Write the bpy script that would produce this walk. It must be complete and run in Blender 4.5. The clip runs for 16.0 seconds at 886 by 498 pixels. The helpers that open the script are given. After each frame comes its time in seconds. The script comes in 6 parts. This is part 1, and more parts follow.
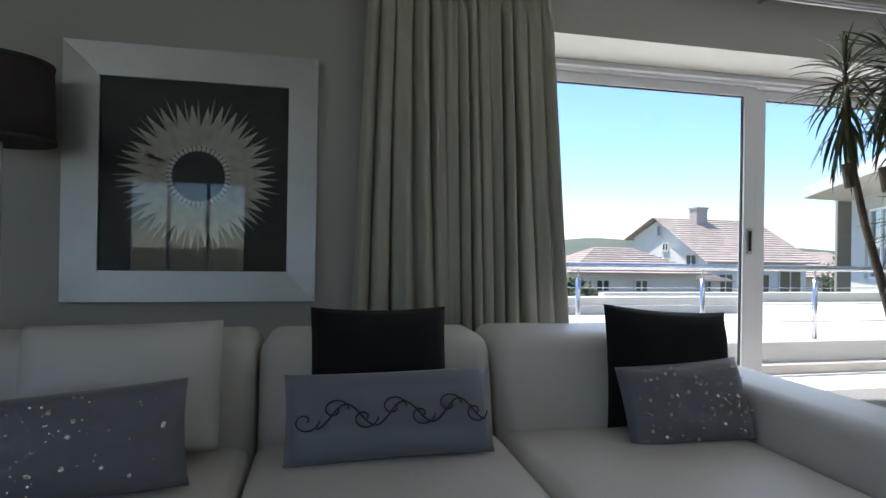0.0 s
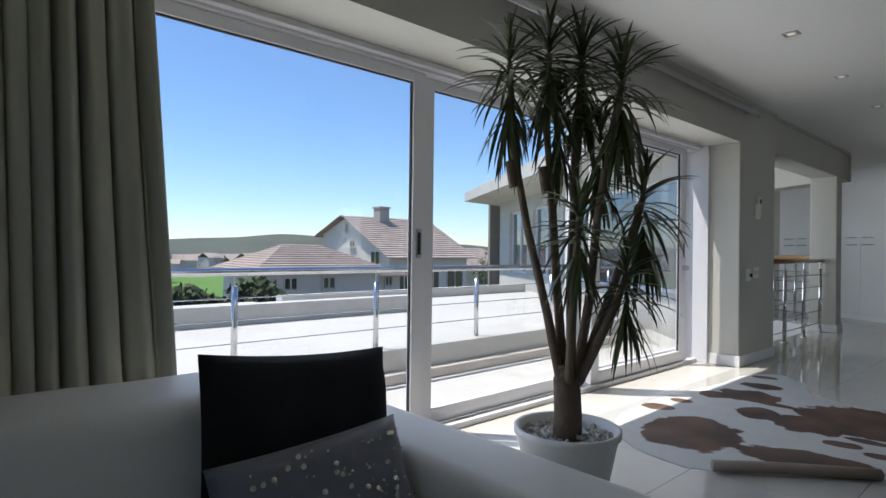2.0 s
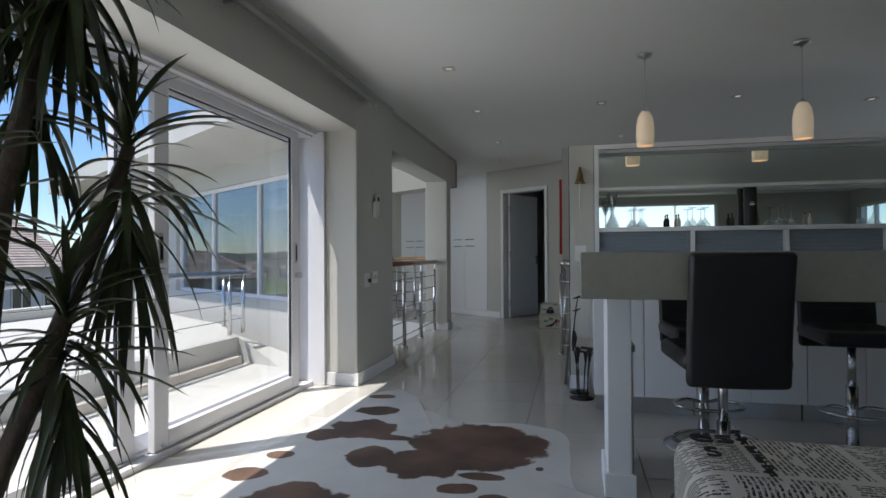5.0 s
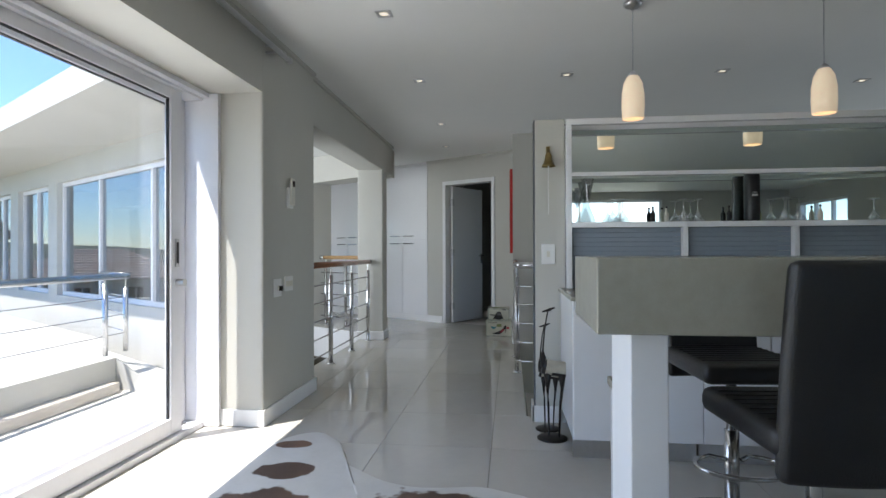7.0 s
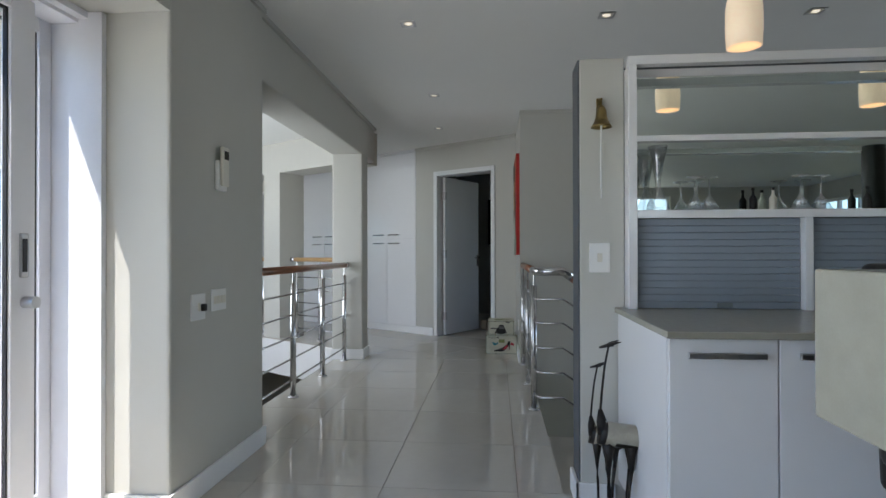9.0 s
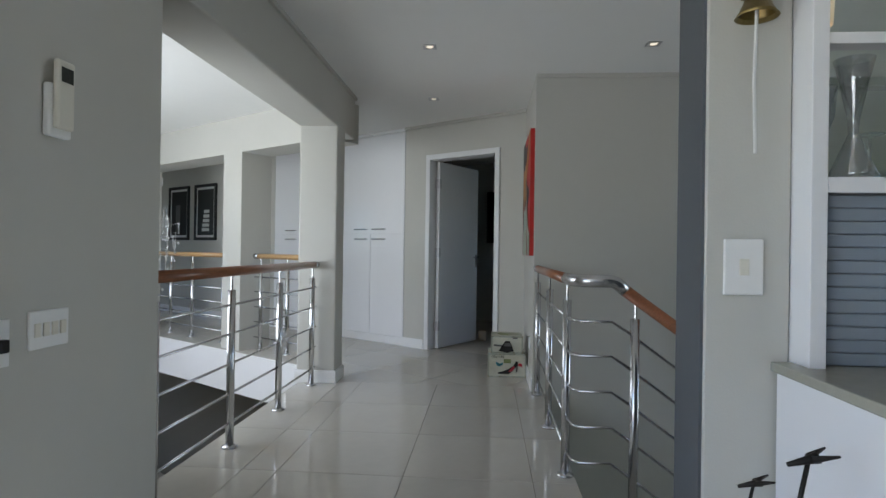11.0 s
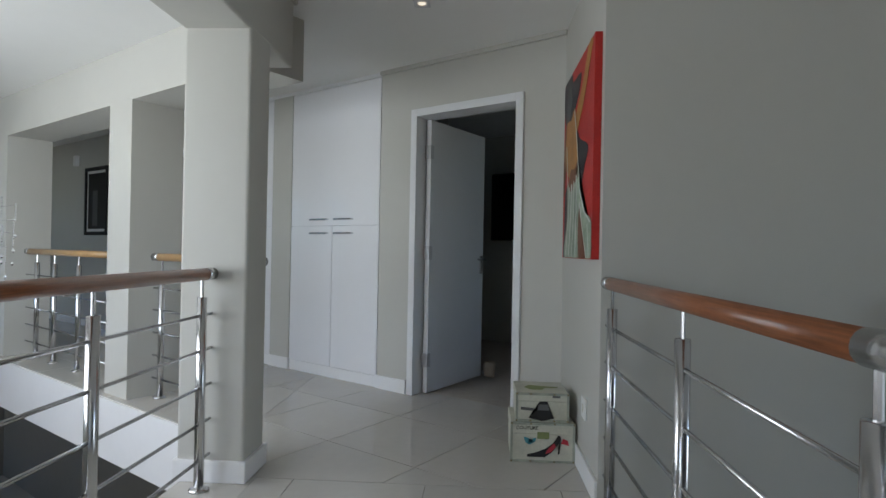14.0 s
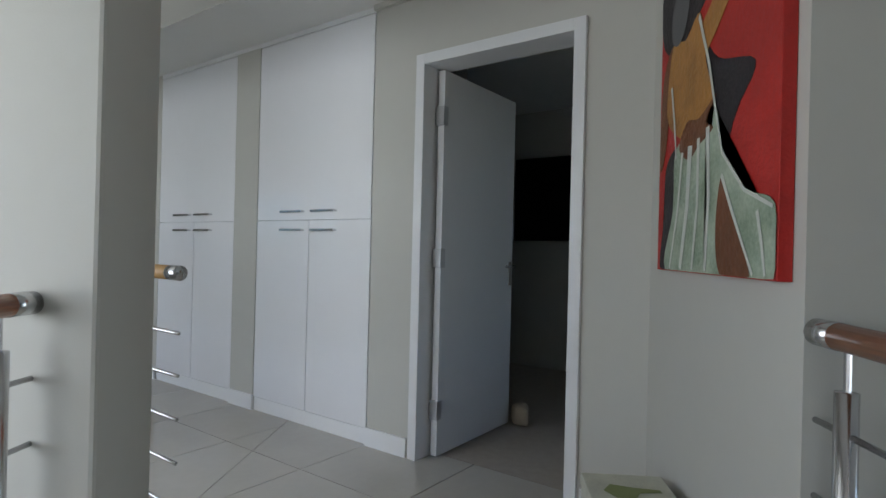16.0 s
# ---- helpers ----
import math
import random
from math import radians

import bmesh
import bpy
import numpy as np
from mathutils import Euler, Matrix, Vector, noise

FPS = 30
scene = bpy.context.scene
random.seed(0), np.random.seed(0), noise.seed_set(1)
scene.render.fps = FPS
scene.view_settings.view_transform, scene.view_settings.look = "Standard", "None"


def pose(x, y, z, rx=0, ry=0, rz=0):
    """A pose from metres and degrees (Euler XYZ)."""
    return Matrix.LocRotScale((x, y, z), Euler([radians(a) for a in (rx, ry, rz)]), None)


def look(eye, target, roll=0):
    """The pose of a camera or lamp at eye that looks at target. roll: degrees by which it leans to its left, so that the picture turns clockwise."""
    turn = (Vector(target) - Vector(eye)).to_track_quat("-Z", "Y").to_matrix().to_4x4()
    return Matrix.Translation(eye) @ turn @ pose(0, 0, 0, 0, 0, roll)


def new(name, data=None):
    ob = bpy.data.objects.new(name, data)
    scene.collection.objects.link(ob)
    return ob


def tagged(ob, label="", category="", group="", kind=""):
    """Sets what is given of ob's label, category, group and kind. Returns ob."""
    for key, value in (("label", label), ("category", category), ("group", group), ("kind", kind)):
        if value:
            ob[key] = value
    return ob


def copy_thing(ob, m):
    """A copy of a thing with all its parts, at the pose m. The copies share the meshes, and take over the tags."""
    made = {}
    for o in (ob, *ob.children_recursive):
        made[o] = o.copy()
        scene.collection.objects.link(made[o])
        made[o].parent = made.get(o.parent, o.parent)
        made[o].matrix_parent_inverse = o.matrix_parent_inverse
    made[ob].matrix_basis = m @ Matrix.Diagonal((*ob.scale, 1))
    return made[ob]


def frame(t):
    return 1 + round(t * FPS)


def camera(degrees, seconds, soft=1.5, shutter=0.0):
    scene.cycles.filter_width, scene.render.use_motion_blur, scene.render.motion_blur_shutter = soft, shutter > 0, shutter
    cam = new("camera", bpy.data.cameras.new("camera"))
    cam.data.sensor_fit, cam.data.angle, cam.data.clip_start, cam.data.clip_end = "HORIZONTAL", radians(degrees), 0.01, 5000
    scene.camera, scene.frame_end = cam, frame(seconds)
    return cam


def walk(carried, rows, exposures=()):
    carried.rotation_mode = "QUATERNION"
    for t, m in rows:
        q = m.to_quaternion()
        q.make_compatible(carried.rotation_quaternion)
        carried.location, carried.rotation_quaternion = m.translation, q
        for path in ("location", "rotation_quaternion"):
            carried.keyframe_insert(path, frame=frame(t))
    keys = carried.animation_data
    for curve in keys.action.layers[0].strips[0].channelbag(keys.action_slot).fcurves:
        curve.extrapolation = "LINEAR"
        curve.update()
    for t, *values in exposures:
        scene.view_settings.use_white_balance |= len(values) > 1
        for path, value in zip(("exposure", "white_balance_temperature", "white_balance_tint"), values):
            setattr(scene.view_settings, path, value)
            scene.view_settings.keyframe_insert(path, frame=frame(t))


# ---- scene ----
cam = camera(76.1, 16.0)
PATH = [
    (0, (-0.222, -0.037, 0.978), (0.196, 1.919, 0.981), 0.9),
    (0.5, (-0.131, 0.17, 0.985), (0.501, 2.067, 0.995), 0.7),
    (1, (-0.007, 0.298, 0.995), (0.918, 2.072, 0.998), 0.8),
    (1.5, (0.151, 0.425, 0.987), (1.294, 2.066, 1.003), 0.6),
    (2, (0.325, 0.559, 1.024), (1.674, 2.036, 1.029), 0.7),
    (2.5, (0.468, 0.643, 1.025), (2.052, 1.864, 1.041), 0.4),
    (3, (0.675, 0.668, 1.024), (2.401, 1.679, 1.047), 0.0),
    (3.5, (0.901, 0.721, 1.036), (2.705, 1.585, 1.055), -0.1),
    (4, (1.135, 0.788, 1.039), (3.011, 1.48, 1.06), -0.1),
    (4.5, (1.331, 0.817, 1.038), (3.256, 1.358, 1.06), -0.2),
    (5, (1.518, 0.835, 1.034), (3.466, 1.29, 1.057), -0.3),
    (7.3, (2.604, 1.052, 1.062), (4.591, 1.276, 1.074), -0.3),
    (7.5, (2.703, 1.062, 1.062), (4.691, 1.281, 1.076), -0.4),
    (8, (3.007, 1.072, 1.071), (4.996, 1.274, 1.084), -0.3),
    (8.5, (3.311, 1.15, 1.058), (5.301, 1.345, 1.07), -0.3),
    (9, (3.604, 1.227, 1.067), (5.595, 1.415, 1.08), -0.1),
    (9.2, (3.701, 1.257, 1.068), (5.693, 1.439, 1.077), -0.3),
    (11.3, (4.936, 1.376, 1.072), (6.93, 1.528, 1.078), 0.9),
    (11.5, (5.078, 1.387, 1.063), (7.073, 1.538, 1.069), 0.8),
    (12, (5.384, 1.43, 1.073), (7.378, 1.572, 1.073), 0.8),
    (12.5, (5.704, 1.438, 1.072), (7.699, 1.571, 1.073), 0.9),
    (13, (6.019, 1.481, 1.07), (8.015, 1.61, 1.073), 1.0),
    (13.5, (6.338, 1.523, 1.072), (8.334, 1.647, 1.075), 1.1),
    (14, (6.676, 1.531, 1.07), (8.673, 1.65, 1.075), 1.1),
    (14.5, (6.984, 1.582, 1.079), (8.981, 1.698, 1.078), 1.1),
    (15, (7.29, 1.639, 1.095), (9.287, 1.752, 1.094), 1.2),
    (15.5, (7.602, 1.637, 1.093), (9.598, 1.762, 1.093), 1.3),
    (16, (7.906, 1.662, 1.094), (9.901, 1.804, 1.097), 1.4),
]
walk(cam, [(t, look(eye, target, roll)) for t, eye, target, roll in PATH],
     [(0, 1.0), (1.0, 0.9), (1.5, 0.7), (2.0, 0.2), (3.0, -0.15), (4.0, 0.03), (5.2, 0.3), (7.3, 1.16), (9.0, 1.03), (11.3, 1.16), (16.0, 1.12)])

# ---- world and sun ----
SUN = Vector((0.2707, -0.3348, -0.9026)).normalized()
world = bpy.data.worlds.new("sky")
scene.world = world
world.use_nodes = True
wn = world.node_tree
sky = wn.nodes.new("ShaderNodeTexSky")
sky.sky_type = "NISHITA"
sky.sun_disc = False
sky.sun_elevation = math.asin(-SUN.z)
sky.sun_rotation = math.atan2(-SUN.x, -SUN.y)
sky.air_density, sky.dust_density, sky.ozone_density = 1.0, 0.05, 6.0
wn.nodes["Background"].inputs[1].default_value = 0.15
tint = wn.nodes.new("ShaderNodeMixRGB")
tint.blend_type = "MULTIPLY"
tint.inputs[0].default_value = 1.0
tint.inputs[2].default_value = (0.90, 0.97, 1.06, 1)
wn.links.new(sky.outputs[0], tint.inputs[1])
wn.links.new(tint.outputs[0], wn.nodes["Background"].inputs[0])
sun = new("sun", bpy.data.lights.new("sun", "SUN"))
sun.data.energy, sun.data.angle, sun.data.color = 5.0, radians(0.53), (1.0, 0.965, 0.92)
# the sky's light in the openings
for name, eye, aim, wx, wz, watts in (("sky_light_doors", (2.7, 2.84, 1.05), (2.7, 0, 0.95), 5.6, 1.8, 17), ("sky_light_back", (-3.68, -1.05, 1.8), (0, -1.05, 1.4), 2.6, 0.8, 3),
                                      ("sky_light_wing", (8.45, 5.05, 1.25), (9.9, 4.1, 1.2), 4.0, 1.4, 35), ("sky_light_stairs", (7.7, -5.12, 0.4), (8.2, 0, 0.1), 2.0, 3.0, 20)):
    lamp = new(name, bpy.data.lights.new(name, "AREA"))
    lamp.data.shape, lamp.data.size, lamp.data.size_y, lamp.data.energy, lamp.data.color = "RECTANGLE", wx, wz, watts, (0.78, 0.88, 1.0) if name == "sky_light_stairs" else (0.92, 0.96, 1.0)
    lamp.matrix_world = look(eye, aim)
sun.matrix_world = look((0, 0, 30), Vector((0, 0, 30)) + SUN)


# ---- materials ----
def mat(name, col, rough=0.5, metal=0.0, spot=0.06, scale=8.0, bump=0.0, bscale=60.0, spec=0.5, col2=None, coat=0.0, sheen=0.0, iso=True):
    """A surface with variation at two scales: broad stains and fine grain, with a fine relief."""
    m = bpy.data.materials.new(name)
    m.use_nodes = True
    nt = m.node_tree
    b = nt.nodes["Principled BSDF"]
    b.inputs["Roughness"].default_value = rough
    b.inputs["Metallic"].default_value = metal
    b.inputs["Specular IOR Level"].default_value = spec
    b.inputs["Coat Weight"].default_value = coat
    b.inputs["Sheen Weight"].default_value = sheen
    tc = nt.nodes.new("ShaderNodeTexCoord")
    n1 = nt.nodes.new("ShaderNodeTexNoise")
    n1.inputs["Scale"].default_value, n1.inputs["Detail"].default_value = scale, 4
    n2 = nt.nodes.new("ShaderNodeTexNoise")
    n2.inputs["Scale"].default_value, n2.inputs["Detail"].default_value = scale * 9, 3
    for n in (n1, n2):
        nt.links.new(tc.outputs["Object"], n.inputs["Vector"])
    mx = nt.nodes.new("ShaderNodeMath")
    mx.operation = "MULTIPLY_ADD"
    nt.links.new(n2.outputs[0], mx.inputs[0])
    mx.inputs[1].default_value = 0.45
    nt.links.new(n1.outputs[0], mx.inputs[2])
    ramp = nt.nodes.new("ShaderNodeValToRGB")
    ramp.color_ramp.elements[0].position, ramp.color_ramp.elements[1].position = 0.45, 0.95
    c2 = col2 or [c * (1 - 2 * spot) for c in col]
    ramp.color_ramp.elements[0].color = (*c2, 1)
    ramp.color_ramp.elements[1].color = (*col, 1)
    nt.links.new(mx.outputs[0], ramp.inputs[0])
    nt.links.new(ramp.outputs[0], b.inputs["Base Color"])
    if bump:
        n3 = nt.nodes.new("ShaderNodeTexNoise")
        n3.inputs["Scale"].default_value, n3.inputs["Detail"].default_value = bscale, 5
        nt.links.new(tc.outputs["Object"], n3.inputs["Vector"])
        bp = nt.nodes.new("ShaderNodeBump")
        bp.inputs["Strength"].default_value, bp.inputs["Distance"].default_value = bump, 0.01
        nt.links.new(n3.outputs[0], bp.inputs["Height"])
        nt.links.new(bp.outputs[0], b.inputs["Normal"])
    return m


def grain(m, sx, sy, sz, amount=0.5, scale=6.0):
    """Adds stretched wood grain to a material's colour."""
    nt = m.node_tree
    b = nt.nodes["Principled BSDF"]
    src = b.inputs["Base Color"].links[0].from_socket
    tc = nt.nodes.new("ShaderNodeTexCoord")
    mp = nt.nodes.new("ShaderNodeMapping")
    mp.inputs["Scale"].default_value = (sx, sy, sz)
    w = nt.nodes.new("ShaderNodeTexNoise")
    w.inputs["Scale"].default_value, w.inputs["Detail"].default_value = scale, 8
    nt.links.new(tc.outputs["Object"], mp.inputs[0])
    nt.links.new(mp.outputs[0], w.inputs["Vector"])
    r = nt.nodes.new("ShaderNodeValToRGB")
    r.color_ramp.elements[0].position, r.color_ramp.elements[1].position = 0.35, 0.65
    r.color_ramp.elements[0].color = (1 - amount, 1 - amount, 1 - amount, 1)
    r.color_ramp.elements[1].color = (1, 1, 1, 1)
    nt.links.new(w.outputs[0], r.inputs[0])
    mul = nt.nodes.new("ShaderNodeMixRGB")
    mul.blend_type = "MULTIPLY"
    mul.inputs[0].default_value = 1
    nt.links.new(src, mul.inputs[1])
    nt.links.new(r.outputs[0], mul.inputs[2])
    nt.links.new(mul.outputs[0], b.inputs["Base Color"])
    return m


def varied(m, amount=0.08):
    """Lets pieces that share a mesh differ a little in brightness."""
    nt = m.node_tree
    b = nt.nodes["Principled BSDF"]
    src = b.inputs["Base Color"].links[0].from_socket
    oi = nt.nodes.new("ShaderNodeObjectInfo")
    mr = nt.nodes.new("ShaderNodeMapRange")
    mr.inputs["To Min"].default_value, mr.inputs["To Max"].default_value = 1 - amount, 1.0
    nt.links.new(oi.outputs["Random"], mr.inputs["Value"])
    mul = nt.nodes.new("ShaderNodeMixRGB")
    mul.blend_type = "MULTIPLY"
    mul.inputs[0].default_value = 1
    nt.links.new(src, mul.inputs[1])
    nt.links.new(mr.outputs[0], mul.inputs[2])
    nt.links.new(mul.outputs[0], b.inputs["Base Color"])
    return m


def glass_mat(name, tint=(1, 1, 1), gloss=0.03):
    """Thin clear sheet: lets light straight through, with a Fresnel gloss on top."""
    m = bpy.data.materials.new(name)
    m.use_nodes = True
    nt = m.node_tree
    out = nt.nodes["Material Output"]
    nt.nodes.remove(nt.nodes["Principled BSDF"])
    tr = nt.nodes.new("ShaderNodeBsdfTransparent")
    tr.inputs[0].default_value = (*tint, 1)
    gl = nt.nodes.new("ShaderNodeBsdfGlossy")
    gl.inputs["Roughness"].default_value = 0.01
    lw = nt.nodes.new("ShaderNodeLayerWeight")
    lw.inputs[0].default_value = 0.5
    pw = nt.nodes.new("ShaderNodeMath")
    pw.operation = "POWER"
    pw.inputs[1].default_value = 4.0
    nt.links.new(lw.outputs["Facing"], pw.inputs[0])
    fr = nt.nodes.new("ShaderNodeMapRange")
    fr.inputs["To Min"].default_value, fr.inputs["To Max"].default_value = gloss, 0.7
    nt.links.new(pw.outputs[0], fr.inputs["Value"])
    mx = nt.nodes.new("ShaderNodeMixShader")
    nt.links.new(fr.outputs[0], mx.inputs[0])
    nt.links.new(tr.outputs[0], mx.inputs[1])
    nt.links.new(gl.outputs[0], mx.inputs[2])
    nt.links.new(mx.outputs[0], out.inputs[0])
    return m


def glow(name, col, strength):
    m = mat(name, col, 0.4)
    b = m.node_tree.nodes["Principled BSDF"]
    b.inputs["Emission Color"].default_value = (*col, 1)
    b.inputs["Emission Strength"].default_value = strength
    return m


WALL = mat("greige_paint", (0.522, 0.513, 0.468), 0.75, spot=0.02, scale=1.5, bump=0.05, bscale=180)
WALLDARK = mat("charcoal_paint", (0.095, 0.105, 0.115), 0.7, spot=0.03, scale=2, bump=0.05, bscale=180)
WHITE = mat("white_paint", (0.80, 0.80, 0.80), 0.6, spot=0.02, scale=2, bump=0.03, bscale=150)
CEIL = mat("ceiling_paint", (0.80, 0.80, 0.775), 0.55, spot=0.015, scale=1, bump=0.02, bscale=120)
EXT = mat("terrace_plaster", (0.56, 0.55, 0.51), 0.85, spot=0.06, scale=2, bump=0.2, bscale=90)
ALU = mat("white_coated_aluminium", (0.80, 0.80, 0.83), 0.35, spot=0.02, scale=5)
RUBBER = mat("black_gasket", (0.02, 0.02, 0.022), 0.6)
TILE = varied(mat("polished_porcelain", (0.55, 0.527, 0.478), 0.06, spot=0.04, scale=2.2, spec=0.55), 0.06)
GROUT = mat("dark_grout", (0.20, 0.185, 0.165), 0.8, spot=0.1, scale=20)
PAVE = varied(mat("terrace_tile", (0.62, 0.56, 0.49), 0.7, spot=0.08, scale=4, bump=0.1), 0.1)
STEEL = mat("polished_steel", (0.62, 0.62, 0.63), 0.20, metal=1.0, spot=0.02, scale=30)
BRUSHED = mat("brushed_steel", (0.62, 0.62, 0.63), 0.3, metal=1.0, spot=0.05, scale=40)
WOODRAIL = grain(mat("red_brown_varnished_wood", (0.33, 0.115, 0.045), 0.3, spot=0.1, scale=6, coat=0.3), 1.5, 30, 30, 0.35)
WOODPALE = grain(mat("pale_varnished_wood", (0.55, 0.33, 0.14), 0.35, spot=0.08, scale=6, coat=0.2), 1.5, 30, 30, 0.25)
LACQUER = mat("white_lacquer", (0.80, 0.80, 0.81), 0.10, spot=0.012, scale=1.5)
DOORP = mat("white_door_paint", (0.74, 0.745, 0.75), 0.4, spot=0.02, scale=2)
STONE = mat("olive_grey_quartz", (0.34, 0.33, 0.275), 0.22, spot=0.05, scale=30, bump=0.0)
SHUT = mat("blue_grey_shutter", (0.27, 0.31, 0.36), 0.35, spot=0.03, scale=10)
BLACKLEATHER = mat("black_leather", (0.012, 0.012, 0.013), 0.42, spot=0.1, scale=12, bump=0.15, bscale=250)
SOFA = mat("white_leather", (0.76, 0.74, 0.70), 0.45, spot=0.03, scale=2, bump=0.08, bscale=220)
BLACKFUR = mat("black_plush", (0.008, 0.008, 0.010), 0.9, spot=0.2, scale=60, bump=0.6, bscale=320)
SATIN = mat("blue_grey_satin", (0.22, 0.235, 0.29), 0.42, spot=0.06, scale=3, bump=0.1, bscale=300, sheen=0.3)
TAUPE = mat("grey_satin", (0.19, 0.195, 0.235), 0.5, spot=0.08, scale=3, bump=0.1, bscale=300, sheen=0.2)
EMBROID = mat("dark_embroidery_thread", (0.03, 0.033, 0.05), 0.6)
SEQUIN = mat("silver_sequin", (0.85, 0.82, 0.72), 0.25, metal=0.6)
CURTAIN = mat("sage_beige_curtain_cloth", (0.51, 0.495, 0.40), 0.85, spot=0.05, scale=5, bump=0.25, bscale=400, sheen=0.2)
SILVER = mat("brushed_silver_frame", (0.62, 0.62, 0.62), 0.42, metal=0.75, spot=0.06, scale=5)
BLACKPRINT = mat("black_print", (0.012, 0.012, 0.012), 0.5)
FEATHER = mat("cream_feather_print", (0.62, 0.59, 0.48), 0.7, spot=0.2, scale=30)
FEATHERDK = mat("grey_feather_print", (0.45, 0.43, 0.36), 0.7, spot=0.2, scale=30)
SHADE = mat("dark_brown_lampshade", (0.055, 0.042, 0.04), 0.8, spot=0.1, scale=30)
LEAF = varied(mat("dracaena_leaf", (0.085, 0.115, 0.032), 0.40, spot=0.25, scale=7, col2=(0.035, 0.055, 0.018)), 0.5)
BARK = mat("grey_brown_bark", (0.17, 0.125, 0.09), 0.85, spot=0.2, scale=10, bump=0.8, bscale=40)
POT = mat("matt_white_pot", (0.72, 0.72, 0.71), 0.5, spot=0.04, scale=6)
PEBBLE = varied(mat("white_pebble", (0.66, 0.63, 0.57), 0.7, spot=0.1, scale=30, bump=0.1), 0.3)
PRINTCLOTH = mat("newsprint_cloth", (0.60, 0.575, 0.52), 0.8, spot=0.05, scale=5, bump=0.15, bscale=350)
INK = mat("black_ink", (0.02, 0.02, 0.02), 0.8)
INKGREY = mat("grey_ink", (0.13, 0.13, 0.13), 0.8)
BRASS = mat("aged_brass", (0.30, 0.22, 0.09), 0.35, metal=1.0, spot=0.2, scale=25)
IRON = mat("black_iron", (0.03, 0.028, 0.027), 0.45, metal=0.6, spot=0.2, scale=20)
RUSTPLATE = mat("bronze_plate", (0.16, 0.13, 0.10), 0.4, metal=0.8, spot=0.2, scale=15)
PLASTIC = mat("white_plastic", (0.78, 0.78, 0.76), 0.35, spot=0.01)
CREAMPLASTIC = mat("cream_plastic", (0.70, 0.67, 0.58), 0.4, spot=0.01)
DARKSCREEN = mat("dark_lcd", (0.02, 0.025, 0.02), 0.2)
TVBLACK = mat("black_screen", (0.004, 0.004, 0.005), 0.18)
RED = mat("red_oil_paint", (0.50, 0.02, 0.015), 0.5, spot=0.15, scale=6, bump=0.3, bscale=60)
BLACKOIL = mat("black_oil_paint", (0.02, 0.015, 0.02), 0.5, spot=0.2, scale=6, bump=0.3, bscale=60)
OCHREOIL = mat("ochre_oil_paint", (0.48, 0.22, 0.05), 0.5, spot=0.2, scale=10, bump=0.3, bscale=60)
BROWNOIL = mat("brown_oil_paint", (0.20, 0.07, 0.025), 0.5, spot=0.2, scale=10, bump=0.3, bscale=60)
GREENOIL = mat("pale_green_oil_paint", (0.45, 0.52, 0.40), 0.5, spot=0.2, scale=9, bump=0.3, bscale=60, col2=(0.16, 0.23, 0.15))
WHITEOIL = mat("white_oil_paint", (0.66, 0.68, 0.62), 0.5, spot=0.1, scale=12)
BLUEOIL = mat("blue_oil_paint", (0.12, 0.36, 0.60), 0.6, spot=0.15, scale=6)
PINKOIL = mat("pink_oil_paint", (0.62, 0.27, 0.22), 0.6, spot=0.15, scale=5, col2=(0.50, 0.16, 0.12))
ORANGEOIL = mat("orange_oil_paint", (0.60, 0.22, 0.05), 0.6, spot=0.2, scale=5)
YELLOWOIL = mat("yellow_oil_paint", (0.55, 0.40, 0.08), 0.6, spot=0.2, scale=5)
MOUNT = mat("linen_mount", (0.45, 0.38, 0.29), 0.85, spot=0.05, scale=20)
FRAMEWOOD = mat("dark_wood_frame", (0.06, 0.045, 0.035), 0.4, spot=0.1, scale=20)
PAPERWHITE = mat("white_paper", (0.68, 0.68, 0.66), 0.7, spot=0.03)
BOXPAPER = mat("cream_printed_paper", (0.60, 0.60, 0.50), 0.55, spot=0.12, scale=9)
BOXEDGE = mat("worn_green_edge", (0.40, 0.43, 0.36), 0.6, spot=0.2, scale=20)
TEAL = mat("teal_print", (0.06, 0.26, 0.32), 0.6)
REDPRINT = mat("red_print", (0.45, 0.03, 0.05), 0.6)
OLIVEPRINT = mat("olive_print", (0.22, 0.26, 0.10), 0.6)
ROOF = varied(mat("terracotta_roof_tile", (0.50, 0.405, 0.345), 0.85, spot=0.15, scale=2, bump=0.3), 0.12)
CHIMNEY = mat("chimney_plaster", (0.40, 0.36, 0.33), 0.9, spot=0.1, scale=3)
HOUSE = mat("house_plaster", (0.62, 0.59, 0.55), 0.85, spot=0.05, scale=0.6)
GRASS = mat("dry_field", (0.10, 0.12, 0.045), 0.95, spot=0.3, scale=0.02, col2=(0.16, 0.13, 0.08))
GREEN = mat("green_turf", (0.11, 0.23, 0.035), 0.95, spot=0.15, scale=0.1)
HILL = mat("hill_scrub", (0.10, 0.115, 0.085), 0.95, spot=0.25, scale=0.01)
BUSH = mat("shrub_leaf", (0.05, 0.08, 0.02), 0.8, spot=0.3, scale=3)
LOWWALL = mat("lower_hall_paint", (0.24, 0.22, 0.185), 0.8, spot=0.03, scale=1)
# Plain grey that carries the darkness of unlit rooms in its colour
ROOMSHADE = mat("room_shade_grey", (0.20, 0.19, 0.18), 0.8, spot=0.03, scale=1)
GLASS = glass_mat("window_glass")
TINTED = glass_mat("tinted_glass", (0.62, 0.72, 0.80), 0.22)
CLEAR = glass_mat("drinking_glass", (0.90, 0.92, 0.93), 0.28)
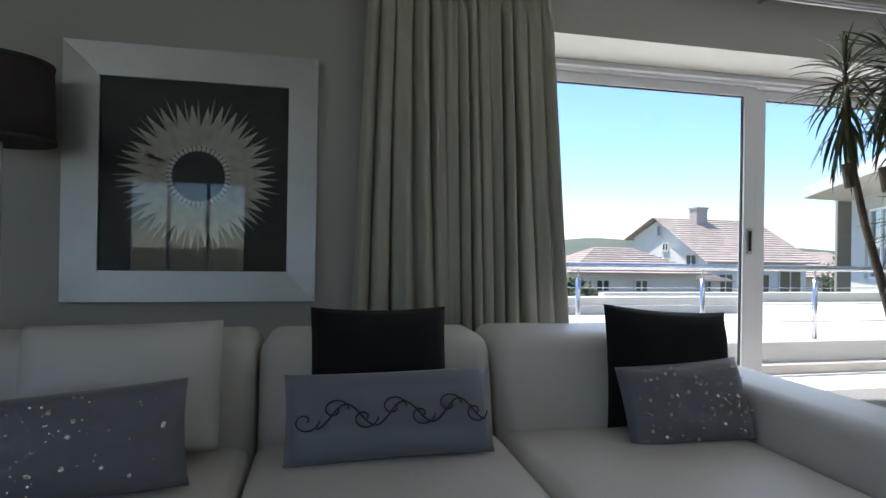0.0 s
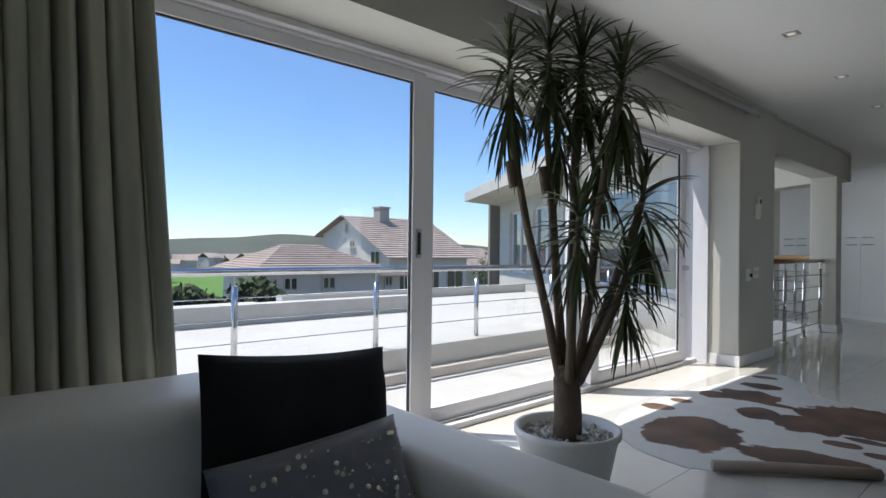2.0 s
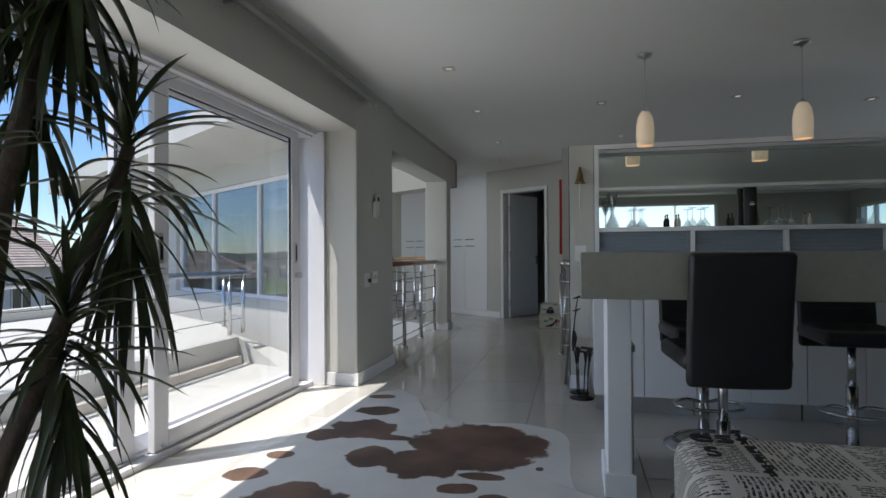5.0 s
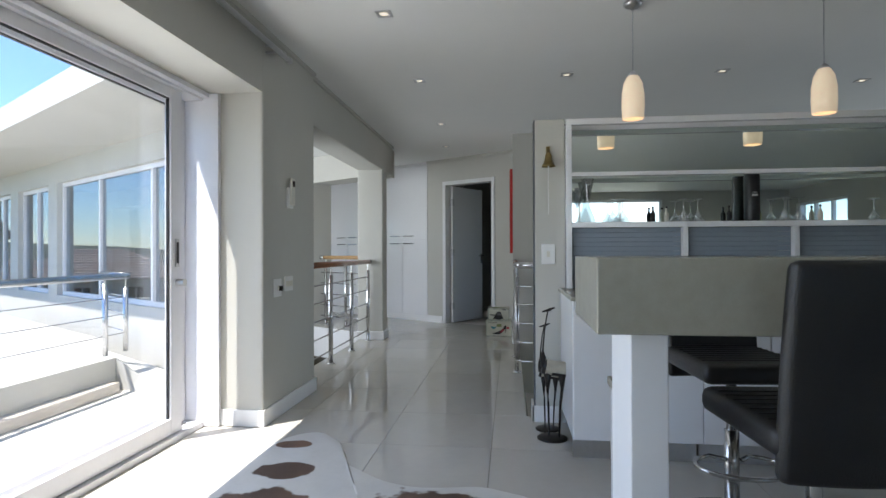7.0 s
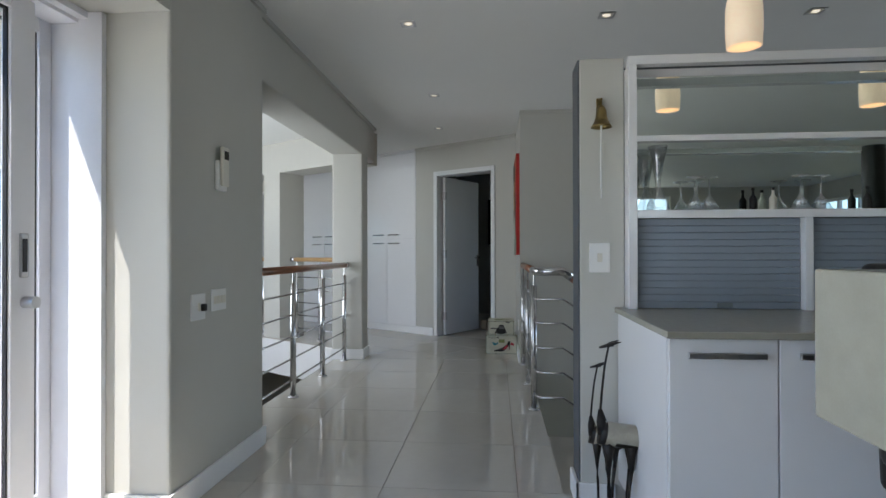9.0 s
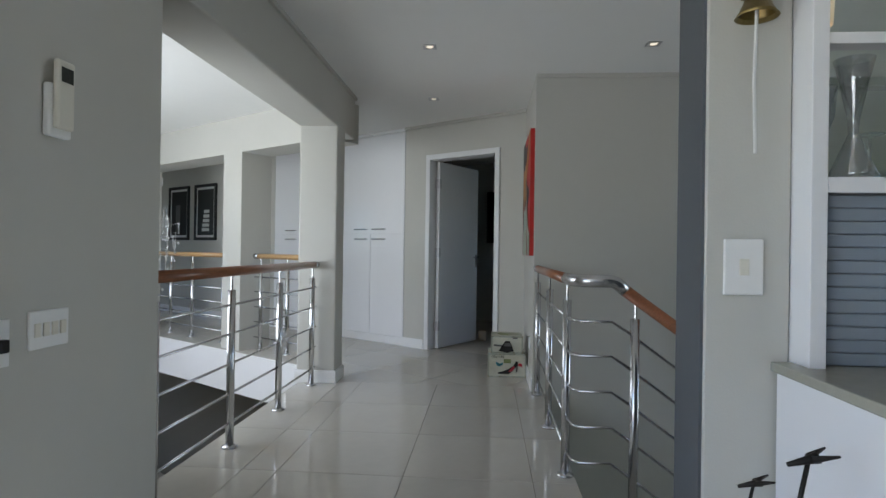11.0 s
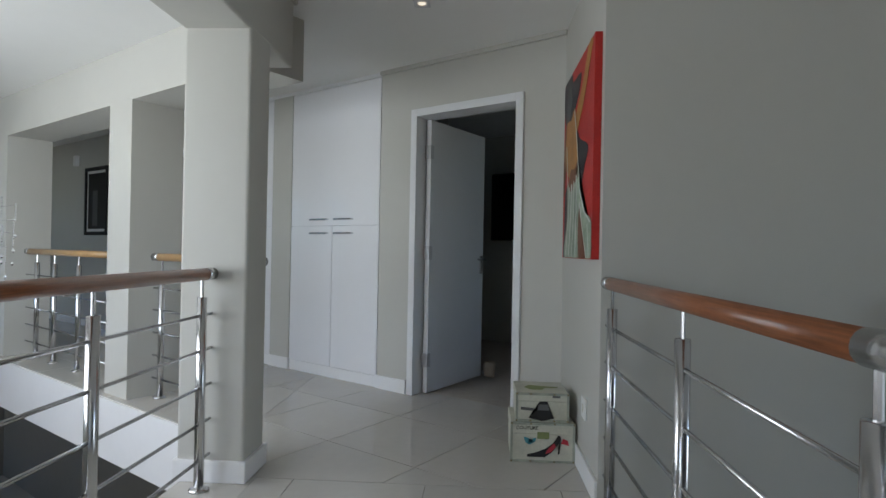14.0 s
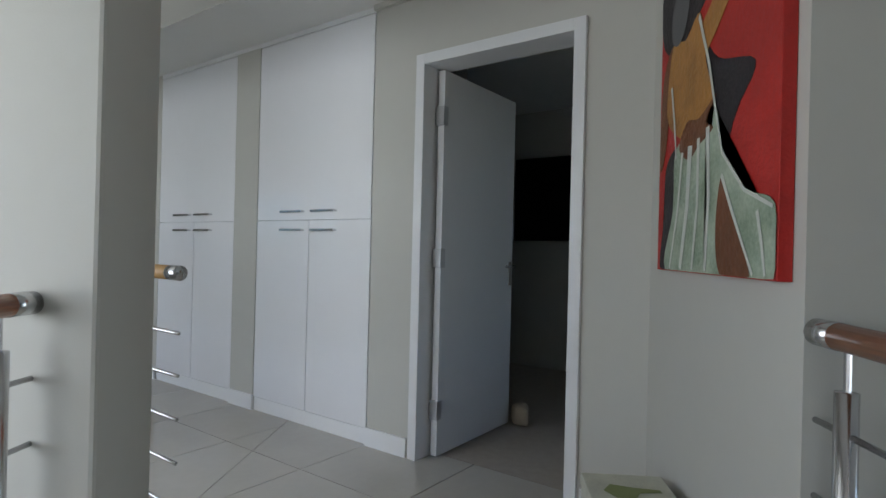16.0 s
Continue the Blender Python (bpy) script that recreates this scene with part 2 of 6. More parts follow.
CRYSTAL = mat("crystal", (0.92, 0.94, 0.96), 0.05, metal=0.75, spot=0.01)
MIRROR = mat("mirror_glass", (0.80, 0.86, 0.82), 0.015, metal=1.0, spot=0.01)
CHROMEMESH = mat("chrome_wire", (0.70, 0.70, 0.72), 0.18, metal=1.0)
LAMPGLASS = glow("frosted_lamp_glass", (1.0, 0.80, 0.58), 0.16)
BULB = glow("halogen_bulb", (1.0, 0.90, 0.74), 0.35)


# ---- building tools ----
def part(name, bm, material, parent=None, label="", smooth=False):
    me = bpy.data.meshes.new(name)
    bm.normal_update()
    bm.to_mesh(me)
    bm.free()
    me.materials.append(material)
    if smooth:
        me.shade_smooth()
    ob = new(name, me)
    if parent:
        ob.parent = parent
    if label:
        ob["label"] = label
    return ob


def thing(name, label, category, group="", kind="", at=None):
    ob = new(name)
    ob.empty_display_size = 0.05
    if at is not None:
        ob.matrix_world = at
    return tagged(ob, label, category, group, kind)


def add_box(bm, x0, y0, z0, x1, y1, z1, bevel=0.0, seg=2, m=None):
    vs = [bm.verts.new((x, y, z)) for x in (x0, x1) for y in (y0, y1) for z in (z0, z1)]
    fs = [bm.faces.new([vs[i] for i in f]) for f in ((0, 1, 3, 2), (4, 6, 7, 5), (0, 4, 5, 1), (2, 3, 7, 6), (0, 2, 6, 4), (1, 5, 7, 3))]
    if bevel:
        es = list({e for f in fs for e in f.edges})
        r = bmesh.ops.bevel(bm, geom=es, offset=bevel, segments=seg, affect="EDGES", profile=0.5)
        vs = list({v for f in r["faces"] for v in f.verts} | {v for v in vs if v.is_valid})
    if m is not None:
        for v in vs:
            if v.is_valid:
                v.co = m @ v.co
    return bm


def box(x0, y0, z0, x1, y1, z1, bevel=0.0, seg=2, m=None):
    return add_box(bmesh.new(), min(x0, x1), min(y0, y1), min(z0, z1), max(x0, x1), max(y0, y1), max(z0, z1), bevel, seg, m)


def add_tube(bm, pts, r, n=12, caps=True, r1=None):
    """A round tube along a line of points; r1 is its radius at the end."""
    pts = [Vector(p) for p in pts]
    rings = []
    for i, p in enumerate(pts):
        a = pts[max(i - 1, 0)]
        b = pts[min(i + 1, len(pts) - 1)]
        d = (b - a).normalized()
        u = d.cross(Vector((0, 0, 1)))
        if u.length < 0.05:
            u = d.cross(Vector((1, 0, 0)))
        u.normalize()
        v = d.cross(u)
        k = i / max(len(pts) - 1, 1)
        rr = r if r1 is None else r + (r1 - r) * k
        rings.append([bm.verts.new(p + rr * (math.cos(2 * math.pi * j / n) * u + math.sin(2 * math.pi * j / n) * v)) for j in range(n)])
    for a, b in zip(rings, rings[1:]):
        for j in range(n):
            bm.faces.new((a[j], a[(j + 1) % n], b[(j + 1) % n], b[j]))
    if caps:
        bm.faces.new(rings[0][::-1])
        bm.faces.new(rings[-1])
    return bm


def tube(pts, r, n=12, r1=None):
    return add_tube(bmesh.new(), pts, r, n, True, r1)


def add_lathe(bm, profile, x=0, y=0, z=0, n=24):
    """Turns (radius, height) pairs round an upright axis."""
    rings = [[bm.verts.new((x + r * math.cos(2 * math.pi * j / n), y + r * math.sin(2 * math.pi * j / n), z + h)) for j in range(n)] for r, h in profile]
    for a, b in zip(rings, rings[1:]):
        for j in range(n):
            bm.faces.new((a[j], a[(j + 1) % n], b[(j + 1) % n], b[j]))
    if profile[0][0] > 1e-4:
        bm.faces.new(rings[0][::-1])
    if profile[-1][0] > 1e-4:
        bm.faces.new(rings[-1])
    return bm


def lathe(profile, x=0, y=0, z=0, n=24):
    return add_lathe(bmesh.new(), profile, x, y, z, n)


def prism(pts, z0, z1):
    """An upright block over a polygon of the plan."""
    bm = bmesh.new()
    lo = [bm.verts.new((x, y, z0)) for x, y in pts]
    hi = [bm.verts.new((x, y, z1)) for x, y in pts]
    n = len(pts)
    bm.faces.new(lo[::-1])
    bm.faces.new(hi)
    for i in range(n):
        bm.faces.new((lo[i], lo[(i + 1) % n], hi[(i + 1) % n], hi[i]))
    bmesh.ops.recalc_face_normals(bm, faces=bm.faces)
    return bm


def flat(pts, m=None, thick=0.0015):
    """A thin flat piece (print, paint, thread) in its own plane, m placing it."""
    bm = bmesh.new()
    lo = [bm.verts.new((x, y, 0)) for x, y in pts]
    hi = [bm.verts.new((x, y, thick)) for x, y in pts]
    n = len(pts)
    bm.faces.new(lo[::-1])
    bm.faces.new(hi)
    for i in range(n):
        bm.faces.new((lo[i], lo[(i + 1) % n], hi[(i + 1) % n], hi[i]))
    bmesh.ops.recalc_face_normals(bm, faces=bm.faces)
    if m is not None:
        bm.transform(m)
    return bm


def structure(name, bm, material, label="", smooth=False):
    return tagged(part(name, bm, material, None, "", smooth), label, "", "", "structure")


def cushion(w, h, d, n=18, pinch=0.10, seed=0, flap=0.0):
    """A stuffed cushion standing in its x-z plane, with drawn-in corners and soft creases."""
    bm = bmesh.new()
    rnd = random.Random(seed)
    ox, oz = rnd.uniform(0, 50), rnd.uniform(0, 50)
    grid = {}
    for side in (1, -1):
        for i in range(n + 1):
            for j in range(n + 1):
                u, v = 2 * i / n - 1, 2 * j / n - 1
                if side == -1 and (i in (0, n) or j in (0, n)):
                    grid[side, i, j] = grid[1, i, j]
                    continue
                e = max((1 - u ** 4) * (1 - v ** 4), 0) ** 0.55
                x = w / 2 * u * (1 - pinch * (1 - v * v) * 0.35)
                z = h / 2 * v * (1 - pinch * (1 - u * u) * 0.6)
                y = -side * d / 2 * e
                y += -side * 0.012 * e * noise.noise(Vector((u * 2.2 + ox, v * 2.2 + oz, side)))
                grid[side, i, j] = bm.verts.new((x, y, z))
    for side in (1, -1):
        for i in range(n):
            for j in range(n):
                q = [grid[side, i, j], grid[side, i + 1, j], grid[side, i + 1, j + 1], grid[side, i, j + 1]]
                bm.faces.new(q if side == 1 else q[::-1])
    return bm


def leafmesh(length, width, droop, n=7):
    """A strap leaf that arches out along x and hangs at its tip."""
    bm = bmesh.new()
    rows = []
    x = z = 0.0
    a = droop[0]
    for i in range(n + 1):
        k = i / n
        wdt = width * (0.55 + 0.9 * k) * (1 - k ** 2.2) if k < 1 else 0
        wdt = max(wdt, 0.0008)
        fold = wdt * 0.35
        rows.append((bm.verts.new((x, -wdt / 2, z + fold)), bm.verts.new((x, 0, z)), bm.verts.new((x, wdt / 2, z + fold))))
        x += math.cos(a) * length / n
        z += math.sin(a) * length / n
        a -= (droop[0] - droop[1]) / n
    for r, q in zip(rows, rows[1:]):
        bm.faces.new((r[0], r[1], q[1], q[0]))
        bm.faces.new((r[1], r[2], q[2], q[1]))
    return bm


def lettering(name, text, size, m, material, parent, depth=0.001):
    cu = bpy.data.curves.new(name, "FONT")
    cu.body, cu.size, cu.extrude = text, size, depth
    tmp = bpy.data.objects.new(name, cu)
    scene.collection.objects.link(tmp)
    bpy.context.view_layer.update()
    me = bpy.data.meshes.new_from_object(tmp.evaluated_get(bpy.context.evaluated_depsgraph_get()))
    bpy.data.objects.remove(tmp)
    bpy.data.curves.remove(cu)
    me.transform(m)
    me.materials.clear()
    me.materials.append(material)
    ob = new(name, me)
    ob.parent = parent
    return ob


# The plan: living room along x, window wall at y 2.53; beyond it a hall with a void on one side and
# stairs on the other; a gallery and its back wall run askew along AD.
AD = Vector((0.538, 0.843, 0)).normalized()
AN = Vector((AD.y, -AD.x, 0))
AO = Vector((10.852, 2.024, 0))
CEILZ = 2.44
ASKEW = Matrix(((AD.x, AN.x, 0, AO.x), (AD.y, AN.y, 0, AO.y), (0, 0, 1, 0), (0, 0, 0, 1)))


def ask(u, v):
    p = AO + u * AD + v * AN
    return (p.x, p.y)


def askbox(u0, v0, z0, u1, v1, z1, bevel=0.0, seg=2):
    return box(u0, v0, z0, u1, v1, z1, bevel, seg, ASKEW)


# ---- large structure ----
YW, YO = 2.53, 3.06          # window wall, inner and outer face
XJ, XA = 5.758, 6.67         # opening's end, arch's start
structure("wall_window_left", box(-3.7, YW, 0, 0.30, YO, CEILZ), WALL, "greige painted plaster wall behind the sofa")
structure("wall_window_lintel", box(0.30, YW, 2.04, XJ, YO, CEILZ, 0.0), WALL, "greige lintel over the sliding doors")
structure("wall_window_pier", box(XJ, YW, 0, XA, YO, CEILZ, 0.012), WALL, "greige plaster pier between sliding door and void")
structure("beam_arch", box(XA + 0.001, 2.565, 2.06, 9.75, 2.88, CEILZ, 0.012), WALL, "greige plaster beam over the void railing")
structure("wall_back", box(-3.9, -5.2, 0, -3.7, -2.45, CEILZ), WALL, "greige plaster wall at the back of the lounge")
structure("wall_back_left", box(-3.9, 0.35, 0, -3.7, YO, CEILZ), WALL)
structure("wall_back_sill", box(-3.9, -2.45, 0, -3.7, 0.35, 1.35), WALL)
structure("wall_back_head", box(-3.9, -2.45, 2.25, -3.7, 0.35, CEILZ), WALL)
structure("wall_side", box(-1.5, -5.4, 0, 6.6, -5.2, CEILZ), WALL)
structure("wall_side_right", box(8.8, -5.4, 0, 9.4, -5.2, CEILZ), WALL)
structure("wall_side_top", box(6.6, -5.4, 2.1, 8.8, -5.2, CEILZ), WALL)
structure("wall_side_left", box(-3.9, -5.4, 0, -3.4, -5.2, CEILZ), WALL)
structure("wall_side_head", box(-3.4, -5.4, 2.1, -1.5, -5.2, CEILZ), WALL)
structure("wall_stair", box(9.12, -5.2, -2.9, 9.40, 0.80, CEILZ), WALL, "greige plaster stairwell wall")
structure("wall_painting", prism([(9.12, 0.80), (10.35, 0.8), (10.21, 1.0), (9.12, 1.0)], -2.9, CEILZ), WALL)
structure("ceiling", prism([(-3.9, -5.4), (9.4, -5.4), ask(-3.36, 2.75), ask(9, 2.75), ask(9, -3.95), (6.8, 3.06), (-3.9, 3.06)], CEILZ, CEILZ + 0.2), CEIL, "smooth white painted ceiling")
# floor slab: living room, hall bridge, gallery
structure("floor_lounge", box(-3.9, -5.4, -0.30, 6.15, YW, -0.012), GROUT)
structure("floor_hall", prism([(6.15, 0.93), (9.12, 0.93), (9.12, 1.0), (10.21, 1.0), ask(-1.2, 0.2), ask(8, 0.2), ask(8, -1.42), ask(0.03, -1.42), (9.62, 2.86), (XA, 2.86), (XA, YW), (6.15, YW)], -0.30, -0.012), GROUT)
structure("floor_sill", box(0.30, YW, -0.30, XJ, YO, -0.004), mat("sill_tile", (0.66, 0.63, 0.58), 0.2, spot=0.03, scale=3))
# hall column and askew gallery
structure("column_hall", box(9.18, 2.567, 0, 9.42, 2.878, 2.10, 0.012), WALL, "square greige plaster column at the railing")
structure("column_base", box(9.165, 2.552, 0, 9.435, 2.893, 0.10, 0.006), WHITE)
for k in range(4):
    structure("column_gallery", askbox(1.37 + 2.4 * k, -1.37, -0.30, 1.70 + 2.4 * k, -1.0, 2.08), WALL, "square greige plaster gallery column")
structure("beam_gallery", askbox(0.04, -1.37, 2.07, 9.0, -1.0, CEILZ), WALL, "greige beam over the gallery columns")
structure("gallery_fascia", askbox(0.03, -1.44, -0.42, 9.0, -1.42, -0.006), WHITE)
# back wall with the open door, cupboards let into it
DU0, DU1 = -0.045, -0.885
structure("wall_gallery_right", askbox(-1.246, 0, 0, DU1, 0.15, CEILZ), WALL, "greige wall beside the bedroom door")
structure("wall_gallery_head", askbox(DU1, 0, 2.06, DU0, 0.15, CEILZ), WALL)
structure("wall_gallery_mid", askbox(DU0, 0, 0, 0.31, 0.15, CEILZ), WALL)
structure("wall_gallery_top", askbox(0.31, 0, 2.41, 2.66, 0.15, CEILZ), WHITE)
structure("wall_gallery_pilaster", askbox(1.36, -0.004, 0, 1.62, 0.15, 2.41), WALL)
structure("wall_gallery_pier", askbox(2.66, 0, 0, 2.95, 0.15, CEILZ), WALL)
structure("wall_gallery_head_2", askbox(2.95, 0, 2.06, 3.80, 0.15, CEILZ), WALL)
structure("wall_gallery_left", askbox(3.80, 0, 0, 7.6, 0.15, CEILZ), WALL)
structure("wall_gallery_end", askbox(7.6, -0.62, 0, 7.75, 0.15, CEILZ), WALL)
structure("wall_gallery_end_head", askbox(7.6, -1.37, 2.05, 7.75, -0.62, CEILZ), WALL)
# room behind the open door
structure("bedroom_floor", askbox(-3.2, 0.15, -0.02, 2.05, 2.75, 0.0), mat("bedroom_carpet", (0.40, 0.36, 0.31), 0.95, spot=0.06, scale=20, bump=0.3, bscale=200))
structure("bedroom_wall_far", askbox(-3.2, 2.6, 0, 2.05, 2.75, CEILZ), WALL)
structure("bedroom_wall_left", askbox(1.9, 0.75, 0, 2.05, 2.6, CEILZ), WALL)
structure("bedroom_wall_right", askbox(-3.35, 0.15, 0, -3.2, 0.7, CEILZ), WALL)
structure("bedroom_wall_right_end", askbox(-3.35, 2.4, 0, -3.2, 2.75, CEILZ), WALL)
structure("bedroom_wall_right_sill", askbox(-3.35, 0.7, 0, -3.2, 2.4, 0.6), WALL)
structure("bedroom_wall_right_head", askbox(-3.35, 0.7, 2.2, -3.2, 2.4, CEILZ), WALL)
# Unseen backing wall behind the cupboards, in the same unlit-room grey
structure("linen_room", askbox(0.2, 0.62, 0, 7.75, 0.74, CEILZ), ROOMSHADE)
# lower hall under the void
structure("lower_floor", box(5.9, -5.4, -3.1, 19, 14, -2.9), mat("lower_hall_tile", (0.50, 0.46, 0.39), 0.15, spot=0.04, scale=3))
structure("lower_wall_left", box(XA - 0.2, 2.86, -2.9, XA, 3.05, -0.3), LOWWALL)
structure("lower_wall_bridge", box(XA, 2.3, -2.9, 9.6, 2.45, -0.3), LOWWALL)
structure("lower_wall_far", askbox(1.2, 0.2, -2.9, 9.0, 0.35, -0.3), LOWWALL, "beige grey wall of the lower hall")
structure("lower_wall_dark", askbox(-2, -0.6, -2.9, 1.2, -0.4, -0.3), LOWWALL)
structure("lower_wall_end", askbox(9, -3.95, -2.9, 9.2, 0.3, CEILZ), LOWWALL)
structure("stair_wall_left", box(5.95, -5.2, -2.9, 6.15, 0.93, -0.3), WALL)
structure("stair_wall_far", box(6.15, -5.35, -2.9, 9.12, -5.2, -1.2), WALL)
structure("stair_wall_far_left", box(6.15, -5.35, -1.2, 6.6, -5.2, 0), WALL)
structure("stair_wall_far_right", box(8.8, -5.35, -1.2, 9.12, -5.2, 0), WALL)
# glazed wing along the void
WO = Vector((6.9, 3.0, 0))
WING = Matrix(((AD.x, AN.x, 0, WO.x), (AD.y, AN.y, 0, WO.y), (0, 0, 1, 0), (0, 0, 0, 1)))


def wingbox(u0, v0, z0, u1, v1, z1, bevel=0.0):
    return box(u0, v0, z0, u1, v1, z1, bevel, 2, WING)


structure("wing_wall_low", wingbox(-0.1, -0.10, -2.9, 9.2, 0.10, 0.5), EXT, "sunlit white plaster wall of the glazed wing")
structure("wing_wall_high", wingbox(-0.1, -0.10, 2.0, 9.2, 0.10, CEILZ), EXT)
for a, b in ((-0.1, 0.65), (4.75, 5.1), (6.5, 6.9), (8.3, 9.2)):
    structure("wing_pier", wingbox(a, -0.10, 0.5, b, 0.10, 2.0), EXT)
rf = bmesh.new()
roofpts = [(0.2, 0.2, 2.25), (9.6, 0.2, 2.25), (9.6, -1.0, 2.37), (0.0, -1.0, 2.37), (0.2, 0.2, 2.75), (9.6, 0.2, 2.75), (9.6, -1.0, 2.62), (0.0, -1.0, 2.62)]
rv = [rf.verts.new(WING @ Vector(p)) for p in roofpts]
for f in ((0, 1, 2, 3), (4, 7, 6, 5), (0, 4, 5, 1), (1, 5, 6, 2), (2, 6, 7, 3), (3, 7, 4, 0)):
    rf.faces.new([rv[i] for i in f])
bmesh.ops.recalc_face_normals(rf, faces=rf.faces)
structure("wing_roof", rf, EXT, "white roof slab with deep overhang")


def window(name, m, w, h, mullions, label, glass=GLASS, fw=0.05, fd=0.07):
    """A fixed window in the x-z plane of m, with its frame, mullions and a pane in each field."""
    win = tagged(new(name), label, "window", "", "structure")
    win.matrix_world = m
    fr = box(0, -fd / 2, 0, fw, fd / 2, h)
    add_box(fr, w - fw, -fd / 2, 0, w, fd / 2, h)
    add_box(fr, fw, -fd / 2, 0, w - fw, fd / 2, fw)
    add_box(fr, fw, -fd / 2, h - fw, w - fw, fd / 2, h)
    part("window_frame", fr, ALU, win)
    xs = [fw / 2] + list(mullions) + [w - fw / 2]
    for x in mullions:
        part("mullion", box(x - fw / 2, -fd / 2, fw, x + fw / 2, fd / 2, h - fw), ALU, win)
    for a, b in zip(xs, xs[1:]):
        pane = part("pane", box(a + fw / 2, -0.004, fw, b - fw / 2, 0.004, h - fw), glass, win)
        pane.visible_shadow = False
    return win


window("window_wing", WING @ pose(0.65, 0, 0.5), 4.10, 1.5, (1.41, 2.82), "tall white framed tinted window in three fields", TINTED)
window("window_wing", WING @ pose(5.1, 0, 0.5), 1.4, 1.5, (0.7,), "white framed tinted window in two fields", TINTED)
window("window_wing", WING @ pose(6.9, 0, 0.5), 1.4, 1.5, (0.7,), "white framed tinted window in two fields", TINTED)
window("window_back", pose(-3.8, -2.45, 1.35, 0, 0, 90), 2.8, 0.9, (0.93, 1.86), "white framed lounge window in three fields")

window("window_stairs", pose(6.6, -5.3, -1.2), 2.2, 3.3, (0.73, 1.46), "tall white framed window over the stairs")
window("window_side", pose(-3.4, -5.3, 0.0), 1.9, 2.1, (0.63, 1.26), "white framed glazed doors in the far lounge wall")

# sliding doors
slider = tagged(new("door_sliding"), "white aluminium sliding door in four leaves, partly stacked", "sliding door", "", "structure")
part("frame_head", box(0.302, 2.90, 1.995, XJ - 0.03, 3.058, 2.037), ALU, slider)
part("frame_jamb", box(XJ - 0.030, 2.90, 0, XJ - 0.004, 3.058, 1.994), ALU, slider)
part("threshold", box(0.302, 2.90, -0.003, XJ - 0.031, 3.058, 0.03), ALU, slider)
part("head_track", box(0.302, 2.86, 2.01, XJ - 0.03, 2.90, 2.037), ALU, slider)
part("floor_track", box(0.302, 2.955, 0.03, XJ - 0.11, 2.975, 0.042), BRUSHED, slider)


def leaf(x0, x1, y, handle, w=0.085):
    ob = part("leaf", box(x0, y - 0.02, 0.035, x0 + w, y + 0.02, 1.993, 0.004), ALU, slider)
    part("stile", box(x1 - w, y - 0.02, 0.035, x1, y + 0.02, 1.993, 0.004), ALU, ob)
    part("bottom_rail", box(x0 + w, y - 0.0195, 0.035, x1 - w, y + 0.0195, 0.125, 0.004), ALU, ob)
    part("top_rail", box(x0 + w, y - 0.0195, 1.935, x1 - w, y + 0.0195, 1.993, 0.004), ALU, ob)
    part("gasket", box(x0 + w, y - 0.008, 0.125, x0 + w + 0.006, y + 0.008, 1.935), RUBBER, ob)
    part("gasket", box(x1 - w - 0.006, y - 0.008, 0.125, x1 - w, y + 0.008, 1.935), RUBBER, ob)
    part("gasket", box(x0 + w + 0.006, y - 0.008, 1.929, x1 - w - 0.006, y + 0.008, 1.935), RUBBER, ob)
    pane = part("pane", box(x0 + w, y - 0.004, 0.125, x1 - w, y + 0.004, 1.935), GLASS, ob)
    pane.visible_shadow = False
    if handle:
        hx = x1 - w / 2 if handle > 0 else x0 + w / 2
        part("handle_plate", box(hx - 0.018, y - 0.026, 0.98, hx + 0.018, y - 0.0195, 1.14, 0.006), BRUSHED, ob)
        part("finger_pull", box(hx - 0.010, y - 0.028, 1.0, hx + 0.010, y - 0.0265, 1.12), RUBBER, ob)
    return ob


leaf(0.31, 2.346, 2.945, 1)
leaf(2.350, 3.915, 2.99, 0, 0.10)
front = leaf(3.995, 5.545, 2.945, 1, 0.105)
part("handle_plate", box(4.020, 2.919, 1.00, 4.056, 2.9255, 1.16, 0.006), BRUSHED, front)
part("finger_pull", box(4.028, 2.917, 1.02, 4.048, 2.9185, 1.14), RUBBER, front)
leaf(3.83, XJ - 0.032, 3.034, 0, 0.06)
knob = part("lock", tube([(5.50, 2.925, 0.89), (5.50, 2.88, 0.89)], 0.022, 14), BRUSHED, slider)
structure("reveal_trim", box(XJ - 0.03, 2.80, 0.0, XJ - 0.002, 2.90, 2.035), ALU)

# skirting
for a in ((XJ - 0.012, YW - 0.014, 0, XA + 0.012, YW - 0.001, 0.10), (XJ - 0.014, YW - 0.014, 0, XJ - 0.001, 2.80, 0.10), (-3.7, YW - 0.014, 0, 0.30, YW - 0.001, 0.10),
          (XA + 0.001, YW - 0.014, 0, XA + 0.014, 2.86, 0.10), (9.12, 1.001, 0, 10.21, 1.014, 0.10)):
    structure("baseboard", box(*a, 0.003), WHITE)
for a in ((-1.22, DU1 - 0.06), (0.015, 0.31), (1.355, 1.625), (2.66, 2.9), (3.86, 7.6)):
    structure("baseboard", askbox(a[0], -0.016, 0, a[1], -0.001, 0.10), WHITE)
structure("cornice", box(-3.7, YW - 0.02, CEILZ - 0.03, XA, YW - 0.001, CEILZ - 0.001), WALL)
structure("cornice", box(XA + 0.002, 2.545, CEILZ - 0.03, 9.75, 2.564, CEILZ - 0.001), WALL)
# Filler added behind the pier to keep daylight from showing through the gap
structure("pier_gap_filler", box(XA - 0.06, 3.061, -2.9, 6.90, 3.12, CEILZ), WALL)
structure("cornice", askbox(-1.22, -0.025, CEILZ - 0.03, 0.31, -0.001, CEILZ - 0.001), WALL)
